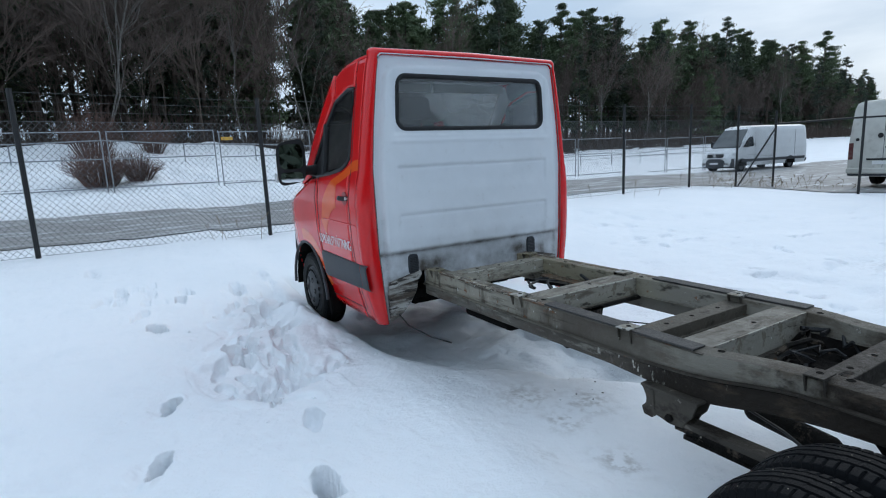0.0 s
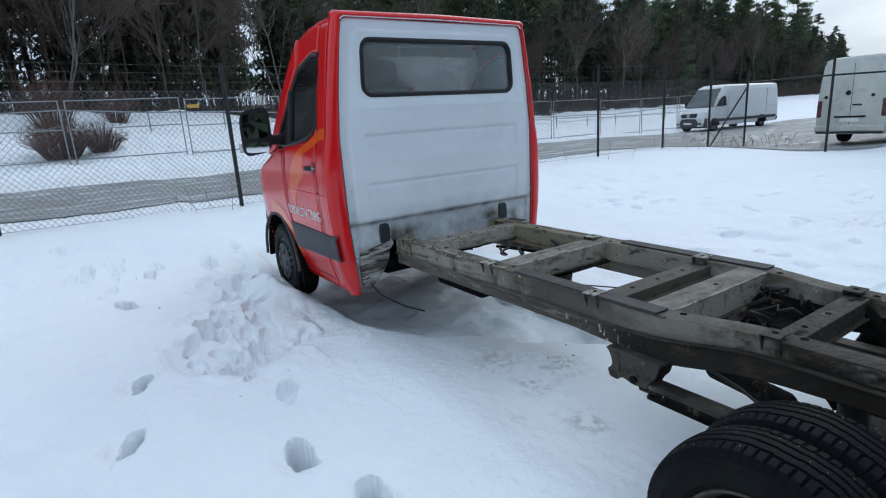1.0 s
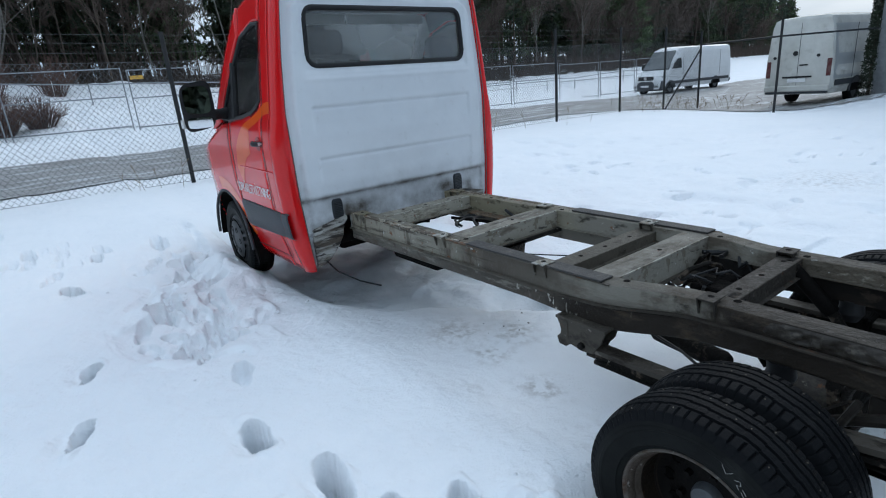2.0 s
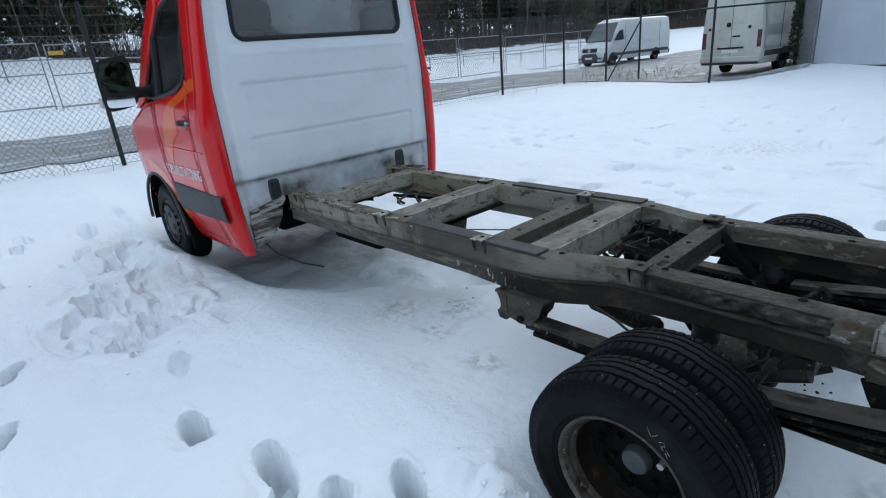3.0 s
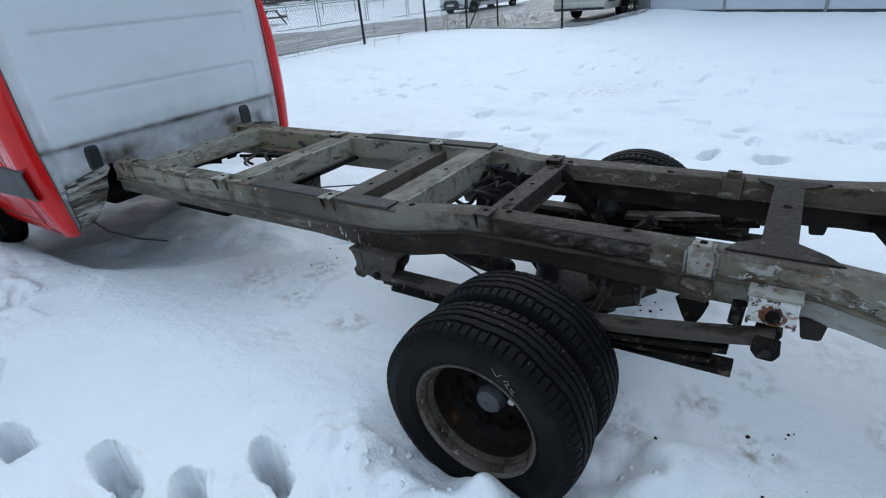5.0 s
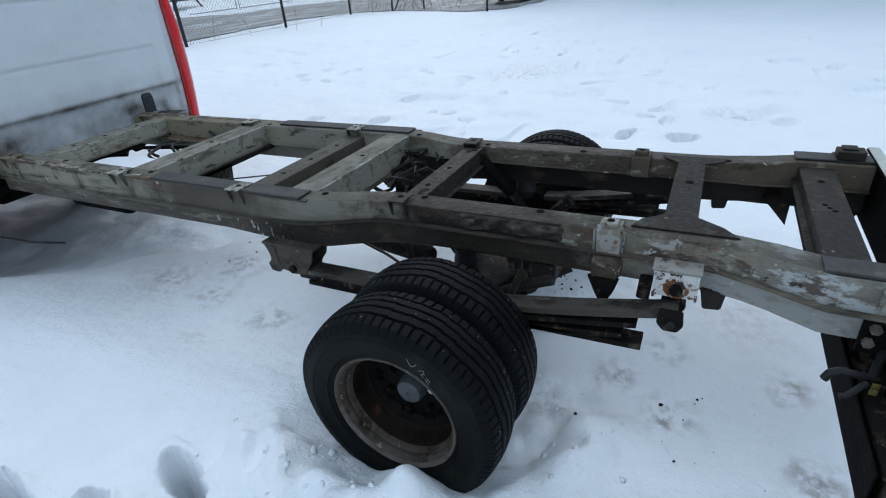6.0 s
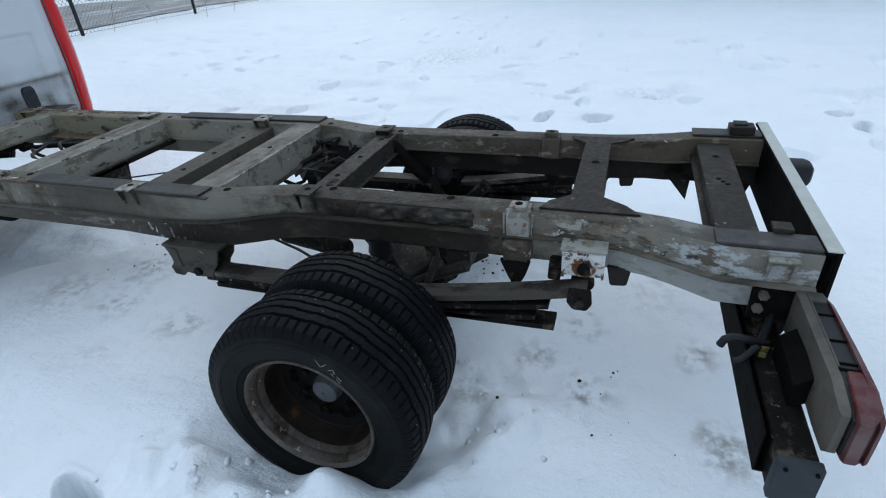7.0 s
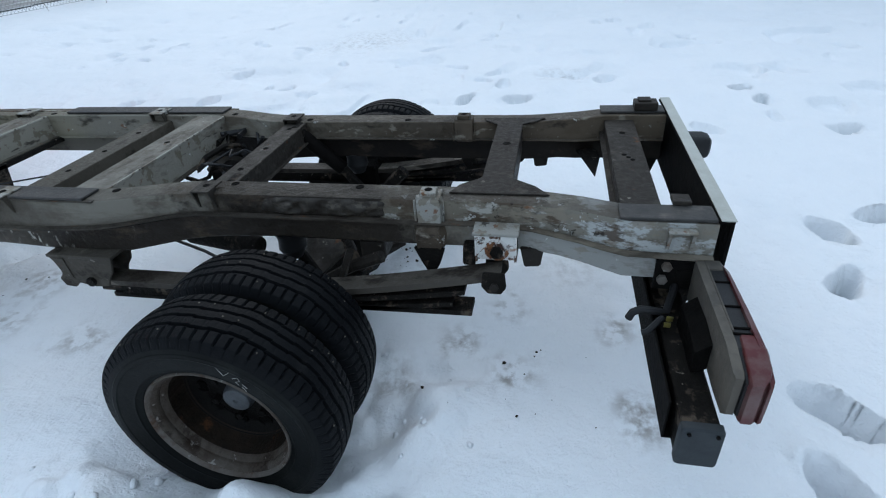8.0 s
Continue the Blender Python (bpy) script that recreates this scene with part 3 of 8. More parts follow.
for sx, sy, sr, amt in ((-0.02, -0.73, 0.09, 0.9), (-0.41, -0.8, 0.11, 1.0), (-0.12, -1.16, 0.10, 0.8), (-0.57, -1.23, 0.11, 1.0), (-0.27, -0.57, 0.10, 0.9), (-0.45, 1.05, 0.13, 0.8), (-0.35, 1.5, 0.16, 0.6),
                       (0.15, -0.3, 0.25, 0.35), (-0.55, 0.6, 0.15, 0.3), (3.55, -0.95, 0.30, 0.45), (5.4, 1.6, 0.8, 0.35), (-0.35, 1.9, 0.25, 0.5), (-0.1, 1.6, 0.2, 0.6), (-0.75, 1.25, 0.12, 0.35), (0.3, -1.0, 0.2, 0.3), (-0.5, -0.35, 0.14, 0.6)):
    bent_x, bent_y = _gx + 0.04 * lattice(_gx, _gy, 12, 93), _gy + 0.04 * lattice(_gx, _gy, 12, 94)
    soil = np.maximum(soil, 0.95 * amt * np.exp(-((bent_x - sx) ** 2 + (bent_y - sy) ** 2) / (0.75 * sr) ** 2))
soil = np.maximum(soil, 0.35 * ramp01(_gy, 10.3, 11.2) * ramp01(19.5 - _gy, 0, 2))
soil = np.maximum(soil, 0.8 * np.exp(-(((_gx - 18.2) / 2.2) ** 2) - ((_gy - 6.3) / 1.4) ** 2))
soil = np.maximum(soil, 0.22 * ramp01(_gx, 13, 15) * ramp01(_gy, 4, 7) * ramp01(20 - _gy, 0, 2))
# greyer snow on the floor of the deep footprints
grey_snow = np.zeros_like(_gx)
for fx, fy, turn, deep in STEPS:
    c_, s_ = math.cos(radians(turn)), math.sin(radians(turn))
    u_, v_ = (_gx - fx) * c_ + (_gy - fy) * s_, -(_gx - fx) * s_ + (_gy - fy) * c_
    grey_snow = np.maximum(grey_snow, (deep > 0.085) * 0.55 * (1 - ramp01((np.abs(u_) / 0.050) ** 2.3 + (np.abs(v_) / (0.155 if fx < -1.2 else 0.135)) ** 2.3, 0.6, 1.05)) * (0.8 + 0.2 * lattice(_gx, _gy, 20, 91)))
# wet grey snow under the cab, darkened further by painted shade
grey_snow = np.maximum(grey_snow, 0.55 * cab_shelter(_gx, _gy) * (0.75 + 0.45 * lattice(_gx, _gy, 5, 92)))
ground.data.attributes.new("grey_snow", "FLOAT", "POINT").data.foreach_set("value", grey_snow.reshape(-1).astype(np.float32))
_a = ground.data.attributes.new("soil", "FLOAT", "POINT")
_a.data.foreach_set("value", soil.reshape(-1).astype(np.float32))

SLUSH = surf("grey_slush_and_gravel", (0.215, 0.205, 0.195), (0.33, 0.325, 0.32), 1.4, (0.45, 0.8), 0.0, 0.8, 14, grime=((0.60, 0.62, 0.64), 1.6, 0.53, 0.10), flakes=((0.10, 0.095, 0.09), 7, 0.62, 0.1), stretch=(0.35, 1.6, 1))


def road_here(x, y):
    wob = lattice(x, y, 0.5, 51) * 0.35 + lattice(x, y, 1.7, 52) * 0.18
    lane = (y + wob > 11.3) & (y + wob * 0.8 < 16.6)
    yard = (x + wob * 2 > 14.3) & (y + wob * 1.5 > 7.0 - (x - 14.3) * 0.9) & (y + wob < 17.5) & (y > 3.2)
    return lane | yard


road = tagged(ground_mesh("road", np.arange(-60, 60, 0.16), np.arange(4, 19, 0.16), SLUSH, 0.022, road_here), "grey slushy gravel road with wheel tracks", "road", kind="structure")


# ---- truck: chassis cab ----
truck = thing("chassis_cab_truck", "red chassis cab truck with bare grimy ladder frame standing in snow", "truck")
SIDE_Z = [0.30, 0.37, 0.60, 0.80, 1.00, 1.25, 1.40, 1.47, 1.80, 2.00, 2.15, 2.25]
SIDE_X = [0.872, 0.885, 0.945, 0.972, 0.985, 0.985, 0.965, 0.946, 0.900, 0.868, 0.842, 0.818]


def side_x(y, z):
    """Half the cab's width at a height; the nose draws in."""
    w = float(np.interp(z, SIDE_Z, SIDE_X))
    return w - 0.22 * float(ramp01(y, 4.3, 5.25)) ** 1.5


def arch_z(y):
    d = 0.47**2 - (y - 4.2) ** 2
    return 0.36 + math.sqrt(d) if d > 0 else 0.36


BELT = ([2.9, 3.06, 3.14, 3.25, 3.58, 3.95], [1.56, 1.555, 1.50, 1.465, 1.435, 1.40])
FENDER = ([3.70, 3.95, 4.1, 4.6, 5.0, 5.15], [1.42, 1.40, 1.345, 1.17, 1.02, 0.93])


def side_panel(y0, y1, low, high, sign, ny=14, nz=18, out=0.0):
    rows = []
    for i in range(ny + 1):
        y = y0 + (y1 - y0) * i / ny
        a, b = low(y), high(y)
        rows.append([(sign * (side_x(y, a + (b - a) * k / nz) + out), y, a + (b - a) * k / nz) for k in range(nz + 1)])
    return sheet(rows)


def thick(ob, t=0.02, offset=-1.0):
    md = ob.modifiers.new("thickness", "SOLIDIFY")
    md.thickness, md.offset = t, offset
    return ob


def side_patch(pts, sign, out, n=10):
    """A ribbon on the cab's side between two rows of (y, z) points."""
    a, b = pts
    rows = []
    for i in range(len(a)):
        rows.append([(sign * (side_x(a[i][0], z) + out), y, z) for y, z in
                     ((a[i][0] + (b[i][0] - a[i][0]) * k / n, a[i][1] + (b[i][1] - a[i][1]) * k / n) for k in range(n + 1))])
    return sheet(rows)


def curve_points(keys, n=16):
    t = np.linspace(0, 1, len(keys))
    s = np.linspace(0, 1, n)
    k = np.array(keys, float)
    # smooth by repeated averaging of a dense polyline
    d = np.stack([np.interp(s, t, k[:, c]) for c in range(2)], -1)
    for _ in range(3):
        d[1:-1] = (d[:-2] + 2 * d[1:-1] + d[2:]) / 4
    return [tuple(map(float, p)) for p in d]


def cab():
    for sign in (-1, 1):
        body = part("side_panel", joined(
            side_panel(2.90, 3.06, lambda y: 0.37, lambda y: 2.25, sign, 6, 40),
            side_panel(3.06, 3.75, lambda y: 0.37, lambda y: float(np.interp(y, *BELT)), sign, 18, 30),
            side_panel(3.75, 5.15, arch_z, lambda y: float(np.interp(y, *FENDER)), sign, 40, 20),
            side_panel(3.06, 3.50, lambda y: float(np.interp(y, [3.06, 3.2, 3.5], [2.06, 2.07, 1.99])), lambda y: float(np.interp(y, [3.06, 3.3, 3.5], [2.25, 2.245, 2.19])), sign, 10, 8)),
            RED, truck, "red painted cab side", smooth=True)
        thick(body, 0.008, 0.0)
        part("lining", joined(
            side_panel(2.92, 3.06, lambda y: 0.56, lambda y: 2.22, sign, 3, 20, -0.022),
            side_panel(3.06, 3.75, lambda y: 0.56, lambda y: float(np.interp(y, *BELT)) - 0.01, sign, 10, 16, -0.022),
            side_panel(3.06, 3.48, lambda y: float(np.interp(y, [3.06, 3.2, 3.5], [2.07, 2.08, 2.0])), lambda y: 2.2, sign, 6, 5, -0.022)), LINING, truck, "dark grey inner lining", smooth=True)
        # windscreen pillar
        n = 14
        inner, outer = curve_points([(3.46, 2.02), (3.62, 1.86), (3.80, 1.64), (3.95, 1.42)], n), curve_points([(3.50, 2.20), (3.70, 1.99), (3.90, 1.74), (4.14, 1.36)], n)
        part("pillar_lining", side_patch((inner, outer), sign, -0.022, 5), INSIDE, truck, smooth=True)
        thick(part("windscreen_pillar", side_patch((inner, outer), sign, 0.002, 5), RED, truck, "red windscreen pillar", smooth=True), 0.03, 0.0)
        # side window and its seals
        ring = [(3.075, 1.575), (3.075, 1.80), (3.08, 2.045), (3.20, 2.055), (3.44, 1.995), (3.62, 1.82), (3.80, 1.60), (3.93, 1.44), (3.75, 1.435), (3.45, 1.455), (3.25, 1.485), (3.14, 1.525)]
        win = holder("side_window", truck, "black framed side window")
        low = curve_points([(3.075, 1.575), (3.14, 1.52), (3.25, 1.48), (3.58, 1.45), (3.93, 1.425)], 18)
        top = [(y, float(np.interp(y, [3.075, 3.2, 3.44, 3.62, 3.8, 3.93], [2.045, 2.055, 1.995, 1.83, 1.62, 1.45]))) for y, _ in low]
        pane = part("pane", side_patch((low, top), sign, -0.012, 8), SIDE_GLASS, win, "tinted door glass", smooth=True)
        pane.visible_shadow = False
        edge = [(sign * (side_x(y, z) - 0.002), y, z) for y, z in ring]
        part("seal", tube(edge + [edge[0], edge[1]], 0.016, 6), RUBBER, win)
        bar = [(sign * (side_x(3.62, z) - 0.004), 3.62 + 0.02 * (z - 1.45), z) for z in np.linspace(1.44, 1.84, 6)]
        part("window_bar", tube(bar, 0.028, 8), BLACK, win)
        sail = side_patch((curve_points([(3.66, 1.44), (3.95, 1.42)], 6), curve_points([(3.66, 1.80), (3.93, 1.45)], 6)), sign, -0.006, 3)
        thick(part("corner_pane", sail, BLACK, win, "black mirror corner"), 0.01)
        # door: gaps, handle, moulding
        door = part("door_gap", joined(
            tube([(sign * (side_x(3.02, z) + 0.0035), 3.03 - 0.03 * ramp01(z, 1.3, 0.5), z) for z in np.linspace(0.45, 2.08, 26)], 0.0034, 5),
            tube([(sign * (side_x(y, 0.45) + 0.0035), y, 0.45 - 0.02 * (y - 3)) for y in np.linspace(3.02, 3.72, 12)], 0.0034, 5),
            tube([(sign * (side_x(3.76, z) + 0.0035), 3.70 + 0.10 * float(ramp01(z, 0.6, 1.0)), z) for z in np.linspace(0.78, 1.40, 14)], 0.0034, 5)), BLACK, truck, "dark door shut line")
        part("crease", joined(tube([(sign * (side_x(y, 1.09) + 0.0035), y, 1.09 + 0.01 * (y - 3)) for y in np.linspace(2.93, 3.6, 10)], 0.006, 6)), RED, truck, smooth=True)
        grip = part("door_handle", moved(loft([[(sign * (0.985 + 0.035 * math.sin(math.pi * t) + 0.012 * math.cos(a)), 3.05 + 0.17 * t, 1.277 + 0.016 * math.sin(a)) for a in np.linspace(0, 2 * math.pi, 9)[:-1]] for t in np.linspace(0, 1, 9)]), Matrix()), BLACK, truck, "black door handle", smooth=True)
        part("handle_recess", prism([(3.11 + 0.05 * math.cos(a), 1.275 + 0.05 * math.sin(a)) for a in np.linspace(0, 2 * math.pi, 17)[:-1]], sign * 0.979, sign * 0.9915, "x", 0.002), DARK_RED, grip)
        part("lock", prism([(3.06 + 0.012 * math.cos(a), 1.277 + 0.012 * math.sin(a)) for a in np.linspace(0, 2 * math.pi, 13)[:-1]], sign * 0.98, sign * 1.006, "x"), CLEAR, grip)
        for y0, y1 in ((2.805, 2.915), (2.925, 3.74))[0 if sign < 0 else 1:]:
            rows = []
            for i in range(13):
                y = y0 + (y1 - y0) * i / 12
                zt, zb = 0.812 + (y - 2.8) * 0.012, 0.622 - (y - 2.8) * 0.030
                end = 0.006 if i in (0, 12) else 0.0
                rows.append([(sign * (side_x(y, z) + o - end), y, z) for z, o in ((zb, -0.004), (zb + 0.008, 0.016), (zb + 0.03, 0.024), (zt - 0.03, 0.022), (zt - 0.008, 0.014), (zt, -0.004))])
            part("side_moulding", sheet(rows), PLASTIC, truck, "dark grey plastic side moulding", smooth=True)
        # wheel arch lip, mud flap
        part("arch_lip", tube([(sign * 0.972, 4.2 + 0.475 * math.cos(a), 0.36 + 0.475 * math.sin(a)) for a in np.linspace(0.05, math.pi - 0.05, 24)], 0.014, 6), PLASTIC, truck, smooth=True)
        part("mud_flap", prism([(3.79, 0.52), (3.745, 0.52), (3.69, 0.36), (3.675, 0.27), (3.70, 0.24), (3.74, 0.25), (3.775, 0.36)], sign * 0.86, sign * 0.955, "x", 0.008), UNDER, truck, "black plastic mud flap")
        # bumper corner
        part("bumper_corner", side_panel(4.66, 5.18, lambda y: 0.47, lambda y: 0.84, sign, 12, 8, 0.006), PLASTIC, truck, smooth=True)
        # door mirror
        mir = part("door_mirror", joined(
            moved(loft([[(sign * (1.165 + 0.115 * k * c(a)), 3.80 + d, 1.555 + 0.175 * k * s(a) - 0.02 * c(a)) for a in np.linspace(0, 2 * math.pi, 25)[:-1]] for d, k in ((-0.032, 0.90), (-0.03, 1.0), (0.04, 0.97), (0.085, 0.8), (0.10, 0.5))]), turned(sign)),
            loft([[(sign * (0.93 + 0.14 * t), 3.84 + 0.03 * math.cos(a), 1.485 + 0.055 * math.sin(a) * (1 - 0.3 * math.sin(math.pi * t))) for a in np.linspace(0, 2 * math.pi, 13)[:-1]] for t in np.linspace(0, 1, 6)])), BLACK, truck, "black door mirror on a short arm", smooth=True)
        part("mirror_glass", prism([(sign * (1.165 + 0.092 * c(a)), 1.60 + 0.10 * s(a)) for a in np.linspace(0, 2 * math.pi, 25)[:-1]], 3.760, 3.765, "y"), CHROME, mir, "mirror glass").data.transform(turned(sign))
        part("mirror_glass", prism([(sign * (1.168 + 0.088 * c(a)), 1.435 + 0.040 * s(a)) for a in np.linspace(0, 2 * math.pi, 25)[:-1]], 3.760, 3.765, "y"), CHROME, mir, "wide-angle mirror glass").data.transform(turned(sign))
        part("indicator", box(sign * 1.262, sign * 1.29, 3.79, 3.85, 1.40, 1.47, 0.008), CLEAR, mir, "clear indicator lens")
        # orange sweeps
        a = curve_points([(2.905, 1.55), (3.0, 1.545), (3.12, 1.49), (3.3, 1.435)], 14)
        b = curve_points([(2.905, 1.475), (3.0, 1.47), (3.12, 1.42), (3.3, 1.37)], 14)
        part("orange_stripe", side_patch((a, b), sign, 0.0062, 4), ORANGE, truck, "orange decal stripe", smooth=True)
        a = curve_points([(3.3, 1.437), (3.46, 1.39), (3.60, 1.26), (3.66, 1.08)], 14)
        b = curve_points([(3.3, 1.20), (3.42, 1.16), (3.52, 1.06), (3.56, 0.95)], 14)
        part("orange_stripe", side_patch((a, b), sign, 0.0062, 6), ORANGE, truck, "orange decal stripe", smooth=True)
        a = [(4.2 + 0.58 * math.cos(t), 0.36 + 0.60 * math.sin(t)) for t in np.linspace(2.85, 1.45, 14)]
        b = [(4.2 + 0.492 * math.cos(t), 0.36 + 0.50 * math.sin(t)) for t in np.linspace(2.85, 1.45, 14)]
        part("orange_stripe", side_patch((a, b), sign, 0.0062, 4), ORANGE, truck, "orange decal arc over the wheel", smooth=True)
    # lettering on the near door
    cu = bpy.data.curves.new("lettering", "FONT")
    cu.body, cu.size, cu.extrude, cu.align_x = "SOPKÄRLSTVÄTTNING", 0.105, 0.0006, "LEFT"
    cu.space_character = 0.92
    tmp = bpy.data.objects.new("lettering_curve", cu)
    scene.collection.objects.link(tmp)
    me = bpy.data.meshes.new_from_object(tmp.evaluated_get(bpy.context.evaluated_depsgraph_get()))
    wide = max(v.co.x for v in me.vertices)
    for v in me.vertices:
        yy, zz = 3.745 - v.co.x * 0.70 / wide, 0.893 + v.co.y * 1.0
        v.co = (-(side_x(yy, zz) + 0.0115 + v.co.z), yy, zz)
    bpy.data.objects.remove(tmp)
    me.materials.append(TEXT)
    txt = new("lettering", me)
    txt.parent = truck
    tagged(txt, "white lettering on the door")


def turned(sign):
    """The mirrors look a little outwards."""
    at = Matrix.Translation((sign * 1.165, 3.762, 1.55))
    return at @ pose(0, 0, 0, 0.2, 0, sign * 9) @ at.inverted()


def c(a):
    """A squarer cosine, for rounded boxes."""
    v = math.cos(a)
    return math.copysign(abs(v) ** 0.45, v)


def s(a):
    v = math.sin(a)
    return math.copysign(abs(v) ** 0.45, v)


def c2(a):
    v = math.cos(a)
    return math.copysign(abs(v) ** 0.16, v)


def s2(a):
    v = math.sin(a)
    return math.copysign(abs(v) ** 0.16, v)


cab()

# rear wall of the cab
HW_Z = [0.36, 0.60, 0.90, 1.47, 1.80, 2.00, 2.12, 2.17, 2.21, 2.235, 2.246]
HW_X = [0.826, 0.846, 0.866, 0.872, 0.842, 0.816, 0.800, 0.794, 0.780, 0.762, 0.735]
TOP_Z, WALL_Y = 2.250, 2.845


def wall_relief(x, z):
    """How far the pressed rear wall stands out towards the back, in metres."""
    ax = np.abs(x)
    edge = np.interp(z, HW_Z, HW_X) - ax
    d = 0.030 * ramp01(edge - 0.055 - 0.10 * ramp01(z, 2.05, 2.20) ** 3, 0.0, 0.018) * ramp01(2.19 - z, 0.0, 0.018) * ramp01(z, 0.865, 0.885)
    win = np.maximum(ax - 0.66, np.abs(z - 1.93) - 0.185)
    d = d - 0.008 * (1 - ramp01(win, 0.02, 0.045))
    for zz, half, deep in ((1.482, 0.70, 0.010), (1.138, 0.70, 0.010)):
        d = d - deep * np.exp(-(((z - zz) / 0.008) ** 2)) * (1 - ramp01(ax, half - 0.02, half))
        d = d - 0.006 * (1 - ramp01(z - zz, -0.004, 0.004)) * (1 - ramp01(ax, half - 0.02, half)) * ramp01(z, zz - 0.2, zz - 0.1)
    d = d + 0.006 * np.exp(-(((z - 1.665) / 0.014) ** 2)) * (1 - ramp01(ax, 0.68, 0.74))
    d = d - 0.012 * np.exp(-(((z - 0.615) / 0.012) ** 2)) - 0.010 * ramp01(0.60 - z, 0, 0.03)
    return d


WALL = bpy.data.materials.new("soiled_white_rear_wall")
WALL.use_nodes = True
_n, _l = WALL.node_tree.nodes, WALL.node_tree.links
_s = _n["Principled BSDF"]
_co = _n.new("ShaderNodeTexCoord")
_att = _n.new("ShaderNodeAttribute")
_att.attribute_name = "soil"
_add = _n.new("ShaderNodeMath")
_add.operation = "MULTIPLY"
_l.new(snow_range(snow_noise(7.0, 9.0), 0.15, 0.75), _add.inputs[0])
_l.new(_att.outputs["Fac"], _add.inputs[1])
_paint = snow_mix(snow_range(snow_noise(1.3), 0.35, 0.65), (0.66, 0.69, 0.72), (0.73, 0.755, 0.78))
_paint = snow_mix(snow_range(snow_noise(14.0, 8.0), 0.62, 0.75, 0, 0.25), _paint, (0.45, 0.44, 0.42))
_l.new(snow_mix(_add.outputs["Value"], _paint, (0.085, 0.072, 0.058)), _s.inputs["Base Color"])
_l.new(snow_range(snow_noise(30.0), 0.3, 0.7, 0.34, 0.52), _s.inputs["Roughness"])

zs_wall = np.concatenate([np.linspace(0.36, 1.0, 74), np.linspace(1.008, 2.246, 122)])
us_wall = np.linspace(-1, 1, 141)
_U, _Z = np.meshgrid(us_wall, zs_wall)
_X = _U * np.interp(_Z, HW_Z, HW_X)
_Y = WALL_Y - wall_relief(_X, _Z)
_cut = np.where(np.abs(_X) > 0.50, 0.70 - (np.abs(_X) - 0.52) * 1.08, 0.60)
_hole = ((np.abs(_X) / 0.655) ** 10 + (np.abs(_Z - 1.93) / 0.178) ** 10 < 1)
_ok = (_Z >= _cut - 0.005) & ~_hole
_idx = np.arange(_X.size).reshape(_X.shape)
_q = np.stack([_idx[:-1, :-1], _idx[:-1, 1:], _idx[1:, 1:], _idx[1:, :-1]], -1).reshape(-1, 4)
_keep = (_ok[:-1, :-1] & _ok[1:, 1:] & _ok[:-1, 1:] & _ok[1:, :-1]).reshape(-1)
_me = bpy.data.meshes.new("rear_wall")
_me.from_pydata(np.stack([_X, _Y, _Z], -1).reshape(-1, 3).tolist(), [], _q[_keep].tolist())
_me.update()
_me.shade_smooth()
_me.materials.append(WALL)
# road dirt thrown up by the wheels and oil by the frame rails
# plus painted shade below the pressed ledge and along the panel's side edges
_soil_shade = 0.70 * ramp01(0.82 - _Z, -0.1, 0.42) + 1.0 * np.exp(-(((_Z - 0.872) / 0.020) ** 2)) * (0.75 + 0.25 * lattice(_X, _Z, 3, 61))
_soil_shade += 0.75 * np.exp(-(((np.abs(_X) - 0.44) / 0.14) ** 2)) * ramp01(0.86 - _Z, 0, 0.1) + 0.42 * ramp01(0.88 - _Z, 0, 0.02)
_soil_shade += 0.45 * np.exp(-(((np.abs(_X) - np.interp(_Z, HW_Z, HW_X) + 0.055) / 0.02) ** 2)) * ramp01(1.35 - _Z, 0, 0.6)
_soil_shade += 0.06 + 0.06 * ramp01(lattice(_X, _Z, 2.0, 62), 0.1, 0.9) + 0.16 * np.exp(-(((_Z - 0.93) / 0.06) ** 2))
_soil_shade += 0.5 * ramp01(lattice(_X * 9, _Z * 1.2, 1.0, 63), 0.35, 0.9) * ramp01(_X, 0.55, 0.72) * ramp01(1.15 - _Z, 0, 0.3)
_me.attributes.new("soil", "FLOAT", "POINT").data.foreach_set("value", np.clip(_soil_shade, 0, 1.3).reshape(-1).astype(np.float32))
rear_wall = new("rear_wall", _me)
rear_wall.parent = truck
tagged(rear_wall, "white pressed steel cab rear wall with road dirt and painted shade")
thick(rear_wall, 0.006, 0.0)

# red corner frame round the white wall
inner_edge, outer_edge = [], []
for sign, order in ((-1, 1), (1, -1)):
    row_i, row_o = [], []
    for k in range(30):
        z = 0.36 + (2.195 - 0.36) * k / 29
        row_i.append((sign * float(np.interp(z, HW_Z, HW_X)), z))
        row_o.append((sign * float(np.interp(z + 0.05 * k / 29, SIDE_Z, SIDE_X)), z + 0.05 * k / 29))
    for k in range(1, 9):
        a = math.pi / 2 * k / 8
        row_i.append((sign * (0.748 + 0.040 * math.cos(a)), 2.208 + 0.042 * math.sin(a)))
        row_o.append((sign * (0.797 + 0.023 * math.cos(a)), 2.266 + 0.024 * math.sin(a)))
    for k in range(1, 7):
        row_i.append((sign * 0.748 * (1 - k / 6), 2.25 + 0.006 * k / 6))
        row_o.append((sign * 0.797 * (1 - k / 6), 2.29 + 0.012 * k / 6))
    inner_edge += row_i[::order] if order == 1 else row_i[:-1][::-1]
    outer_edge += row_o[::order] if order == 1 else row_o[:-1][::-1]
rows = []
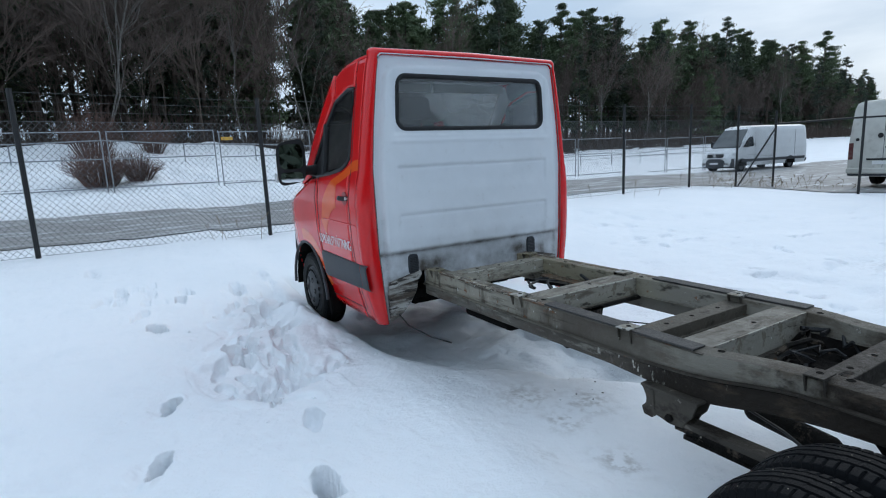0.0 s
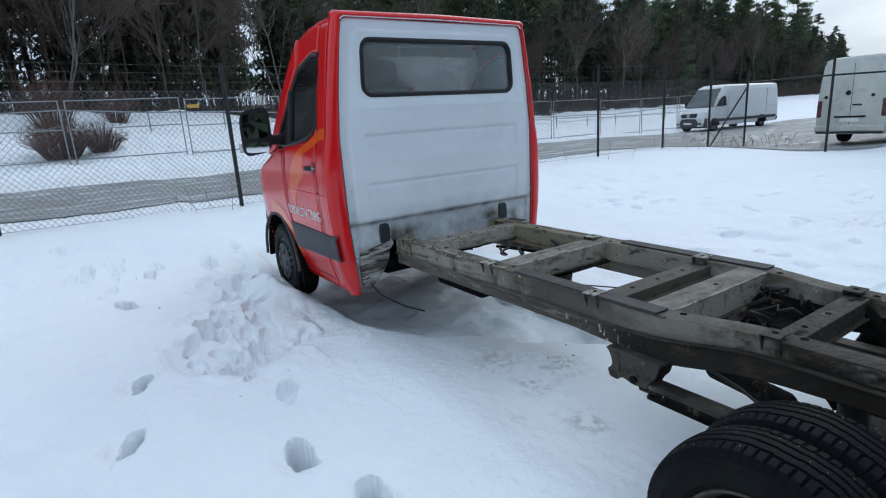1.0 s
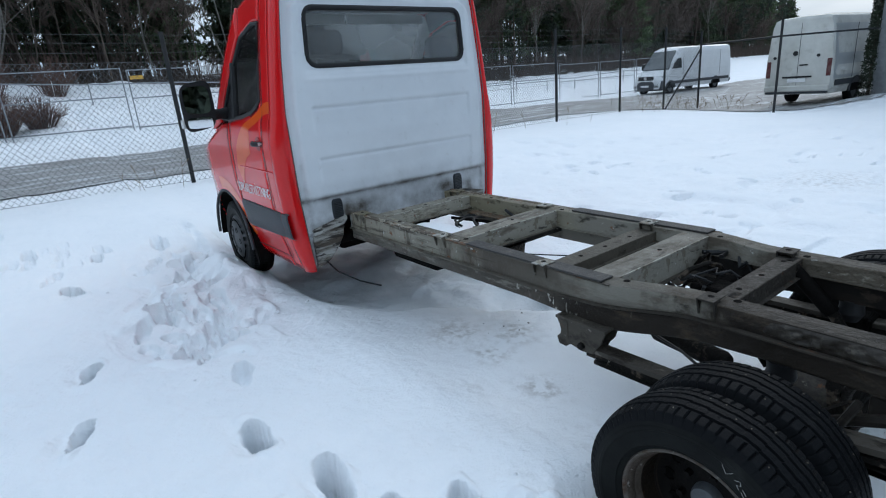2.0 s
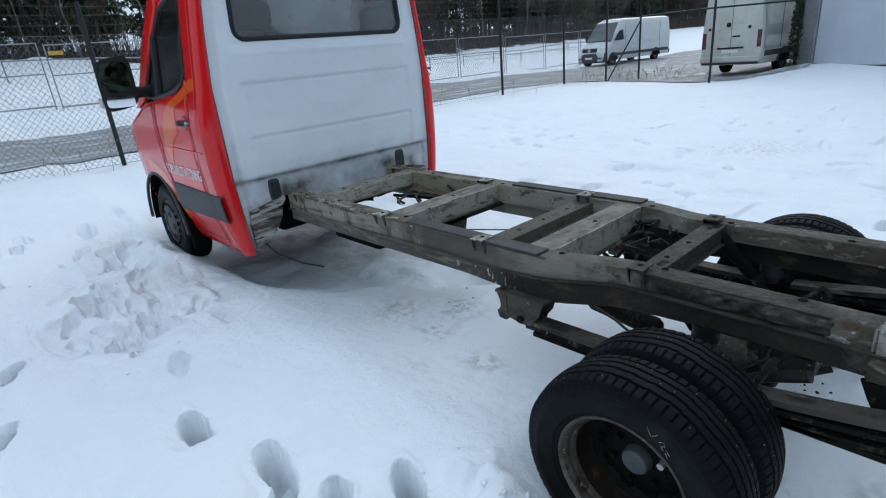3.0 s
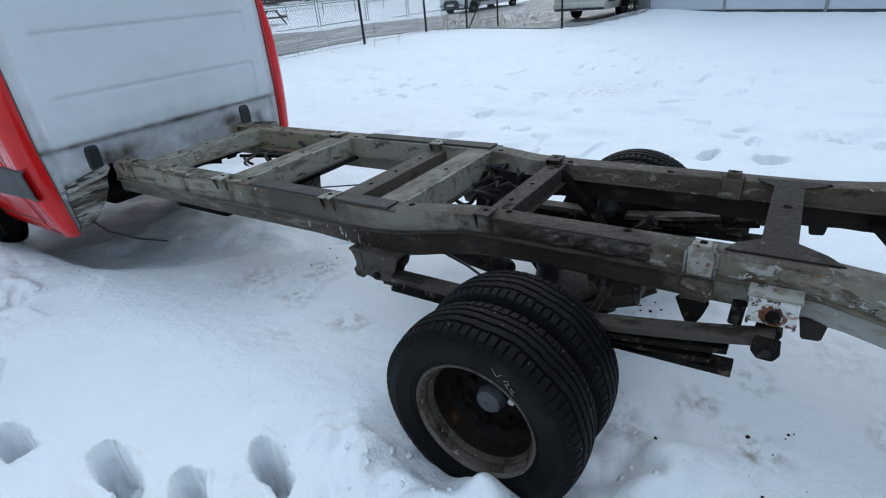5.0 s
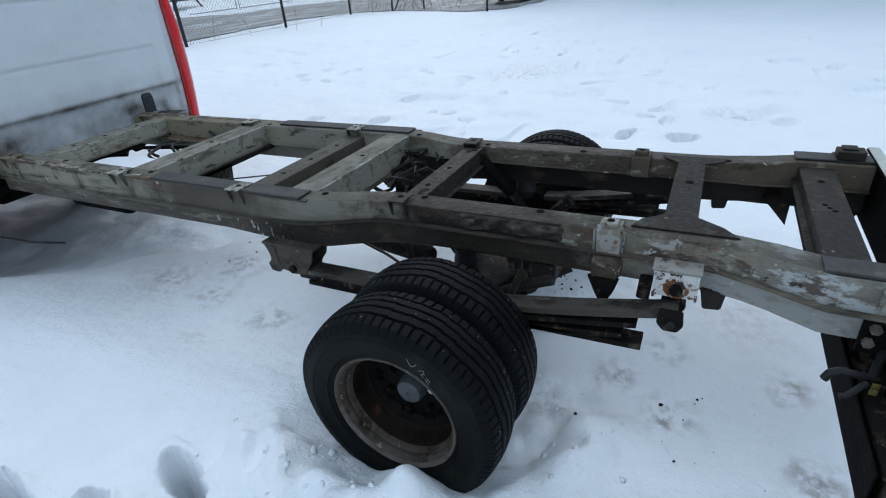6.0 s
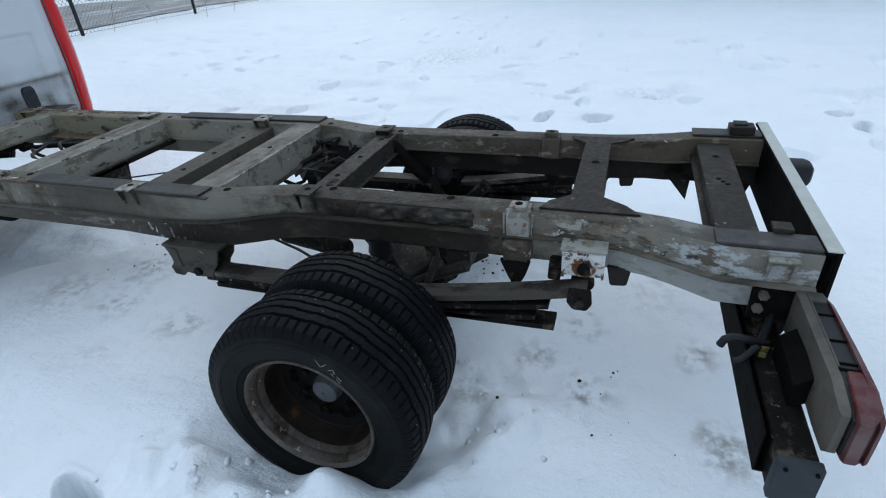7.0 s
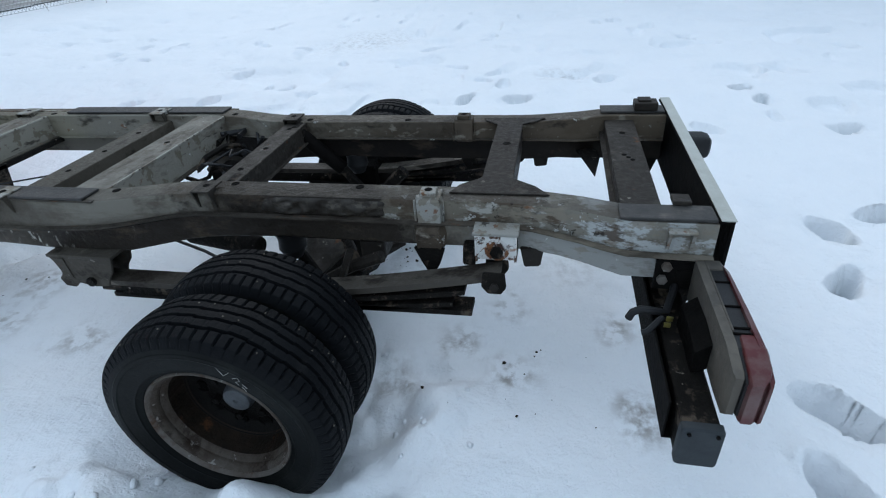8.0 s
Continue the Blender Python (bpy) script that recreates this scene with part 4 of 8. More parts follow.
for (ix, iz), (ox, oz) in zip(inner_edge, outer_edge):
    blend = lambda t: (ix + (ox - ix) * t, iz + (oz - iz) * t)
    rows.append([(blend(t)[0], y, blend(t)[1]) for t, y in ((-0.02, 2.85), (0.03, 2.832), (0.22, 2.822), (0.6, 2.832), (0.85, 2.852), (0.97, 2.878), (1.0, 2.905))])
thick(part("corner_frame", sheet(rows), RED, truck, "red painted corner post and roof edge", smooth="all"), 0.012, 0.0)
part("drip_rail", tube([(x * 0.995, 2.826, z + 0.004) for x, z in inner_edge[31:-31]], 0.006, 6), WHITE, truck)
part("panel_seam", tube([(x, 2.829, z) for x, z in inner_edge], 0.005, 5), SEAM, truck)

# roof, windscreen, bonnet, nose
rows = []
for y, zt, w, drop in ((2.90, 2.302, 0.76, 0.025), (3.1, 2.31, 0.76, 0.03), (3.3, 2.30, 0.755, 0.04), (3.5, 2.245, 0.745, 0.05)):
    rows.append([(w * 1.09 * u, y, zt - drop * u * u - 0.035 * abs(u) ** 8) for u in np.linspace(-1, 1, 17)])
thick(part("roof", sheet(rows), RED, truck, "red roof", smooth=True), 0.015, 0.0)
rows = []
for t in np.linspace(0, 1, 8):
    y, z = 3.5 + 0.72 * t, 2.24 - 0.88 * t
    rows.append([(u * (0.79 + 0.14 * t), y + 0.10 * (1 - u * u) + 0.0, z - 0.04 * u * u) for u in np.linspace(-1, 1, 15)])
ws = part("windscreen", sheet(rows), MILKY_GLASS, truck, "translucent windscreen glass", smooth=True)
ws.visible_shadow = False
rows = []
for t in np.linspace(0, 1, 8):
    y, z = 4.18 + 0.95 * t, 1.40 - 0.34 * t - 0.12 * t**4
    rows.append([(u * (0.95 - 0.18 * t), y + 0.12 * (1 - u * u) * t, z - 0.05 * u * u) for u in np.linspace(-1, 1, 13)])
thick(part("bonnet", sheet(rows), RED, truck, "red bonnet", smooth=True), 0.02, 0.0)
rows = []
for z, o in ((0.95, 0.0), (0.80, 0.06), (0.65, 0.09), (0.50, 0.06), (0.45, 0.0)):
    rows.append([(u * 0.80, 5.10 + o + 0.12 * (1 - u * u), z) for u in np.linspace(-1, 1, 13)])
thick(part("front_bumper", sheet(rows), PLASTIC, truck, "dark grey front bumper", smooth=True), 0.02, 0.0)
# rear window
win = holder("rear_window", truck, "wide rear window with a black rubber seal")


def rounded(hx, hz, r, n=6):
    pts = []
    for cx, cz, a0 in ((hx - r, hz - r, 0), (-hx + r, hz - r, 90), (-hx + r, -hz + r, 180), (hx - r, -hz + r, 270)):
        pts += [(cx + r * math.cos(radians(a0 + 90 * k / n)), cz + r * math.sin(radians(a0 + 90 * k / n))) for k in range(n + 1)]
    return pts


outline = [(x * (1 - 0.02 * (z > 0)), z) for x, z in rounded(0.665, 0.182, 0.07)]
part("seal", tube([(x, 2.832 - 0.003, z + 1.93) for x, z in outline + outline[:2]], 0.018, 8), RUBBER, win, "black rubber seal", smooth="all")
glass_pane = part("pane", prism([(x, z + 1.93) for x, z in outline], 2.834, 2.839, "y"), CAB_GLASS, win, "grey glass pane")
glass_pane.visible_shadow = False

# vents low on the rear wall
for x in (-0.592, 0.535):
    vent = part("vent", loft([[(x + 0.042 * k * c(a), y, 0.772 + 0.075 * k * s(a)) for a in np.linspace(0, 2 * math.pi, 25)[:-1]] for y, k in ((2.862, 1.0), (2.835, 1.0), (2.828, 0.93))]), PLASTIC, truck, "black slotted vent", smooth=True)
    for k in range(9):
        part("slat", box(x - 0.031, x + 0.031, 2.824, 2.830, 0.717 + 0.0125 * k, 0.722 + 0.0125 * k, 0.001, 1), BLACK, vent)

# cab floor, firewall and interior
part("cab_floor", box(-0.86, 0.86, 2.87, 4.1, 0.50, 0.56, 0.01), UNDER, truck)
part("dashboard", loft([[(x, 3.95 + 0.20 * math.cos(a), 1.28 + 0.16 * math.sin(a)) for a in np.linspace(0, 2 * math.pi, 13)[:-1]] for x in (-0.88, -0.4, 0, 0.4, 0.88)]), LINING, truck, "dark dashboard", smooth=True)
part("headliner", box(-0.78, 0.78, 2.90, 3.45, 2.17, 2.19, 0.005), INSIDE, truck, "pale headliner")
part("firewall", box(-0.90, 0.90, 4.12, 4.16, 0.5, 1.30, 0.01), UNDER, truck)
part("steering_wheel", moved(lathe([(0.20 + 0.015 * math.cos(a), 0.015 * math.sin(a)) for a in np.linspace(0, 2 * math.pi, 9)], 32, "z"), pose(-0.42, 3.66, 1.42, 50, 0, 0)), BLACK, truck, "black steering wheel", smooth=True)
for x, wide in ((-0.47, 0.24), (0.53, 0.22), (0.10, 0.18)):
    seat = part("seat", joined(
        loft([[(x + wide * c(a), 3.06 + 0.06 * t + 0.055 * s(a) - 0.10 * t, 1.02 + 0.54 * t) for a in np.linspace(0, 2 * math.pi, 17)[:-1]] for t in np.linspace(0, 1, 6)]),
        loft([[(x + wide * c(a), 3.35 + 0.26 * s(a), z) for a in np.linspace(0, 2 * math.pi, 17)[:-1]] for z in (0.56, 0.93, 1.03)])), SEAT, truck, "dark fabric seat", smooth=True)
    if wide > 0.2:
        part("headrest", loft([[(x + (0.135 if x < 0 else 0.115) * k * c(a), 2.955 + d, (1.905 if x < 0 else 1.825) + (0.085 if x < 0 else 0.11) * k * s(a)) for a in np.linspace(0, 2 * math.pi, 21)[:-1]] for d, k in ((-0.05, 0.85), (-0.03, 1.0), (0.03, 1.0), (0.05, 0.85))]), SEAT, seat, "dark headrest on two rods", smooth=True)
        for o in (-0.07, 0.07):
            part("headrest_rod", tube([(x + o, 2.96, 1.60), (x + o, 2.96, 1.80)], 0.008, 6), CHROME, seat)
for x0, x1 in ((-0.76, -0.01), (0.01, 0.76)):
    part("sun_visor", box(x0, x1, 3.44, 3.465, 2.085, 2.165, 0.01), INSIDE, truck, "pale folded sun visor")
part("under_cab_box", box(-0.45, 0.45, 3.15, 4.0, 0.36, 0.50, 0.03), UNDER, truck, "black underbody")
part("hanging_cable", tube([(-0.74, 2.84, 0.42), (-0.70, 2.76, 0.34), (-0.60, 2.62, 0.27), (-0.50, 2.50, 0.235)], 0.006, 6), RUBBER, truck, "loose black cable")
# dirt streaks: lower rear corner flanges
for sign in (-1, 1):
    part("corner_bracket", prism([(sign * 0.81, 0.66), (sign * 0.54, 0.72), (sign * 0.53, 0.69), (sign * 0.56, 0.655), (sign * 0.80, 0.60)], 2.824, 2.845, "y", 0.004), SILL, truck, "dirty folded flange")
    part("sill_end", prism([(sign * 0.81, 0.61), (sign * 0.56, 0.645), (sign * 0.575, 0.575), (sign * 0.62, 0.50), (sign * 0.69, 0.425), (sign * 0.74, 0.392), (sign * 0.805, 0.378)], 2.832, 2.90, "y", 0.004), SILL, truck, "scraped dirty white sill end")
    for zz, x_in, x_out in ((0.585, 0.585, 0.80), (0.548, 0.60, 0.80), (0.512, 0.63, 0.795)):
        part("pressed_rib", tube([(sign * x_in, 2.831, zz), (sign * (x_in + x_out) / 2, 2.829, zz + 0.004), (sign * x_out, 2.831, zz - 0.004)], 0.007, 6), SILL, truck, smooth=True)

# ---- frame ----
W_Y = [-1.36, -1.10, -0.98, -0.82, -0.74, 0.28, 0.38, 0.55, 0.64, 2.9]
W_X = [0.490, 0.487, 0.445, 0.408, 0.402, 0.402, 0.415, 0.470, 0.490, 0.490]
ZB_Y = [-1.36, -1.1, -0.9, -0.4, 0.0, 0.2, 0.4, 0.6, 0.8, 1.0, 2.9]
ZB = [0.530, 0.530, 0.555, 0.553, 0.558, 0.550, 0.532, 0.512, 0.508, 0.530, 0.522]


def weathered(name, tones, layers, wobble=0.3, noise_size=5.0, rough=(0.36, 0.70), bump=0.7, settled=0.0, wrinkled=None, spec=0.10):
    """Old painted steel. tones: (place along the frame, colour). layers: (colour, size of its noise, threshold, softness, amount, (from, to) or None)."""
    m = bpy.data.materials.new(name)
    m.use_nodes = True
    n, l = m.node_tree.nodes, m.node_tree.links
    sh = n["Principled BSDF"]
    co, sep = n.new("ShaderNodeTexCoord"), n.new("ShaderNodeSeparateXYZ")
    l.new(co.outputs["Object"], sep.inputs[0])

    def noise_at(scale, detail=9.0, rough_=0.66):
        t = n.new("ShaderNodeTexNoise")
        t.inputs["Detail"].default_value, t.inputs["Roughness"].default_value = detail, rough_
        if isinstance(scale, tuple):
            mp = n.new("ShaderNodeMapping")
            mp.inputs["Scale"].default_value = scale
            l.new(co.outputs["Object"], mp.inputs["Vector"])
            l.new(mp.outputs["Vector"], t.inputs["Vector"])
            t.inputs["Scale"].default_value = 1.0
        else:
            l.new(co.outputs["Object"], t.inputs["Vector"])
            t.inputs["Scale"].default_value = scale
        return t.outputs["Fac"]

    def rng(v, a, b, c0=0.0, c1=1.0):
        r = n.new("ShaderNodeMapRange")
        r.inputs["From Min"].default_value, r.inputs["From Max"].default_value, r.inputs["To Min"].default_value, r.inputs["To Max"].default_value = a, b, c0, c1
        l.new(v, r.inputs["Value"])
        return r.outputs["Result"]

    def calc(kind, a, b):
        x = n.new("ShaderNodeMath")
        x.operation = kind
        for i, v in enumerate((a, b)):
            if isinstance(v, (int, float)):
                x.inputs[i].default_value = v
            else:
                l.new(v, x.inputs[i])
        return x.outputs["Value"]

    place = calc("ADD", sep.outputs["Y"], rng(noise_at(noise_size), 0.25, 0.75, -wobble, wobble))
    ramp = n.new("ShaderNodeValToRGB")
    lo, hi = tones[0][0], tones[-1][0]
    while len(ramp.color_ramp.elements) < len(tones):
        ramp.color_ramp.elements.new(0.5)
    for e, (p, col) in zip(ramp.color_ramp.elements, tones):
        e.position, e.color = (p - lo) / (hi - lo), rgb(col)
    l.new(rng(place, lo, hi), ramp.inputs["Fac"])
    col = ramp.outputs["Color"]
    fine = noise_at(55.0, 6.0)
    height = calc("MULTIPLY", fine, 0.5)

    def over(col, fac, cc):
        x = n.new("ShaderNodeMix")
        x.data_type = "RGBA"
        l.new(fac, x.inputs["Factor"])
        l.new(col, x.inputs["A"])
        x.inputs["B"].default_value = rgb(cc)
        return x.outputs["Result"]

    for cc, size, th, soft, amount, span in layers:
        if cc != CHIP:
            th, soft = th - 0.004, soft * 1.25 + 0.008
        fac = rng(noise_at(size), th, th + soft, 0, amount)
        if span:
            fac = calc("MULTIPLY", fac, calc("MULTIPLY", rng(place, span[0] - 0.06, span[0] + 0.06), rng(place, span[1] + 0.06, span[1] - 0.06)))
        col = over(col, fac, cc)
        if cc == CHIP:
            height = calc("ADD", height, calc("MULTIPLY", fac, 0.35))
    if wrinkled:
        w = calc("MULTIPLY", rng(place, wrinkled[0] - 0.1, wrinkled[0] + 0.1), rng(place, wrinkled[1] + 0.1, wrinkled[1] - 0.1))
        height = calc("ADD", height, calc("MULTIPLY", calc("MULTIPLY", noise_at((20, 18, 22), 3.0, 0.5), w), 2.6))
    if settled:
        # dull brown dust settled on the upward faces
        geo, nsep = n.new("ShaderNodeNewGeometry"), n.new("ShaderNodeSeparateXYZ")
        l.new(geo.outputs["Normal"], nsep.inputs[0])
        up = calc("MULTIPLY", rng(nsep.outputs["Z"], 0.75, 0.95), rng(place, 0.9, 0.4, 0.5, settled))
        up = calc("MULTIPLY", up, rng(noise_at((7, 5, 7)), 0.32, 0.60, 0.35, 1.0))
        col = over(col, up, (0.072, 0.062, 0.052))
    l.new(col, sh.inputs["Base Color"])
    l.new(rng(fine, 0.3, 0.7, rough[0], rough[1]), sh.inputs["Roughness"])
    sh.inputs["Specular IOR Level"].default_value = spec
    bp = n.new("ShaderNodeBump")
    bp.inputs["Strength"].default_value, bp.inputs["Distance"].default_value = bump, 0.009
    l.new(height, bp.inputs["Height"])
    l.new(bp.outputs["Normal"], sh.inputs["Normal"])
    return m


CHALKY, CREAM, OILY = (0.42, 0.43, 0.42), (0.375, 0.36, 0.315), (0.030, 0.025, 0.021)
BROWN, SOOT, CHIP, RUSTY = (0.085, 0.063, 0.044), (0.018, 0.014, 0.011), (0.60, 0.60, 0.57), (0.15, 0.058, 0.022)
# paler steel from 0.44 to 0.66, with the curve's sheen painted in
RAIL = weathered("grimy_ladder_frame_steel", [(-1.5, (0.21, 0.195, 0.165)), (-0.95, (0.20, 0.185, 0.155)), (-0.70, (0.15, 0.132, 0.105)), (-0.43, (0.16, 0.142, 0.112)), (-0.39, (0.028, 0.023, 0.019)), (0.12, (0.022, 0.018, 0.015)), (0.28, (0.055, 0.046, 0.037)), (0.44, (0.20, 0.185, 0.155)), (0.66, (0.20, 0.185, 0.155)), (0.98, (0.10, 0.088, 0.072)), (1.35, (0.085, 0.073, 0.060)), (1.65, (0.20, 0.185, 0.15)), (2.1, (0.27, 0.25, 0.205)), (2.9, (0.27, 0.245, 0.19))],
                 [(BROWN, (5, 3, 9), 0.53, 0.09, 0.75, (-1.6, 1.6)), (BROWN, (8, 2.4, 16), 0.56, 0.12, 0.55, (1.4, 3.1)), (CHALKY, (10, 7, 15), 0.485, 0.035, 0.95, (-1.6, -0.92)), ((0.36, 0.35, 0.315), (12, 8, 17), 0.53, 0.03, 0.9, (-0.92, -0.42)), (SOOT, (12, 7, 15), 0.575, 0.06, 0.85, (-0.9, 0.4)), ((0.075, 0.062, 0.050), (9, 1.6, 14), 0.50, 0.16, 0.75, (0.5, 1.7)), ((0.060, 0.047, 0.034), (6, 13, 3.5), 0.50, 0.10, 0.75, (1.3, 3.1)), ((0.045, 0.036, 0.028), (4, 2.2, 26), 0.54, 0.08, 0.8, (1.3, 3.1)), ((0.22, 0.19, 0.15), (17, 11, 24), 0.535, 0.03, 0.75, (-1.5, -0.62)), ((0.075, 0.054, 0.038), (9, 5, 16), 0.535, 0.035, 0.9, (-1.6, -0.45)), (SOOT, 27, 0.60, 0.02, 0.8, (-1.1, -0.5)),
                  ((0.62, 0.55, 0.36), (9, 5, 3), 0.60, 0.05, 0.4, (1.9, 3.0)), (CHIP, 24, 0.625, 0.012, 0.75, (-1.4, -0.42)), (CHIP, 26, 0.64, 0.012, 0.7, (1.5, 3.0)), (RUSTY, 19, 0.625, 0.02, 0.8, (1.5, 3.0)), (RUSTY, (9, 9, 30), 0.655, 0.03, 0.7, (-1.5, -0.5))],
                 0.22, 6.0, settled=0.9, wrinkled=(-0.42, 0.2), bump=1.0)
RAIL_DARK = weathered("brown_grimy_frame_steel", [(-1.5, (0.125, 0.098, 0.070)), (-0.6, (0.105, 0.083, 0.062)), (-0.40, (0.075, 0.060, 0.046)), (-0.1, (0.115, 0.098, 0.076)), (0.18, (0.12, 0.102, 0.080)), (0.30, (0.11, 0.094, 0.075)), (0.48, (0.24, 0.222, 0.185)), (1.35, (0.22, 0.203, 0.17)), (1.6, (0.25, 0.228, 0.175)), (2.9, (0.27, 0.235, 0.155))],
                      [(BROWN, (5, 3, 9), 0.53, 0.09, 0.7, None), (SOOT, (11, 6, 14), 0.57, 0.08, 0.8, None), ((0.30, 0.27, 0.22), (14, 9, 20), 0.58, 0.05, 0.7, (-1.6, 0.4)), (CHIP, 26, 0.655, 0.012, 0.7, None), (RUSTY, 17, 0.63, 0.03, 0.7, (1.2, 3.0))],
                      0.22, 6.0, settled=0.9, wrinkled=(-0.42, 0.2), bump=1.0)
# lower webs, mostly toned darker than the upper boxes
WEB = weathered("lower_web_steel", [(-1.5, (0.34, 0.34, 0.325)), (-0.80, (0.30, 0.295, 0.275)), (-0.62, (0.17, 0.152, 0.125)), (-0.42, (0.032, 0.026, 0.021)), (0.75, (0.028, 0.023, 0.019)), (0.95, (0.065, 0.056, 0.046)), (1.5, (0.075, 0.066, 0.055)), (1.9, (0.11, 0.10, 0.085)), (2.9, (0.15, 0.138, 0.118))],
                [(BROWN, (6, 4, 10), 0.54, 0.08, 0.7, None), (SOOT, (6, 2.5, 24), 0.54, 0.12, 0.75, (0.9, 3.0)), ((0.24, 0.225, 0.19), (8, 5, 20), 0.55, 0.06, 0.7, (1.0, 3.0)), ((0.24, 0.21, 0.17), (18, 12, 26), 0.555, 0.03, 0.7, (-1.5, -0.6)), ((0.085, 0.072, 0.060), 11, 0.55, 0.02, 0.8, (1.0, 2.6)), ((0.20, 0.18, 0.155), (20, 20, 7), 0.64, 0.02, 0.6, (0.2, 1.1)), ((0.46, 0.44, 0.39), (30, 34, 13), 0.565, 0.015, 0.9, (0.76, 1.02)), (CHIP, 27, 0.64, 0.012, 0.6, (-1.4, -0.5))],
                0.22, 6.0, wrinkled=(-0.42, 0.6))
WEB_FAR = weathered("dark_far_web_steel", [(-1.5, (0.030, 0.025, 0.020)), (-0.5, (0.012, 0.010, 0.009)), (0.7, (0.012, 0.010, 0.009)), (1.0, (0.11, 0.10, 0.085)), (2.9, (0.20, 0.185, 0.155))],
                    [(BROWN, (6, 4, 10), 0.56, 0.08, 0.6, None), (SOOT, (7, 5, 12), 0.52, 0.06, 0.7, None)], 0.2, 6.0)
LIP = weathered("worn_flange_edge_steel", [(-1.5, (0.20, 0.175, 0.14)), (-0.75, (0.15, 0.125, 0.095)), (-0.5, (0.08, 0.068, 0.056)), (0.4, (0.035, 0.030, 0.025)), (0.9, (0.085, 0.075, 0.062)), (2.9, (0.19, 0.172, 0.138))],
                [(SOOT, (10, 4, 10), 0.50, 0.12, 0.8, None), (RUSTY, (16, 5, 16), 0.60, 0.06, 0.7, None), (CHIP, (30, 11, 30), 0.62, 0.015, 0.7, (-1.5, -0.45))], 0.3, 6.0)
EDGE = weathered("chipped_top_edge_paint", [(-1.5, (0.12, 0.10, 0.08)), (2.9, (0.11, 0.085, 0.065))],
                 [((0.36, 0.335, 0.27), (20, 9, 20), 0.50, 0.05, 0.85, None), (CHIP, (24, 13, 24), 0.62, 0.015, 0.8, None), (RUSTY, (22, 9, 22), 0.53, 0.05, 0.85, None), (SOOT, 34, 0.56, 0.02, 0.9, None)], 0.2, 5.0, bump=1.0)
PALE_STEEL = weathered("worn_pale_cross_member_steel", [(-1.5, (0.32, 0.305, 0.27)), (0.5, (0.29, 0.27, 0.23)), (1.2, (0.27, 0.25, 0.21)), (2.9, (0.36, 0.335, 0.275))],
                       [(BROWN, (3, 7, 9), 0.55, 0.07, 0.75, None), (SOOT, (5, 14, 20), 0.60, 0.03, 0.75, None), ((0.17, 0.145, 0.11), 15, 0.57, 0.014, 0.85, None), (CHIP, 25, 0.63, 0.012, 0.7, None), (RUSTY, 17, 0.64, 0.02, 0.75, None)], 0.3, 5.0, settled=0.8)
GREY_STEEL = weathered("dull_brown_grey_steel", [(-1.5, (0.036, 0.031, 0.026)), (-0.5, (0.026, 0.022, 0.019)), (0.4, (0.040, 0.035, 0.030)), (0.9, (0.080, 0.070, 0.057)), (2.9, (0.17, 0.152, 0.125))],
                       [(SOOT, (7, 7, 12), 0.54, 0.07, 0.7, None), ((0.15, 0.13, 0.108), 11, 0.55, 0.12, 0.4, None), ((0.30, 0.28, 0.24), 27, 0.66, 0.012, 0.6, None), (RUSTY, 15, 0.64, 0.03, 0.6, None)], 0.3, 5.0)
CHIPPED = weathered("chipped_white_bracket_paint", [(-1.5, (0.27, 0.26, 0.235)), (2.9, (0.37, 0.36, 0.325))],
                    [((0.20, 0.175, 0.14), 24, 0.50, 0.02, 0.9, None), (SOOT, (20, 20, 12), 0.565, 0.03, 0.85, None), (RUSTY, 30, 0.61, 0.02, 0.8, None)], 0.2, 5.0)
FLAKED = weathered("white_paint_flaking_off_rust", [(-1.5, (0.68, 0.67, 0.64)), (2.9, (0.66, 0.65, 0.62))],
                   [((0.085, 0.034, 0.016), (30, 26, 34), 0.545, 0.012, 0.95, None), ((0.26, 0.105, 0.035), (34, 30, 34), 0.60, 0.02, 0.8, None), (SOOT, 40, 0.62, 0.02, 0.8, None)], 0.2, 5.0, bump=1.0)
SPRING_STEEL = weathered("grey_spring_steel", [(-1.5, (0.085, 0.074, 0.062)), (2.9, (0.03, 0.026, 0.022))], [(SOOT, (9, 5, 12), 0.50, 0.08, 0.85, None), ((0.17, 0.15, 0.125), (12, 6, 20), 0.57, 0.04, 0.7, None)], 0.2, 6.0)
BRIGHT_EDGE = weathered("edge_highlight_paint", [(-1.5, (0.40, 0.385, 0.34)), (2.9, (0.44, 0.42, 0.36))], [(SOOT, (30, 30, 30), 0.57, 0.02, 0.85, None), ((0.16, 0.13, 0.10), (12, 12, 12), 0.52, 0.04, 0.8, None)], 0.2, 5.0)
ys_rail = [2.86, 2.6, 2.2, 1.8, 1.4, 1.1, 0.9, 0.75, 0.66, 0.60, 0.54, 0.48, 0.42, 0.36, 0.30, 0.22, 0.05, -0.2, -0.45, -0.68, -0.76, -0.84, -0.91, -0.98, -1.04, -1.10, -1.2, -1.33]
rails = {}
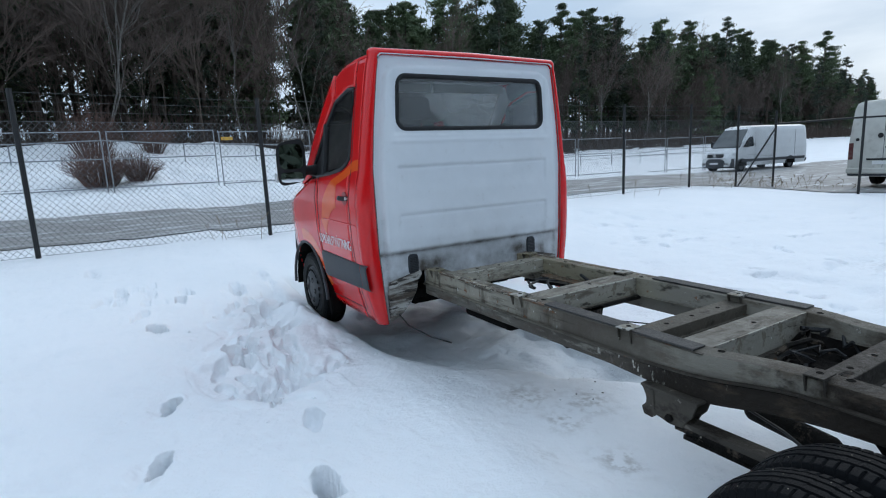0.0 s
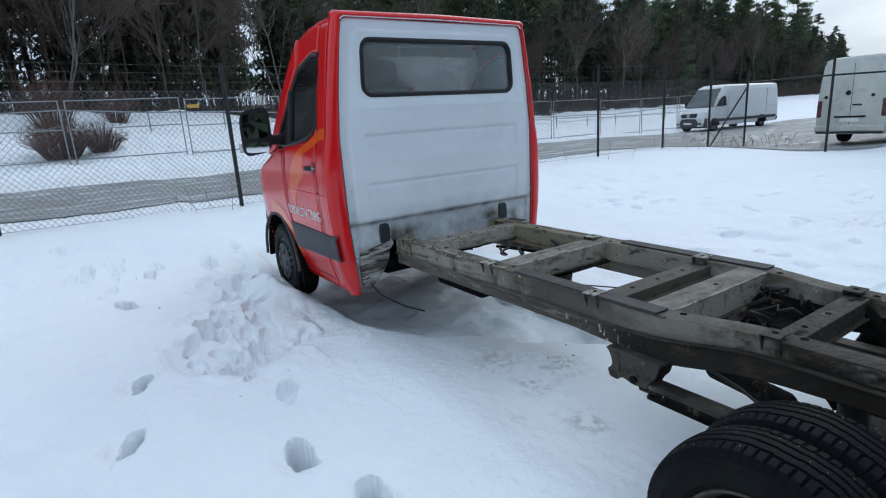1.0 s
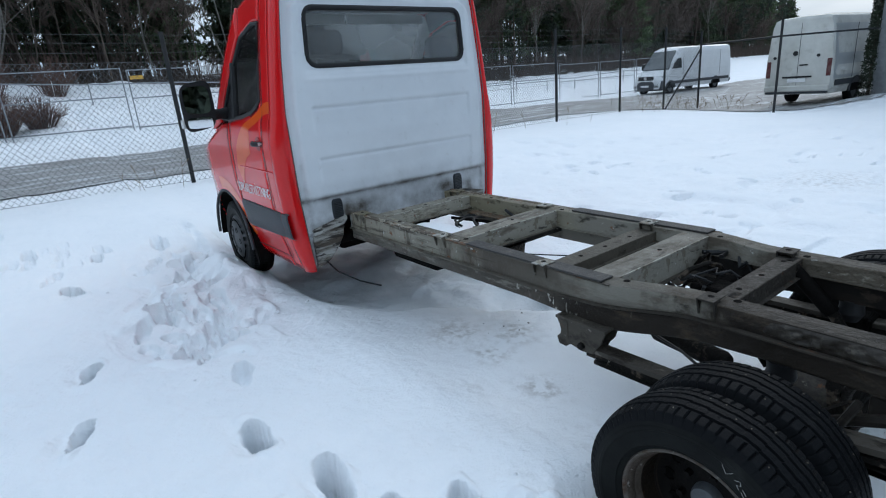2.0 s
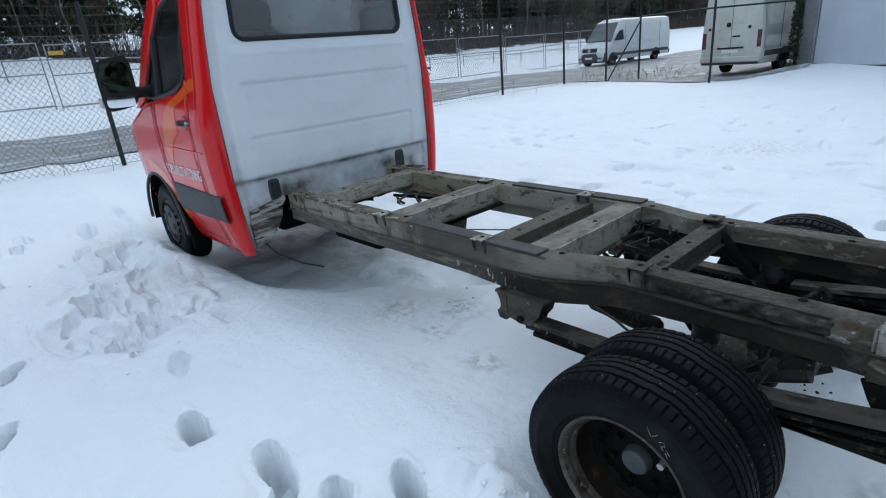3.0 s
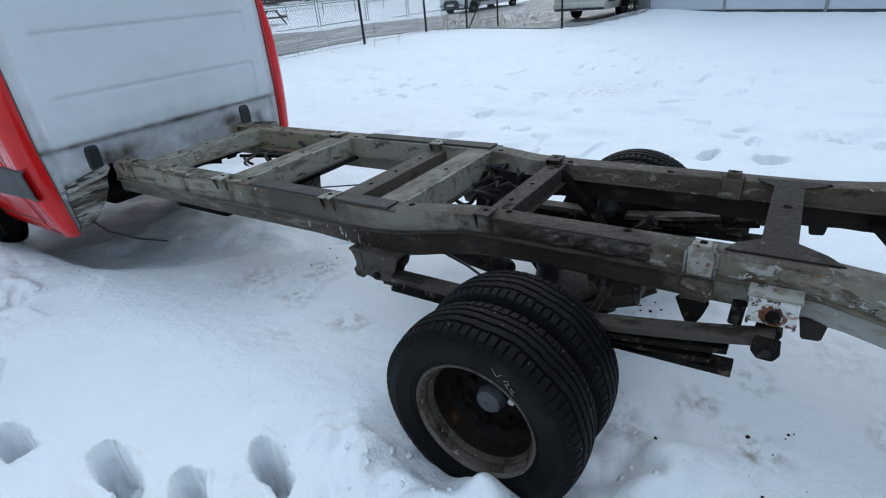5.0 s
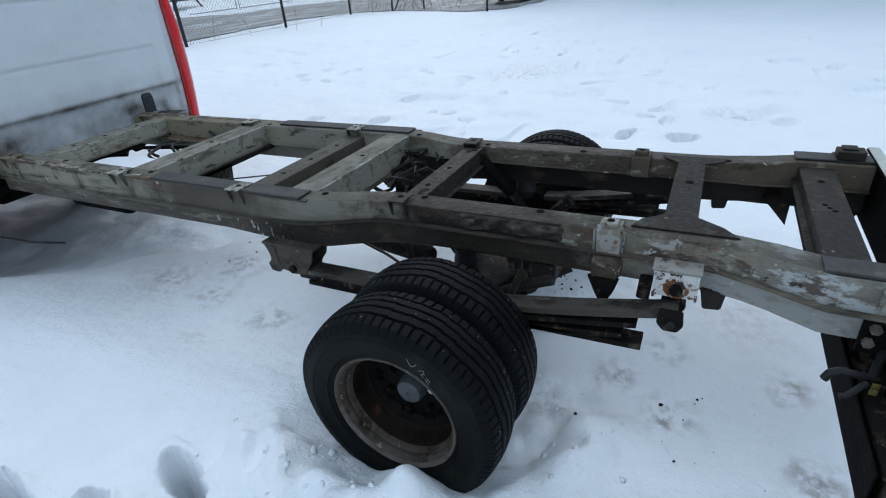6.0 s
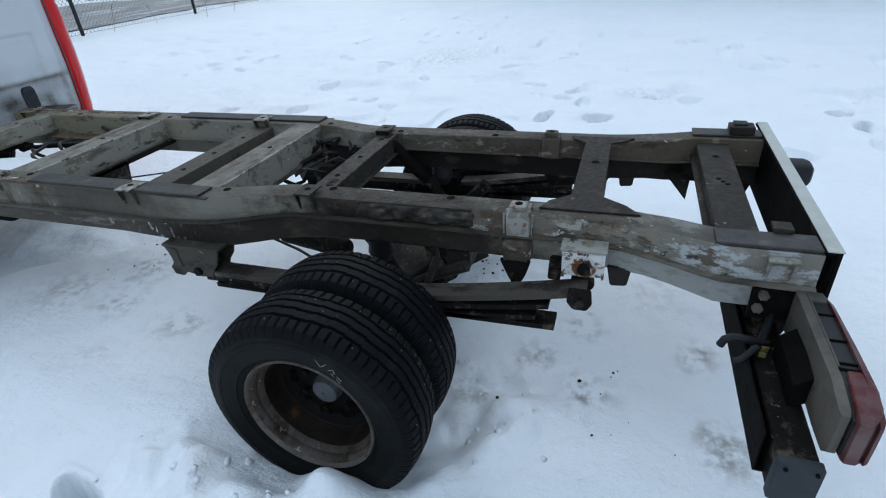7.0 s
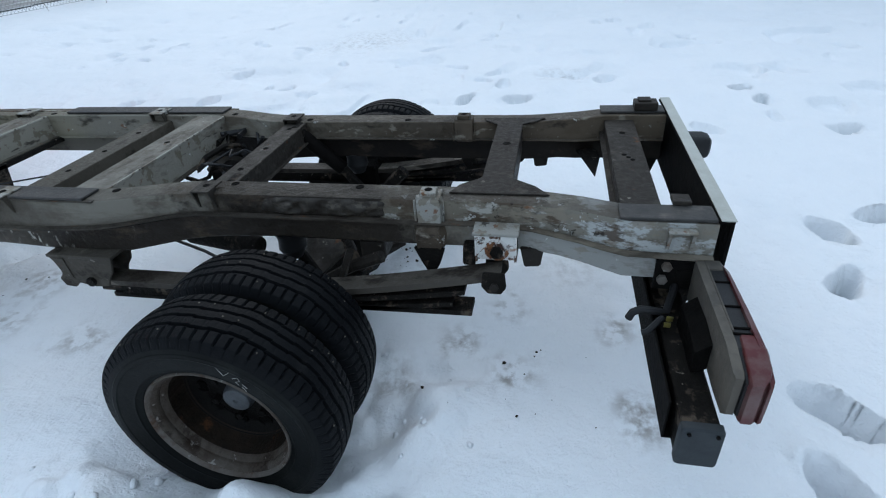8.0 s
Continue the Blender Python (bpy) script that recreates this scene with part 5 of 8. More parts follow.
for sign in (-1, 1):
    upper, lower, lip, seam = [], [], [], []
    for y in ys_rail:
        w, zb = float(np.interp(y, W_Y, W_X)), float(np.interp(y, ZB_Y, ZB))
        zm = float(np.interp(y, [-1.3, -1.05, -0.8, 0.3, 0.6, 0.9, 2.9], [0.615, 0.62, 0.645, 0.645, 0.625, 0.607, 0.605]))
        upper.append([(sign * x, y, z) for x, z in ((w - 0.10, 0.716), (w - 0.096, 0.720), (w - 0.010, 0.720), (w - 0.003, 0.717), (w, 0.710), (w, zm + 0.018), (w, zm + 0.004), (w - 0.002, zm),
                                                (w - 0.05, zm), (w - 0.096, zm), (w - 0.113, zm), (w - 0.113, zm + 0.004), (w - 0.10, zm + 0.006))])
        lip.append([(sign * x, y, z) for x, z in ((w + 0.001, zm + 0.006), (w + 0.019, zm + 0.003), (w + 0.019, zm - 0.004), (w - 0.002, zm - 0.003))])
        seam.append([(sign * x, y, z) for x, z in ((w - 0.002, zm - 0.004), (w + 0.004, zm - 0.004), (w + 0.002, zm - 0.013), (w - 0.002, zm - 0.013))])
        lower.append([(sign * x, y, z) for x, z in ((w - 0.088, zm - 0.001), (w - 0.004, zm - 0.001), (w - 0.004, zb + 0.008), (w - 0.010, zb), (w - 0.088, zb))])
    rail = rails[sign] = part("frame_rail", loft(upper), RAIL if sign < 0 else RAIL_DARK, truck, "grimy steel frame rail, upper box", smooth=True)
    part("lower_web", loft(lower), WEB if sign < 0 else WEB_FAR, rail, "lower rail web, mostly dark", smooth=True)
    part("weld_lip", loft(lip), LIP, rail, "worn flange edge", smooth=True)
    # dark strip that paints the shaded crease under the lip
    part("weld_seam", loft(seam), UNDER, rail, "dark strip painting the crease under the lip")
    part("chipped_edge", box(sign * 0.452, sign * 0.4925, 1.54, 2.86, 0.712, 0.7222, 0.001), EDGE, rail, "chipped rusty top edge")
    part("chipped_edge", box(sign * 0.474, sign * 0.4925, 0.62, 1.54, 0.7145, 0.7205, 0.001), LIP, rail)
    part("wear_strip", box(sign * 0.408, sign * 0.492, 0.655, 1.535, 0.7215, 0.731, 0.003), TAPE, rail, "black rubber strip")
    part("wear_strip", box(sign * 0.405, sign * 0.488, -1.325, -1.075, 0.7215, 0.731, 0.003), TAPE, rail, "black rubber strip")
    # black discs on the surface paint the dark inside of bolt holes
    for y in (0.59, 0.178, -0.273, -0.84, 1.62, 2.3):
        w = float(np.interp(y, W_Y, W_X))
        part("bolt_hole", moved(lathe([(0.0, 0.0), (0.011, 0.0), (0.013, 0.0012), (0.015, 0.0)], 14, "z"), Matrix.Translation((sign * (w - 0.075), y, 0.7208))), UNDER, rail)
    for y, mat, hw in ((2.70, RAIL_DARK, 0.046), (1.76, CHIPPED, 0.043), (0.99, CHIPPED, 0.036), (0.25, GREY_STEEL, 0.034)):
        w = float(np.interp(y, W_Y, W_X))
        bx = (lambda v: -(w + v)) if sign < 0 else (lambda v: w - 0.10 - v)
        ear = [(bx(0.001), 0.735), (bx(0.026), 0.735), (bx(0.006), 0.668), (bx(0.001), 0.668)]
        b = part("body_bracket", joined(
            box(bx(-0.062), bx(0.028), y - hw, y + hw, 0.732, 0.738, 0.002),
            box(bx(-0.02), bx(0.003), y - hw, y + hw, 0.722, 0.7315, 0.002)), mat, rail, "folded mounting bracket")
        for y_ in (y - hw, y + hw - 0.006):
            part("gusset", prism(ear, y_, y_ + 0.006, "y"), GREY_STEEL, b)
        part("bolt_hole", moved(lathe([(0.0, 0.0), (0.009, 0.0), (0.011, 0.001), (0.012, 0.0)], 12, "z"), Matrix.Translation((bx(-0.02), y, 0.7385))), UNDER, b)
    # saddle bracket: a pressed pocket that hugs the rail's side, with a raised tab on top
    w = 0.402
    bx = (lambda v: -(0.402 + v)) if sign < 0 else (lambda v: 0.302 - v)
    pocket = [[(bx(-0.004), -0.52 + k * v, z) for v in (-0.043, 0.043)] + [(bx(d), -0.52 + k * v, z) for v in (0.036, -0.036)] for z, k, d in ((0.636, 0.86, 0.006), (0.648, 0.98, 0.018), (0.70, 1.0, 0.021), (0.722, 1.0, 0.019), (0.734, 0.95, 0.010))]
    b = part("saddle_bracket", joined(loft(pocket), box(bx(-0.055), bx(0.014), -0.555, -0.485, 0.7225, 0.7335, 0.003), box(bx(-0.03), bx(0.016), -0.546, -0.494, 0.734, 0.752, 0.004),
                                      tube([(bx(0.008), -0.565, 0.722), (bx(0.008), -0.565, 0.64)], 0.004, 5), tube([(bx(0.008), -0.475, 0.722), (bx(0.008), -0.475, 0.64)], 0.004, 5)), CHIPPED if sign < 0 else RAIL_DARK, rail, "chipped saddle bracket")
    part("bolt_hole", moved(lathe([(0.0, 0.0), (0.010, 0.0), (0.012, 0.001), (0.013, 0.0)], 12, "z"), Matrix.Translation((bx(-0.007), -0.52, 0.7525))), UNDER, b)
    part("corner_bracket", joined(box(sign * 0.491, sign * 0.520, -1.275, -1.20, 0.698, 0.706, 0.003), prism([(sign * 0.491, 0.70), (sign * 0.516, 0.70), (sign * 0.498, 0.64), (sign * 0.491, 0.64)], -1.272, -1.264, "y"), prism([(sign * 0.491, 0.70), (sign * 0.516, 0.70), (sign * 0.498, 0.64), (sign * 0.491, 0.64)], -1.212, -1.204, "y")), CHIPPED, rail, "worn folded bracket")
    # front spring hanger
    cheek = [(0.868, 0.525), (0.838, 0.47), (0.842, 0.44), (0.862, 0.42), (0.85, 0.388), (0.81, 0.384), (0.785, 0.405), (0.72, 0.392), (0.66, 0.398), (0.645, 0.43), (0.62, 0.46), (0.60, 0.525)]
    hanger = part("spring_hanger", joined(prism(cheek, sign * 0.535, sign * 0.526, "x", 0.002), prism(cheek, sign * 0.44, sign * 0.431, "x", 0.002),
        box(sign * 0.44, sign * 0.526, 0.765, 0.773, 0.41, 0.525, 0.002), box(sign * 0.43, sign * 0.537, 0.60, 0.868, 0.514, 0.526, 0.002),
        prism([(0.85, 0.512), (0.80, 0.512), (0.795, 0.43), (0.825, 0.43)], sign * 0.536, sign * 0.5385, "x", 0.001)), GREY_STEEL, truck, "dark steel spring hanger")
    part("bolt", bolt(sign * 0.54, 0.72, 0.42, 0.018, 0.02), STEEL_DARK, hanger)
    # leaf springs
    spring = holder("leaf_spring", truck, "stack of dark steel spring leaves")

    def leaf(y0, y1, fz, thick_, name="leaf"):
        rows_ = []
        for yy in np.linspace(y0, y1, 15):
            z0 = fz(yy)
            rows_.append([(sign * x, yy, z) for x, z in ((0.455, z0), (0.530, z0), (0.530, z0 - thick_), (0.455, z0 - thick_))])
        part(name, loft(rows_), SPRING_STEEL if name == "main_leaf" else STEEL_DARK, spring, smooth=True)

    main_z = lambda y: 0.425 + 0.12 * (max(0.0, -y) / 0.75) ** 1.4 - 0.005 * max(0.0, y)
    leaf(-0.75, 0.76, lambda y: main_z(y), 0.022, "main_leaf")
    leaf(-0.64, 0.70, lambda y: main_z(y) - 0.025 - 0.030 * max(0.0, -y), 0.018)
    leaf(-0.60, 0.66, lambda y: main_z(y) - 0.052 - 0.055 * max(0.0, -y), 0.018)
    leaf(-0.66, 0.62, lambda y: 0.384 + 0.02 * max(0.0, -y), 0.019, "helper_leaf")
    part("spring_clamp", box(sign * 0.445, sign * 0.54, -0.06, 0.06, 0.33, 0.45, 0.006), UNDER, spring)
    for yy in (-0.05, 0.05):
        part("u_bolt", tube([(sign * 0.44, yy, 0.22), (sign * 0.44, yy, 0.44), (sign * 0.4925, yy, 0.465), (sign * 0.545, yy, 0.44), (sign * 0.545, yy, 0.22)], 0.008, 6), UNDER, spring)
    # shackle, rust plate, bump stops
    plate = part("shackle_plate", joined(box(sign * 0.405, sign * 0.470, -0.795, -0.668, 0.556, 0.640, 0.004), box(sign * 0.405, sign * 0.474, -0.795, -0.787, 0.550, 0.645, 0.002), box(sign * 0.405, sign * 0.474, -0.676, -0.668, 0.550, 0.645, 0.002)), FLAKED, truck, "white painted plate with flaking rust")
    part("rust_spot", moved(lathe([(0.0, 0.003), (0.030, 0.0025), (0.038, 0.0)], 20), pose(sign * 0.4702, -0.735, 0.592, 0, 0, 0 if sign > 0 else 180)), RUST, plate, "bare rusty ring")
    part("bolt", bolt(sign * 0.480, -0.735, 0.592, 0.020, 0.022), STEEL_DARK, plate)
    part("washer", moved(lathe([(0.0, 0.006), (0.026, 0.006), (0.028, 0.0)], 20), pose(sign * 0.4706, -0.735, 0.592, 0, 0, 0 if sign > 0 else 180)), RUST, plate)
    part("top_flange", box(sign * 0.404, sign * 0.476, -0.80, -0.662, 0.642, 0.652, 0.002), CHIPPED, plate)
    cheek = [(-0.765, 0.56), (-0.70, 0.56), (-0.695, 0.51), (-0.715, 0.485), (-0.755, 0.485), (-0.77, 0.51)]
    sh = part("shackle", prism(cheek, sign * 0.538, sign * 0.550, "x", 0.003), STEEL_DARK, truck, "spring shackle")
    part("inner_cheek", prism(cheek, sign * 0.437, sign * 0.449, "x", 0.003), STEEL_DARK, sh)
    part("bolt", bolt(sign * 0.553, -0.735, 0.515, 0.014, 0.014), GREY_STEEL, sh)
    sx = lambda v: sign * (0.398 + v)
    stop = part("stop_bracket", joined(loft([[(sx(0.0), -0.515 - h, z), (sx(d), -0.515 - h * 0.72, z), (sx(d), -0.515 + h * 0.72, z), (sx(0.0), -0.515 + h, z)] for z, h, d in ((0.545, 0.040, 0.010), (0.56, 0.050, 0.028), (0.60, 0.054, 0.034), (0.632, 0.048, 0.024), (0.638, 0.044, 0.008))]),
                                       tube([(sx(0.03), -0.55, 0.56), (sx(0.036), -0.553, 0.60), (sx(0.028), -0.548, 0.632)], 0.004, 5), tube([(sx(0.03), -0.48, 0.56), (sx(0.036), -0.477, 0.60), (sx(0.028), -0.482, 0.632)], 0.004, 5)), RAIL_DARK, truck, "pressed stop bracket with a pointed foot")
    part("pointed_foot", prism([(-0.462, 0.56), (-0.565, 0.56), (-0.548, 0.505), (-0.522, 0.455), (-0.512, 0.452), (-0.487, 0.50)], sx(0.012), sx(0.03), "x", 0.004), STEEL_DARK, stop, "dark pointed foot")
    part("tab", prism([(-0.625, 0.58), (-0.665, 0.58), (-0.66, 0.50), (-0.62, 0.505)], sign * 0.38, sign * 0.43, "x", 0.004), STEEL_DARK, truck)
    part("tab", prism([(-0.80, 0.57), (-0.875, 0.57), (-0.865, 0.50), (-0.815, 0.495)], sign * 0.37, sign * 0.412, "x", 0.004), GREY_STEEL, truck)

# cross members: y from, y to, top, depth, half length, material
for y0, y1, zt, dz, half, mat, lab in ((2.52, 2.64, 0.716, 0.085, 0.395, PALE_STEEL, "pale front cross member"), (1.64, 1.79, 0.717, 0.105, 0.395, PALE_STEEL, "box cross member with rust at its ends"),
                                       (0.93, 1.045, 0.694, 0.055, 0.392, GREY_STEEL, "thin channel cross member"), (0.64, 0.780, 0.717, 0.12, 0.395, PALE_STEEL, "wide pale box cross member"),
                                       (0.185, 0.275, 0.716, 0.07, 0.305, GREY_STEEL, "dark channel cross member"), (-1.205, -1.09, 0.700, 0.045, 0.40, GREY_STEEL, "dark plate cross member with holes")):
    hat = [(y0, zt), (y1, zt), (y1, zt - dz), (y1 + 0.018, zt - dz), (y1 + 0.018, zt - dz - 0.006), (y1 - 0.010, zt - dz - 0.006), (y1 - 0.010, zt - 0.012),
           (y0 + 0.010, zt - 0.012), (y0 + 0.010, zt - dz - 0.006), (y0 - 0.018, zt - dz - 0.006), (y0 - 0.018, zt - dz), (y0, zt - dz)]
    cm = part("cross_member", prism(hat, -half, half, "x", 0.002), mat, truck, lab)
    if mat is PALE_STEEL:
        # pale strip paints the highlight along the rear top edge
        part("worn_edge", box(-half + 0.01, half - 0.01, y0 - 0.0012, y0 + 0.005, zt - 0.005, zt + 0.0012, 0.0008, 1), BRIGHT_EDGE, cm, "pale strip for the edge highlight")
        part("bottom_flange", box(-half + 0.01, half - 0.01, y0 - 0.024, y0 - 0.001, zt - dz - 0.006, zt - dz + 0.0015, 0.0008, 1), LIP, cm, "dirty folded flange")
    for x, dy, r in ((-0.02, -0.012, 0.0065), (0.0, 0.0, 0.0065), (0.022, 0.012, 0.0065), (0.24, 0.0, 0.009)) if y0 < -1 else ((-0.2, 0, 0.009), (0.0, 0, 0.009), (0.22, 0, 0.009)) if dz < 0.1 else ((0.05, 0, 0.009),):
        part("bolt_hole", moved(lathe([(0.0, 0.0), (r, 0.0), (r * 1.2, 0.001), (r * 1.3, 0.0)], 12, "z"), Matrix.Translation((x, (y0 + y1) / 2 + dy, zt + 0.0006))), UNDER, cm)
# gusseted member behind the axle
pts = [(-0.36, -0.575), (-0.30, -0.60), (-0.245, -0.665), (0.26, -0.665), (0.30, -0.615), (0.34, -0.60), (0.34, -0.85), (0.30, -0.825), (0.26, -0.765), (-0.245, -0.765), (-0.30, -0.84), (-0.36, -0.885)]
gm = part("cross_member", joined(prism(pts, 0.7215, 0.727, "z", 0.002), box(-0.30, 0.30, -0.678, -0.667, 0.60, 0.7212, 0.002), box(-0.30, 0.30, -0.763, -0.752, 0.60, 0.7212, 0.002)), GREY_STEEL, truck, "dark gusseted cross member")
part("bolt_hole", moved(lathe([(0.0, 0.0), (0.012, 0.0), (0.014, 0.001), (0.015, 0.0)], 12, "z"), Matrix.Translation((0.05, -0.72, 0.7275))), UNDER, gm)
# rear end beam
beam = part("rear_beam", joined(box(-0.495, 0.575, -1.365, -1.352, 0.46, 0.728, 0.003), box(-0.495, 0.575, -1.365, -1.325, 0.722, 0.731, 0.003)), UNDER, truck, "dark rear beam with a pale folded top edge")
part("top_edge", box(-0.497, 0.577, -1.367, -1.329, 0.7315, 0.735, 0.001), surf("pale_galvanised_edge", (0.50, 0.51, 0.47), (0.40, 0.40, 0.36), 9, (0.4, 0.6), 0.2), beam, "pale galvanised edge")
for sign in (-1, 1):
    joint = part("joint_plate", joined(box(sign * 0.492, sign * 0.506, -1.35, -1.185, 0.510, 0.608, 0.003), box(sign * 0.506, sign * 0.512, -1.335, -1.24, 0.548, 0.580, 0.002)), UNDER, truck, "black bolted joint plate")
    for yy, zz in ((-1.205, 0.548), (-1.212, 0.592), (-1.318, 0.588)):
        part("bolt", bolt(sign * 0.512, yy, zz, 0.015, 0.014), RIM, joint, "grey bolt head")
    part("brace", prism([(sign * 0.10, -1.05), (sign * 0.38, -0.98), (sign * 0.38, -1.06), (sign * 0.30, -1.08)], 0.575, 0.582, "z", 0.002), STEEL_DARK, truck)
    part("hook_plate", joined(box(sign * 0.40, sign * 0.47, -1.295, -1.205, 0.733, 0.765, 0.004), box(sign * 0.42, sign * 0.47, -1.27, -1.22, 0.765, 0.772, 0.003)) if sign > 0 else box(-0.415, -0.365, -1.27, -1.22, 0.7325, 0.746, 0.003), GREY_STEEL, truck, "small upright bracket")
# underrun bar and tail lamps
bar = part("underrun_bar", box(-0.945, 0.945, -1.282, -1.198, 0.345, 0.46, 0.006), STEEL_DARK, truck, "dark steel underrun bar")
part("front_flange", joined(box(-0.90, 0.90, -1.181, -1.176, 0.352, 0.478, 0.001), box(-0.90, 0.90, -1.20, -1.1815, 0.352, 0.357, 0.001)), UNDER, bar, "black open flange")
for sign in (-1, 1):
    part("end_cap", loft([[(sign * x, -1.241 + 0.047 * k * c2(a), 0.402 + 0.063 * k * s2(a)) for a in np.linspace(0, 2 * math.pi, 33)[:-1]] for x, k in ((0.94, 1.0), (0.958, 1.0), (0.963, 0.93))]), CAP, bar, "dark grey plastic end cap", smooth=True)
    for yy in (-1.272, -1.212):
        part("screw", bolt(sign * 0.965, yy, 0.449, 0.005, 0.005), UNDER, bar)
    part("bar_hanger", prism([(-1.34, 0.54), (-1.19, 0.54), (-1.20, 0.36), (-1.28, 0.36)], sign * 0.44, sign * 0.452, "x", 0.003), STEEL_DARK, truck, "dark hanger plate")
    lamp = part("tail_lamp", loft([[(sign * x, -1.281 - d, zc - h), (sign * x, -1.281 - d, zc + h), (sign * x, -1.303, zc + h), (sign * x, -1.303, zc - h)] for x, zc, h, d in
                                   ((0.50, 0.555, 0.052, 0.006), (0.515, 0.555, 0.064, 0.0), (0.84, 0.545, 0.074, 0.0), (0.915, 0.538, 0.064, 0.0), (0.925, 0.538, 0.055, 0.006))]), LAMP_BODY, truck, "long dusty tail lamp with a red lens", smooth=True)
    part("lamp_core", loft([[(sign * x, -1.304, zc - h), (sign * x, -1.304, zc + h), (sign * x, -1.346, zc + h), (sign * x, -1.346, zc - h)] for x, zc, h in ((0.51, 0.555, 0.058), (0.85, 0.546, 0.066))]), BLACK, lamp, "black lamp core", smooth=True)
    for xx in (0.60, 0.70, 0.78, 0.80):
        part("rib", box(sign * xx, sign * (xx + 0.006), -1.35, -1.305, 0.60, 0.6165, 0.001, 1), UNDER, lamp)
    part("lens", loft([[(sign * x, -1.347, zc - h), (sign * x, -1.347, zc + h), (sign * x, -1.347 - d, zc + h - 0.006), (sign * x, -1.347 - d * 1.15, zc), (sign * x, -1.347 - d, zc - h + 0.006)] for x, d, zc, h in
                       ((0.505, 0.006, 0.555, 0.056), (0.56, 0.010, 0.555, 0.066), (0.72, 0.014, 0.55, 0.072), (0.86, 0.016, 0.546, 0.074), (0.93, 0.012, 0.54, 0.064), (0.945, 0.006, 0.538, 0.056))]), LENS, lamp, "dusty red lens", smooth=True)
    part("end_plate", box(sign * 0.506, sign * 0.550, -1.3465, -1.3035, 0.50, 0.6185, 0.006), LAMP_BODY, lamp, "dusty end plate")
    part("housing_lip", box(sign * 0.515, sign * 0.80, -1.309, -1.3035, 0.600, 0.6205, 0.002), LAMP_BODY, lamp)
    # the lens wraps round the outer end in a rounded block
    block = []
    for xx, y0, y1, zc, h in ((0.790, -1.330, -1.3465, 0.549, 0.060), (0.815, -1.316, -1.356, 0.548, 0.070), (0.86, -1.311, -1.362, 0.546, 0.0745), (0.905, -1.310, -1.360, 0.542, 0.072), (0.932, -1.310, -1.350, 0.539, 0.066), (0.946, -1.312, -1.336, 0.538, 0.058)):
        block.append([(sign * xx, (y0 + y1) / 2 + (y1 - y0) / 2 * c2(t), zc + h * s2(t)) for t in np.linspace(0, 2 * math.pi, 21)[:-1]])
    part("lens_end", loft(block), LENS, lamp, "dusty red lens end", smooth=True)
    part("core_end", loft([[(sign * x, -1.305, zc - h), (sign * x, -1.305, zc + h), (sign * x, -1.3275, zc + h), (sign * x, -1.3275, zc - h)] for x, zc, h in ((0.851, 0.546, 0.066), (0.915, 0.541, 0.058), (0.932, 0.539, 0.05))]), BLACK, lamp, "black lamp core end", smooth=True)
    part("lamp_bracket", loft([[(sign * x, -1.28, zc - 0.05), (sign * x, -1.28, zc + 0.03), (sign * x, -1.245, zc + 0.0), (sign * x, -1.245, zc - 0.07)] for x, zc in ((0.60, 0.53), (0.70, 0.535), (0.78, 0.525))]), UNDER, lamp, "black lamp bracket", smooth=True)
part("rubber_buffer", loft([[(0.21 + 0.045 * k * c(a), -1.372 - d, 0.665 + 0.045 * k * s(a)) for a in np.linspace(0, 2 * math.pi, 21)[:-1]] for d, k in ((0.0, 1.0), (0.06, 1.0), (0.08, 0.85), (0.088, 0.6))]), RUBBER, truck, "black rubber buffer", smooth=True)
loom = part("lamp_cable", joined(tube([(-0.46, -1.25, 0.53), (-0.52, -1.24, 0.52), (-0.60, -1.21, 0.50), (-0.62, -1.17, 0.52), (-0.62, -1.14, 0.522), (-0.62, -1.12, 0.51), (-0.62, -1.112, 0.488)], 0.011, 8),
                                 tube([(-0.62, -1.20, 0.50), (-0.65, -1.16, 0.47), (-0.65, -1.145, 0.465)], 0.009, 8)), RUBBER, truck, "black lamp cable with a plug", smooth=True)
for px_, py_ in ((-0.655, -1.205), (-0.63, -1.215)):
    part("plug_ring", box(px_ - 0.002, px_ + 0.002, py_ - 0.009, py_ + 0.009, 0.494, 0.511, 0.002), YELLOW, loom, "dirty yellow plug ring")

# axle, differential, drive shaft, dampers, clutter under the frame
axle = part("rear_axle", moved(lathe([(0.0, -0.60), (0.06, -0.60), (0.06, -0.24), (0.08, -0.17), (0.13, -0.10), (0.145, 0.0), (0.13, 0.10), (0.08, 0.17), (0.06, 0.24), (0.06, 0.60), (0.0, 0.60)], 24), Matrix.Translation((0, 0, 0.288))), GREY_STEEL, truck, "dusty dark rear axle and differential", smooth=True)
part("diff_cover", moved(lathe([(0.0, -0.19), (0.11, -0.17), (0.15, -0.10), (0.15, 0.0)], 20, "y"), Matrix.Translation((0, 0, 0.288))), STEEL_DARK, axle, smooth=True)
for k in range(10):
    a = 2 * math.pi * k / 10
    part("bolt", bolt(0.135 * math.cos(a), -0.125, 0.288 + 0.135 * math.sin(a), 0.010, 0.012, "y"), UNDER, axle)
part("centre_bearing_plate", joined(prism([(-0.36, 0.61), (0.05, 0.61), (0.03, 0.50), (-0.02, 0.42), (-0.10, 0.38), (-0.26, 0.40), (-0.36, 0.50)], 1.60, 1.612, "y", 0.004), box(-0.39, 0.39, 1.60, 1.66, 0.585, 0.61, 0.005)), STEEL_DARK, truck, "centre bearing plate")
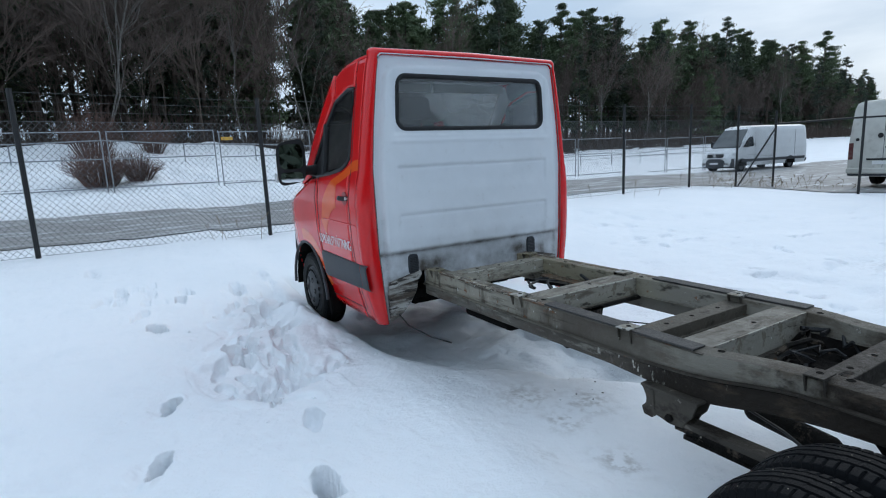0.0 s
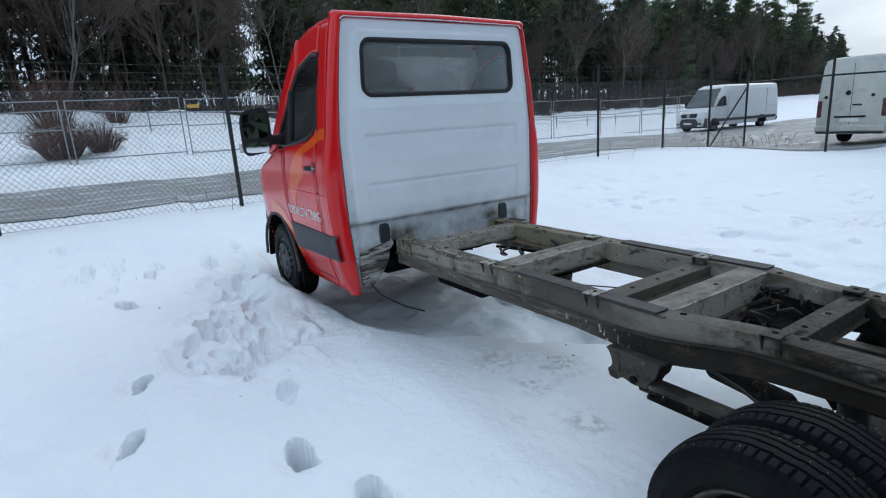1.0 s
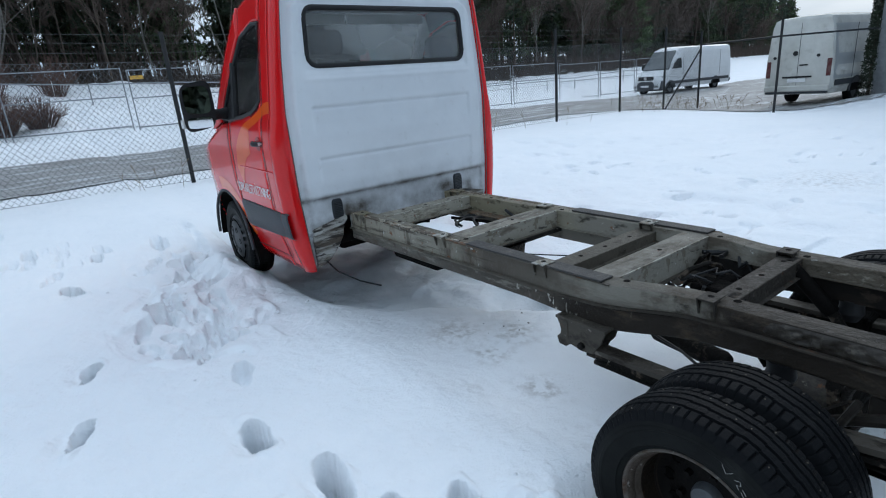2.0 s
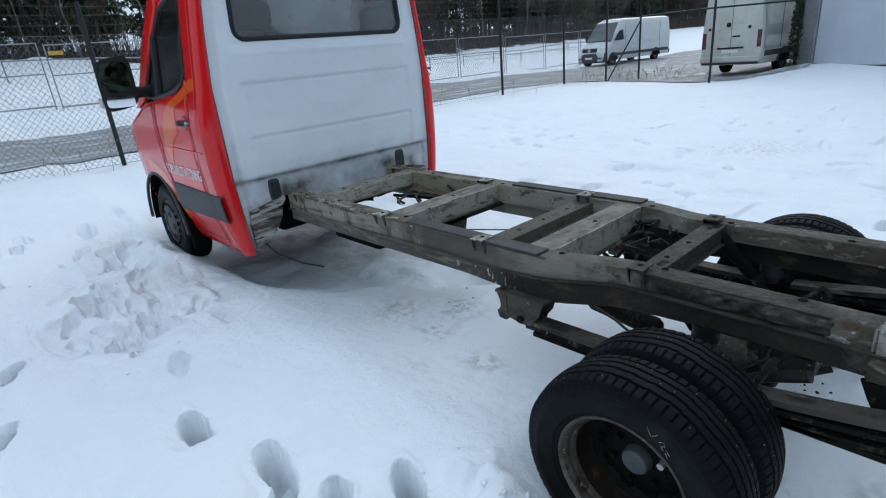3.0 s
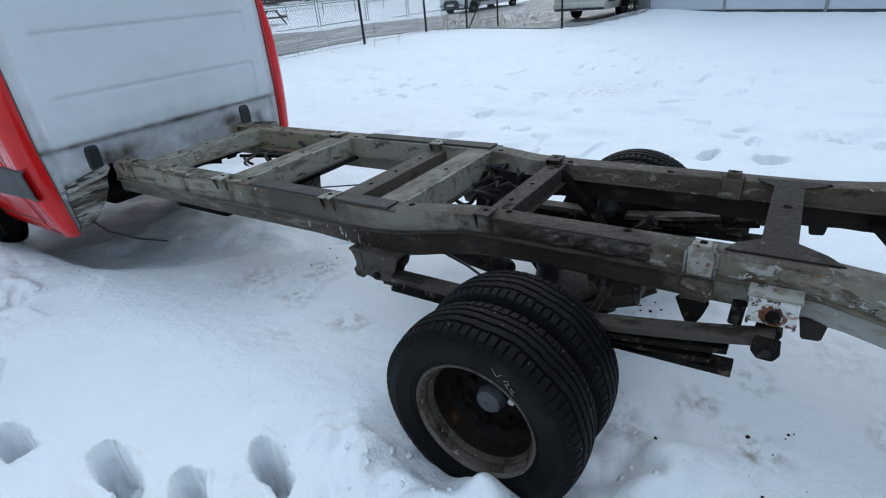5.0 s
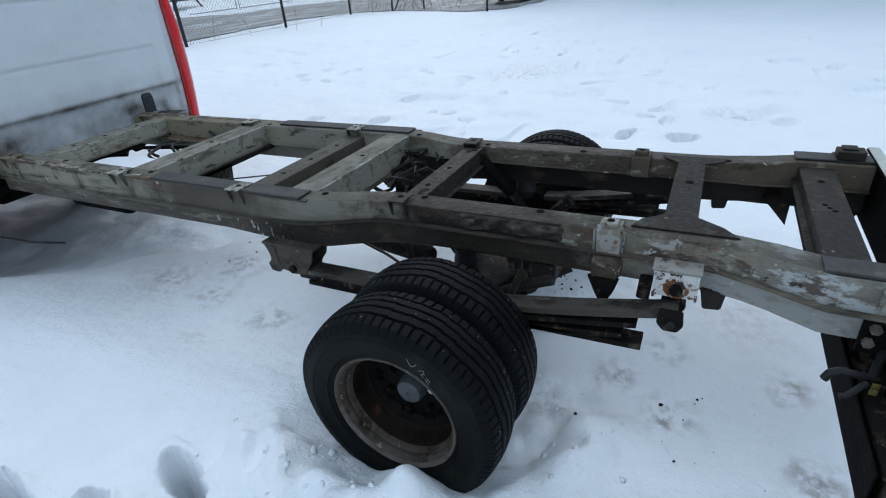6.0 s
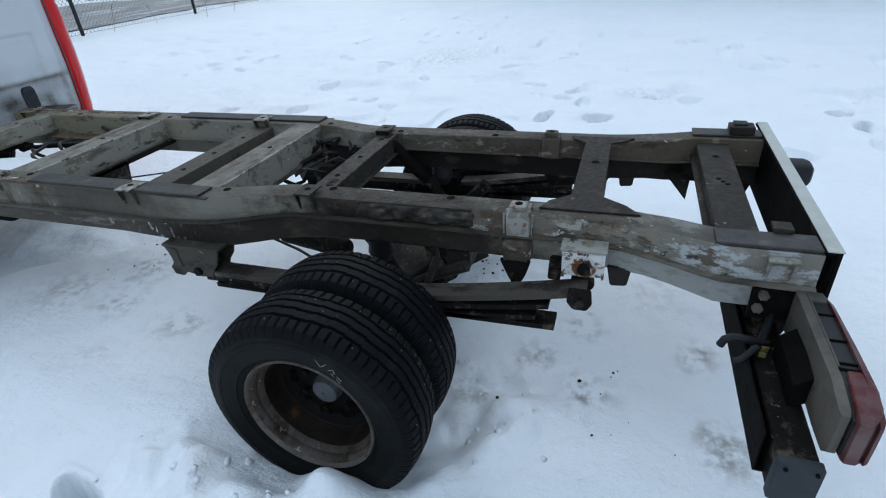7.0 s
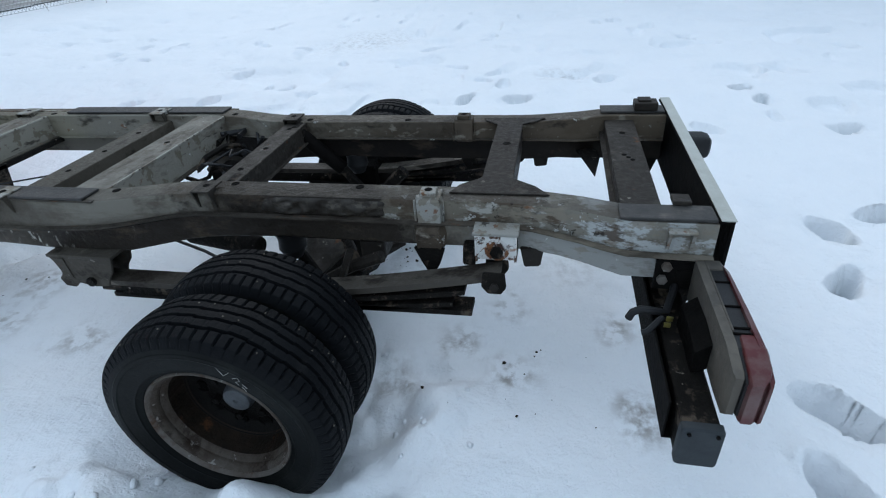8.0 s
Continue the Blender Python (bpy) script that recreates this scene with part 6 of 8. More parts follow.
part("silencer", moved(lathe([(0.0, -0.20), (0.035, -0.19), (0.045, -0.17), (0.045, 0.17), (0.035, 0.19), (0.0, 0.20)], 20, "y"), pose(-0.14, 0.44, 0.37, 0, 0, -12)), STEEL_DARK, truck, "sooty silencer", smooth=True)
for sign in (-1, 1):
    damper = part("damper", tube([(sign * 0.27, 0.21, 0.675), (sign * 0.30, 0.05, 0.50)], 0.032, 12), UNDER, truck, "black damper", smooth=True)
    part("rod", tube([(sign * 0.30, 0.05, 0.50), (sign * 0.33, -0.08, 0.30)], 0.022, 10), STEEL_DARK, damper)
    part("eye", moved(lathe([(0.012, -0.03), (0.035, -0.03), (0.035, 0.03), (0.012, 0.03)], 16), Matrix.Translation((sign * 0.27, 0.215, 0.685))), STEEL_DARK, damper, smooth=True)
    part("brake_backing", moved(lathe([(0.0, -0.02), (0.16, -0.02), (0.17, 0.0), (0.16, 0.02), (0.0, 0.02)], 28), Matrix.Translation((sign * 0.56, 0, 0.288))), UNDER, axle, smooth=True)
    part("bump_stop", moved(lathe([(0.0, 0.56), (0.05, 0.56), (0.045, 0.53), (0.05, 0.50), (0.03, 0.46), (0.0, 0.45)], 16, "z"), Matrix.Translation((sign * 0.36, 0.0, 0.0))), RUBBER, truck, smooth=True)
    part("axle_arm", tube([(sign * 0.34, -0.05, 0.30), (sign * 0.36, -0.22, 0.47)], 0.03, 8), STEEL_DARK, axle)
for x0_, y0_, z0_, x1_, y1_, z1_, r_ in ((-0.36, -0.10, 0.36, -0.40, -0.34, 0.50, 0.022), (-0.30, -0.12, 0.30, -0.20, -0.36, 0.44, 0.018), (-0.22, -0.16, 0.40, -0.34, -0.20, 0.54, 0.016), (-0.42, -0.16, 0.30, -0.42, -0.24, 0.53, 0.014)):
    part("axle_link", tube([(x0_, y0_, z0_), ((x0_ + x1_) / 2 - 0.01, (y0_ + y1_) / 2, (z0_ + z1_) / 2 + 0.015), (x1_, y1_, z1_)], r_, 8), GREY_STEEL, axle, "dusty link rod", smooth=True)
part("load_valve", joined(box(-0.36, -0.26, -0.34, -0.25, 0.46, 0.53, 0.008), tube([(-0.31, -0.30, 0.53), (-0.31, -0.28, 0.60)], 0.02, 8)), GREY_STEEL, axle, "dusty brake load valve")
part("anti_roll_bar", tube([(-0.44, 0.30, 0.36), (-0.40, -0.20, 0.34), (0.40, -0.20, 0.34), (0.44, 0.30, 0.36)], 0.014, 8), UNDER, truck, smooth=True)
part("park_brake_cable", joined(tube([(-0.05, 1.5, 0.52), (-0.2, 0.9, 0.5), (-0.38, 0.35, 0.47), (-0.42, 0.15, 0.40)], 0.006, 6), tube([(-0.15, 1.61, 0.57), (0.05, 1.3, 0.565), (0.22, 1.0, 0.57), (0.30, 0.76, 0.58)], 0.004, 6)), RUBBER, truck, "thin brake cable")
random.seed(5)
for k in range(16):
    x0, y0, z0 = random.uniform(0.02, 0.33), random.uniform(0.32, 0.62), random.uniform(0.46, 0.66)
    p = [(x0, y0, z0)]
    for _ in range(4):
        q = p[-1]
        p.append((min(0.36, max(-0.05, q[0] + random.uniform(-0.09, 0.09))), min(0.62, max(0.3, q[1] + random.uniform(-0.09, 0.09))), min(0.66, max(0.44, q[2] + random.uniform(-0.06, 0.06)))))
    part("brake_hose", tube(p, random.choice((0.006, 0.009, 0.013)), 6), RUBBER if k % 3 else STEEL_DARK, truck, "brake hose and loom", smooth=True)
valve = part("brake_valve", joined(box(0.06, 0.20, 0.40, 0.56, 0.48, 0.58, 0.012), moved(lathe([(0.0, -0.05), (0.045, -0.05), (0.05, 0.04), (0.0, 0.06)], 14), Matrix.Translation((0.25, 0.48, 0.53)))), UNDER, truck, "black brake valve block")
tank = part("fuel_tank", joined(box(-0.38, 0.02, 1.98, 2.50, 0.42, 0.585, 0.03), tube([(0.05, 2.1, 0.6), (0.18, 2.0, 0.62), (0.22, 2.2, 0.6), (0.10, 2.4, 0.62)], 0.012, 6)), UNDER, truck, "black tank between the rails")
RUST_PLATE = weathered("rust_brown_plate_steel", [(-1.5, (0.10, 0.072, 0.050)), (2.9, (0.13, 0.095, 0.066))], [(SOOT, (9, 14, 9), 0.52, 0.05, 0.85, None), (RUSTY, 16, 0.56, 0.05, 0.7, None), ((0.30, 0.26, 0.20), 21, 0.62, 0.02, 0.6, None)], 0.2, 5.0)
rack = part("cable_rack", joined(box(-0.34, 0.385, 1.825, 1.935, 0.610, 0.618, 0.002), box(-0.34, 0.385, 1.825, 1.833, 0.57, 0.610, 0.002), box(0.30, 0.385, 1.94, 2.46, 0.604, 0.612, 0.002)), RUST_PLATE, truck, "rust-brown bracket plate between the rails")
part("cable", tube([(-0.36, 1.88, 0.632), (-0.12, 1.90, 0.630), (0.12, 1.885, 0.640), (0.30, 1.92, 0.634), (0.37, 2.10, 0.66)], 0.011, 8), RUBBER, rack, "black cable", smooth=True)
for loop_x, loop_y, rise in ((0.10, 2.22, 0.035), (0.19, 2.34, 0.015), (0.25, 2.20, 0.025)):
    arc = [(loop_x + 0.11 * math.cos(t), loop_y + 0.09 * math.sin(t + 0.4), 0.588 + rise * math.sin(t) + 0.012 * math.sin(2.3 * t + 9 * loop_x)) for t in np.linspace(-0.4, 3.6, 14)]
    part("hose", tube(arc, 0.0095, 7), RUBBER, rack, "bent black hose", smooth=True)
for px_, py_ in ((0.05, 1.875), (0.21, 1.87), (-0.16, 1.87)):
    part("bolt", bolt(px_, py_, 0.6235, 0.011, 0.010, "z"), STEEL_DARK, rack)
# lumps of dried grease and underseal on the near rail's flank
grease = []
for yy in np.linspace(-0.40, 0.10, 110):
    row = []
    for zz in np.linspace(0.652, 0.7135, 18):
        edge = min(1.0, (zz - 0.652) / 0.010, (0.7135 - zz) / 0.008) * float(ramp01(yy, -0.40, -0.34)) * float(ramp01(0.10 - yy, 0, 0.12))
        edge -= 0.55 * float(ramp01(abs(yy + 0.15), 0.08, 0.24)) * (0.9 + float(lattice(yy, zz, 24, 79)))
        lump = 0.004 + 0.0075 * float(np.tanh(3 * lattice(yy + 0.6 * zz, zz * 1.6, 24, 77))) + 0.0035 * float(lattice(yy, zz * 1.3, 55, 78))
        row.append((-(0.400 + max(0.0, edge) * max(0.0, lump + 0.003) + 0.0025 * (edge > 0.3)), yy, zz))
    grease.append(row)
part("grease_crust", sheet(grease), weathered("dried_grease", [(-1.5, (0.030, 0.025, 0.020)), (2.9, (0.030, 0.025, 0.020))], [((0.10, 0.086, 0.070), (14, 9, 18), 0.55, 0.06, 0.7, None), (SOOT, 30, 0.52, 0.05, 0.8, None)], 0.2, 5.0, rough=(0.30, 0.55), spec=0.22), rails[-1], "lumpy dried grease", smooth="all")


def crust(x0, x1, y0, y1, z0, h, seed):
    """A lump of old snow with an uneven top."""
    rows_ = []
    for i in range(25):
        v = i / 24
        r = []
        for j in range(25):
            u = j / 24
            e = max(0.0, 1 - (abs(2 * u - 1) ** 4 + abs(2 * v - 1) ** 4))
            x, y = x0 + (x1 - x0) * u, y0 + (y1 - y0) * v
            r.append((x + 0.03 * float(lattice(x, y, 7, seed)), y + 0.03 * float(lattice(x, y, 7, seed + 1)), z0 + h * e ** 0.4 * (0.8 + 0.35 * float(lattice(x, y, 6, seed + 2))) if e > 0 else z0))
        rows_.append(r)
    return sheet(rows_)


tagged(part("snow_patch", crust(-0.40, 0.0, 1.99, 2.50, 0.583, 0.05, 71), SNOW, None, smooth="all"), "patch of old snow lying on the tank", "snow")

# ---- wheels ----
R_T, HALF = 0.357, 0.098


def tyre_mesh():
    """Tread with four crooked grooves and cut shoulders, sidewalls with a bead."""
    prof = [(0.212, -0.075), (0.222, -0.088), (0.235, -0.095), (0.238, -0.0985), (0.243, -0.0985), (0.247, -0.099), (0.285, -0.1045), (0.289, -0.1062), (0.300, -0.1055), (0.303, -0.1035), (0.315, -0.101), (0.333, -0.094), (0.343, -0.089)]
    prof += [(0.345 + 0.012 * (1 - (h / 0.086) ** 2), h) for h in np.linspace(-0.086, 0.086, 49)]
    prof += [(r, -h) for r, h in prof[:13][::-1]]
    prof = [(r * 0.985, h) for r, h in prof]
    seg = 420
    rows_ = []
    for k in range(seg):
        a = 2 * math.pi * k / seg
        r_ = []
        for r, h in prof:
            if r > 0.3393:
                # stepped grooves: the line jumps sideways from block to block
                zig = (0.0036, 0.0, -0.0036, 0.0)[(k // 10) % 4]
                for g, deep in ((-0.050, 0.010), (-0.017, 0.010), (0.017, 0.010), (0.050, 0.010)):
                    if abs(h - g - zig) < 0.0037:
                        r -= deep
                if abs(h) > 0.056 and k % 6 == 0:
                    r -= 0.007
                if 0.022 < abs(h) < 0.046 and (k + (2 if h > 0 else 4)) % 6 == 0:
                    r -= 0.0009
            elif r > 0.322 and k % 6 == 0:
                r -= 0.005
            elif 0.262 < r < 0.279:
                # raised characters moulded round the sidewall
                if 0.08 < (k / seg * 4) % 1 < 0.42 and (k * 7919 % 13) > 4:
                    h += math.copysign(0.0022, h)
            r_.append((h, r * math.cos(a), r * math.sin(a)))
        rows_.append(r_)
    n, m = seg, len(prof)
    me = bpy.data.meshes.new("tyre")
    faces = [(i * m + j, ((i + 1) % n) * m + j, ((i + 1) % n) * m + j + 1, i * m + j + 1) for i in range(n) for j in range(m - 1)]
    me.from_pydata([p for r in rows_ for p in r], [], faces)
    me.update()
    me.materials.append(TYRE)
    me.materials.append(TYRE_WALL)
    wall = [1 if j < 10 or j >= m - 11 else 0 for j in range(m - 1)]
    me.polygons.foreach_set("material_index", wall * n)
    return me


TYRE_ME = tyre_mesh()


def stud_mesh():
    """Small metal studs set in rows across the tread."""
    bm, r_ = bmesh.new(), random.Random(12)
    for k in range(46):
        a, h = 2 * math.pi * (k + r_.uniform(-0.3, 0.3)) / 46, r_.choice((-0.072, -0.062, -0.038, 0.0, 0.036, 0.063, 0.073)) + r_.uniform(-0.004, 0.004)
        r = 0.985 * (0.345 + 0.012 * (1 - (h / 0.086) ** 2))
        m = pose(0, 0, 0, math.degrees(a), 0, 0) @ Matrix.Translation((h, 0, r))
        bmesh.ops.create_cone(bm, cap_ends=True, segments=6, radius1=0.0026, radius2=0.0020, depth=0.003, matrix=m)
    me = bpy.data.meshes.new("stud_ring")
    bm.to_mesh(me)
    bm.free()
    me.materials.append(STEEL)
    return me


STUD_ME = stud_mesh()


def dual_wheel(sign):
    """A twin wheel: outer rim dished deep, inner tyre behind it. Local x points outwards."""
    m = pose(0, -0.006, 0.288 if sign < 0 else 0.275, 0, 0, 0 if sign > 0 else 180)
    wheel = holder("twin_wheel", truck, "twin rear wheel with worn studded tyres", matrix=m)
    same_part("tyre", TYRE_ME, wheel, pose(0.898, 0, 0, 12, 0, 0))
    same_part("tyre", TYRE_ME, wheel, pose(0.672, 0, 0, 31, 0, 0))
    for x, turn in ((0.898, 12), (0.672, 31)):
        tagged(same_part("stud_ring", STUD_ME, wheel, pose(x, 0, 0, turn, 0, 0)), "small worn steel studs", kind="stuff")
    rim = part("rim", lathe([(0.214, 0.955), (0.2165, 0.975), (0.2165, 0.984), (0.213, 0.989), (0.2085, 0.986), (0.204, 0.977)], 64), RIM, wheel, "worn grey rim edge", smooth=True)
    part("rim_step", lathe([(0.204, 0.9768), (0.197, 0.970), (0.192, 0.960), (0.193, 0.950), (0.186, 0.944), (0.182, 0.930)], 64), RIM_STEP, rim, "brown rusty rim step", smooth=True)
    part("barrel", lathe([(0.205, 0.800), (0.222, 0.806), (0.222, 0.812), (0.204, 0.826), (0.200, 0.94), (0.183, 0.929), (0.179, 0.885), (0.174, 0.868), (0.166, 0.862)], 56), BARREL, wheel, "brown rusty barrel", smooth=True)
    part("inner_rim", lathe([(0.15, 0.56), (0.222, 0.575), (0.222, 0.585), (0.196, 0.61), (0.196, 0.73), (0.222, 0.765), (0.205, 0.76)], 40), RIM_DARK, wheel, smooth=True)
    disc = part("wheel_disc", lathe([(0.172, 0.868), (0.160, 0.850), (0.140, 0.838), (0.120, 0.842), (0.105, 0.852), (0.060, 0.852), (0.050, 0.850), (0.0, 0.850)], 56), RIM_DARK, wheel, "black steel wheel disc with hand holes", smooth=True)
    # hand holes: raised black rings that paint the dark inside
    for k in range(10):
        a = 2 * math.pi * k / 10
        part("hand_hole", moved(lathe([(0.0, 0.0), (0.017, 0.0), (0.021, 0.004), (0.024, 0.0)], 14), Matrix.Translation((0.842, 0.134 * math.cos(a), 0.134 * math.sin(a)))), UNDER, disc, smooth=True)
    for k in range(6):
        a = 2 * math.pi * (k + 0.3) / 6
        part("wheel_nut", bolt(0.862, 0.085 * math.cos(a), 0.085 * math.sin(a), 0.013, 0.026), RIM_DARK if k else CLEAR, disc)
    part("hub_cap", lathe([(0.049, 0.845), (0.046, 0.872), (0.041, 0.882), (0.028, 0.886), (0.008, 0.886), (0.006, 0.881), (0.0, 0.881)], 28), HUB, wheel, "grey hub cap", smooth=True)
    return wheel


rear_left, rear_right = dual_wheel(-1), dual_wheel(1)
# chalk mark on the near tyre
strokes = [((0.03, 0.262), (0.05, 0.245), (0.062, 0.262), (0.070, 0.285)), ((0.085, 0.25), (0.10, 0.265), (0.112, 0.252), (0.10, 0.24), (0.118, 0.232)), ((0.125, 0.245), (0.15, 0.238)), ((0.02, 0.275), (0.03, 0.262)), ((0.13, 0.232), (0.155, 0.222))]
part("chalk_mark", joined(*[tube([(1.0017, (0.267 + 0.7 * (v - 0.255)) * math.sin(0.28 + 2.6 * u), (0.267 + 0.7 * (v - 0.255)) * math.cos(0.28 + 2.6 * u)) for u, v in st], 0.0010, 4) for st in strokes]), CHALK, rear_left, "white chalk scribble")


def front_wheel(sign):
    m = pose(0, 4.2, 0.385, 0, 0, 0 if sign > 0 else 180)
    wheel = holder("front_wheel", truck, "front wheel with a dark plastic cover", matrix=m)
    same_part("tyre", TYRE_ME, wheel, pose(0.845, 0, 0, 20, 0, 0))
    part("rim", lathe([(0.15, 0.78), (0.222, 0.79), (0.20, 0.81), (0.20, 0.90), (0.222, 0.925), (0.205, 0.925)], 40), RIM_DARK, wheel, smooth=True)
    cover = part("wheel_cover", lathe([(0.214, 0.922), (0.212, 0.932), (0.195, 0.936), (0.180, 0.945), (0.150, 0.958), (0.120, 0.966), (0.085, 0.968), (0.075, 0.960), (0.035, 0.960), (0.0, 0.962)], 48), COVER, wheel, "grey plastic wheel cover", smooth=True)
    # nut holes drawn likewise, as painted dark discs
    for k in range(6):
        a = 2 * math.pi * k / 6
        part("nut_hole", moved(lathe([(0.0, 0.0), (0.018, 0.0), (0.022, 0.004), (0.025, 0.0)], 14), Matrix.Translation((0.966, 0.105 * math.cos(a), 0.105 * math.sin(a)))), UNDER, cover, smooth=True)
    for k in range(18):
        a = 2 * math.pi * k / 18
        part("slot", moved(box(-0.003, 0.003, -0.017, 0.017, -0.021, 0.021, 0.002, 1), pose(0, 0, 0, math.degrees(a), 0, 0) @ pose(0.9515, 0, 0.174, 0, 22, 0)), UNDER, cover)
    return wheel


front_wheel(-1), front_wheel(1)
part("front_axle", tube([(-0.8, 4.2, 0.36), (0.8, 4.2, 0.36)], 0.05, 10), UNDER, truck)
for s_ in (-1, 1):
    part("wheel_housing", sheet([[(s_ * x, 4.2 + 0.47 * math.cos(a), 0.36 + 0.47 * math.sin(a)) for x in (0.55, 0.955)] for a in np.linspace(0, math.pi, 24)]), UNDER, truck, smooth=True)


# ---- fence of the yard ----
FAR_X, FAR_Y = np.arange(-60, 205, 0.4), np.arange(9.5, 96, 0.4)
FAR_Z = snow_height(*np.meshgrid(FAR_X, FAR_Y))


def gz(x, y):
    """Height of the ground; far off from a coarse table."""
    if y < 9.6:
        return float(snow_height(np.array([x]), np.array([y]))[0])
    i, j = min(int((y - 9.5) / 0.4), len(FAR_Y) - 2), min(max(int((x + 60) / 0.4), 0), len(FAR_X) - 2)
    u, v = (x + 60) / 0.4 - j, (y - 9.5) / 0.4 - i
    return float((FAR_Z[i, j] * (1 - u) + FAR_Z[i, j + 1] * u) * (1 - v) + (FAR_Z[i + 1, j] * (1 - u) + FAR_Z[i + 1, j + 1] * u) * v)


POSTS = [(-10.4, 8.97), (-6.95, 9.02), (-3.53, 9.13), (-0.13, 9.28), (3.12, 9.36), (6.38, 9.43), (9.63, 9.49), (12.3, 9.28), (13.85, 8.75), (15.8, 8.65), (14.4, 5.75)]
fence = thing("chain_link_fence", "chain-link fence with black steel posts", "fence")
for k, (x, y) in enumerate(POSTS):
    z0 = gz(x, y)
    part("post", joined(tube([(x, y, z0 - 0.3), (x, y, z0 + 2.42)], 0.036 if k < 7 else 0.032, 10), tube([(x, y, z0 + 2.42), (x, y, z0 + 2.43)], 0.04, 10)), POST, fence, smooth=True)
part("strut", tube([(13.95, 8.75, gz(13.95, 8.75)), (15.8, 8.65, gz(15.8, 8.65) + 1.9)], 0.026, 8), POST, fence, "slanting strut")
part("strut", tube([(15.8, 8.65, gz(15.8, 8.65) + 2.02), (14.4, 5.75, gz(14.4, 5.75) + 2.0), (18.2, 4.6, gz(14.4, 5.75) + 2.05)], 0.026, 8), POST, fence, "top rail")


class Soup:
    """Loose points and faces, for meshes of very many small pieces."""

    def __init__(self):
        self.points, self.loops = [], []

    def normal_update(self):
        pass

    def free(self):
        pass

    def to_mesh(self, me):
        me.from_pydata(self.points, [], self.loops)
        me.update()


def wire_strip(soup, a, b, r):
    """A thin three-sided wire."""
    ax, ay, az = a
    bx, by, bz = b
    dx, dy, dz = bx - ax, by - ay, bz - az
    ln = math.sqrt(dx * dx + dy * dy + dz * dz) or 1.0
    dx, dy, dz = dx / ln, dy / ln, dz / ln
    px, py, pz = dy * 0.2 - dz * 0.9, dz * 0.3 - dx * 0.2, dx * 0.9 - dy * 0.3
    ln = math.sqrt(px * px + py * py + pz * pz) or 1.0
    px, py, pz = px / ln * r, py / ln * r, pz / ln * r
    qx, qy, qz = dy * pz - dz * py, dz * px - dx * pz, dx * py - dy * px
    n = len(soup.points)
    for ex, ey, ez in ((ax, ay, az), (bx, by, bz)):
        for cs, sn in ((1.0, 0.0), (-0.5, 0.866), (-0.5, -0.866)):
            soup.points.append((ex + cs * px + sn * qx, ey + cs * py + sn * qy, ez + cs * pz + sn * qz))
    soup.loops += [(n, n + 1, n + 4, n + 3), (n + 1, n + 2, n + 5, n + 4), (n + 2, n, n + 3, n + 5)]


def chain_link(a, b, height=1.95, cell=0.088, r=0.0027):
    """Two crossing sets of wires between two posts."""
    bm = Soup()
    (xa, ya), (xb, yb) = a, b
    ln = math.hypot(xb - xa, yb - ya)
    za, zb = gz(xa, ya) + 0.03, gz(xb, yb) + 0.03

    def at(u, v):
        t = u / ln
        return (xa + (xb - xa) * t, ya + (yb - ya) * t, za + (zb - za) * t + v)

    rise = height * 0.92
    k = -int(rise / cell) - 1
    while k * cell < ln:
        for flip in (0, 1):
            u0, u1 = k * cell, k * cell + rise
            v0, v1 = 0.0, height
            if u0 < 0:
                v0, u0 = -u0 / rise * height, 0.0
            if u1 > ln:
                v1, u1 = height - (u1 - ln) / rise * height, ln
            if v1 - v0 > 0.02:
                if flip:
                    v0, v1 = height - v0, height - v1
                wire_strip(bm, at(u0, v0), at(u1, v1), r)
        k += 1
    for v in (0.0, height * 0.5, height):
        wire_strip(bm, at(0, v), at(ln, v), r * 1.3)
    return bm


for k in range(len(POSTS) - 2):
    part("chain_link", chain_link(POSTS[k], POSTS[k + 1]), WIRE, fence, "woven wire mesh")
for k in range(len(POSTS) - 2):
    (xa, ya), (xb, yb) = POSTS[k], POSTS[k + 1]
    bm = Soup()
    for v in (2.12, 2.26, 2.38):
        wire_strip(bm, (xa, ya, gz(xa, ya) + v), (xb, yb, gz(xb, yb) + v), 0.0025)
    part("barbed_wire", bm, WIRE, fence)

# ---- mobile mesh panels beyond the road ----


def mesh_panel(x0, y0, x1, y1, tall=2.0, signed=False):
    ln, ang = math.hypot(x1 - x0, y1 - y0), math.degrees(math.atan2(y1 - y0, x1 - x0))
    m = pose(x0, y0, min(gz(x0, y0), gz(x1, y1)) - 0.02, 0, 0, ang)
    panel = thing("fence_panel", "galvanised mobile fence panel with wire mesh", "fence panel", m, "mobile fence panels")
    for u in (0.06, ln - 0.06):
        part("upright", tube([(u, 0, 0), (u, 0, tall)], 0.021, 8), GALV, panel)
    for v in (0.16, tall * 0.55, tall - 0.02):
        part("rail", tube([(0.06, 0, v), (ln - 0.06, 0, v)], 0.019, 8), GALV, panel)
    bm = Soup()
    for k in range(int(ln / 0.12)):
        wire_strip(bm, (0.06 + 0.12 * k, 0, 0.16), (0.06 + 0.12 * k, 0, tall), 0.0017)
    part("wire_mesh", bm, WIRE, panel)
    if signed:
        part("sign", box(0.12, 0.52, -0.03, -0.02, tall - 0.32, tall - 0.20, 0.002), SIGN, panel, "small orange sign")


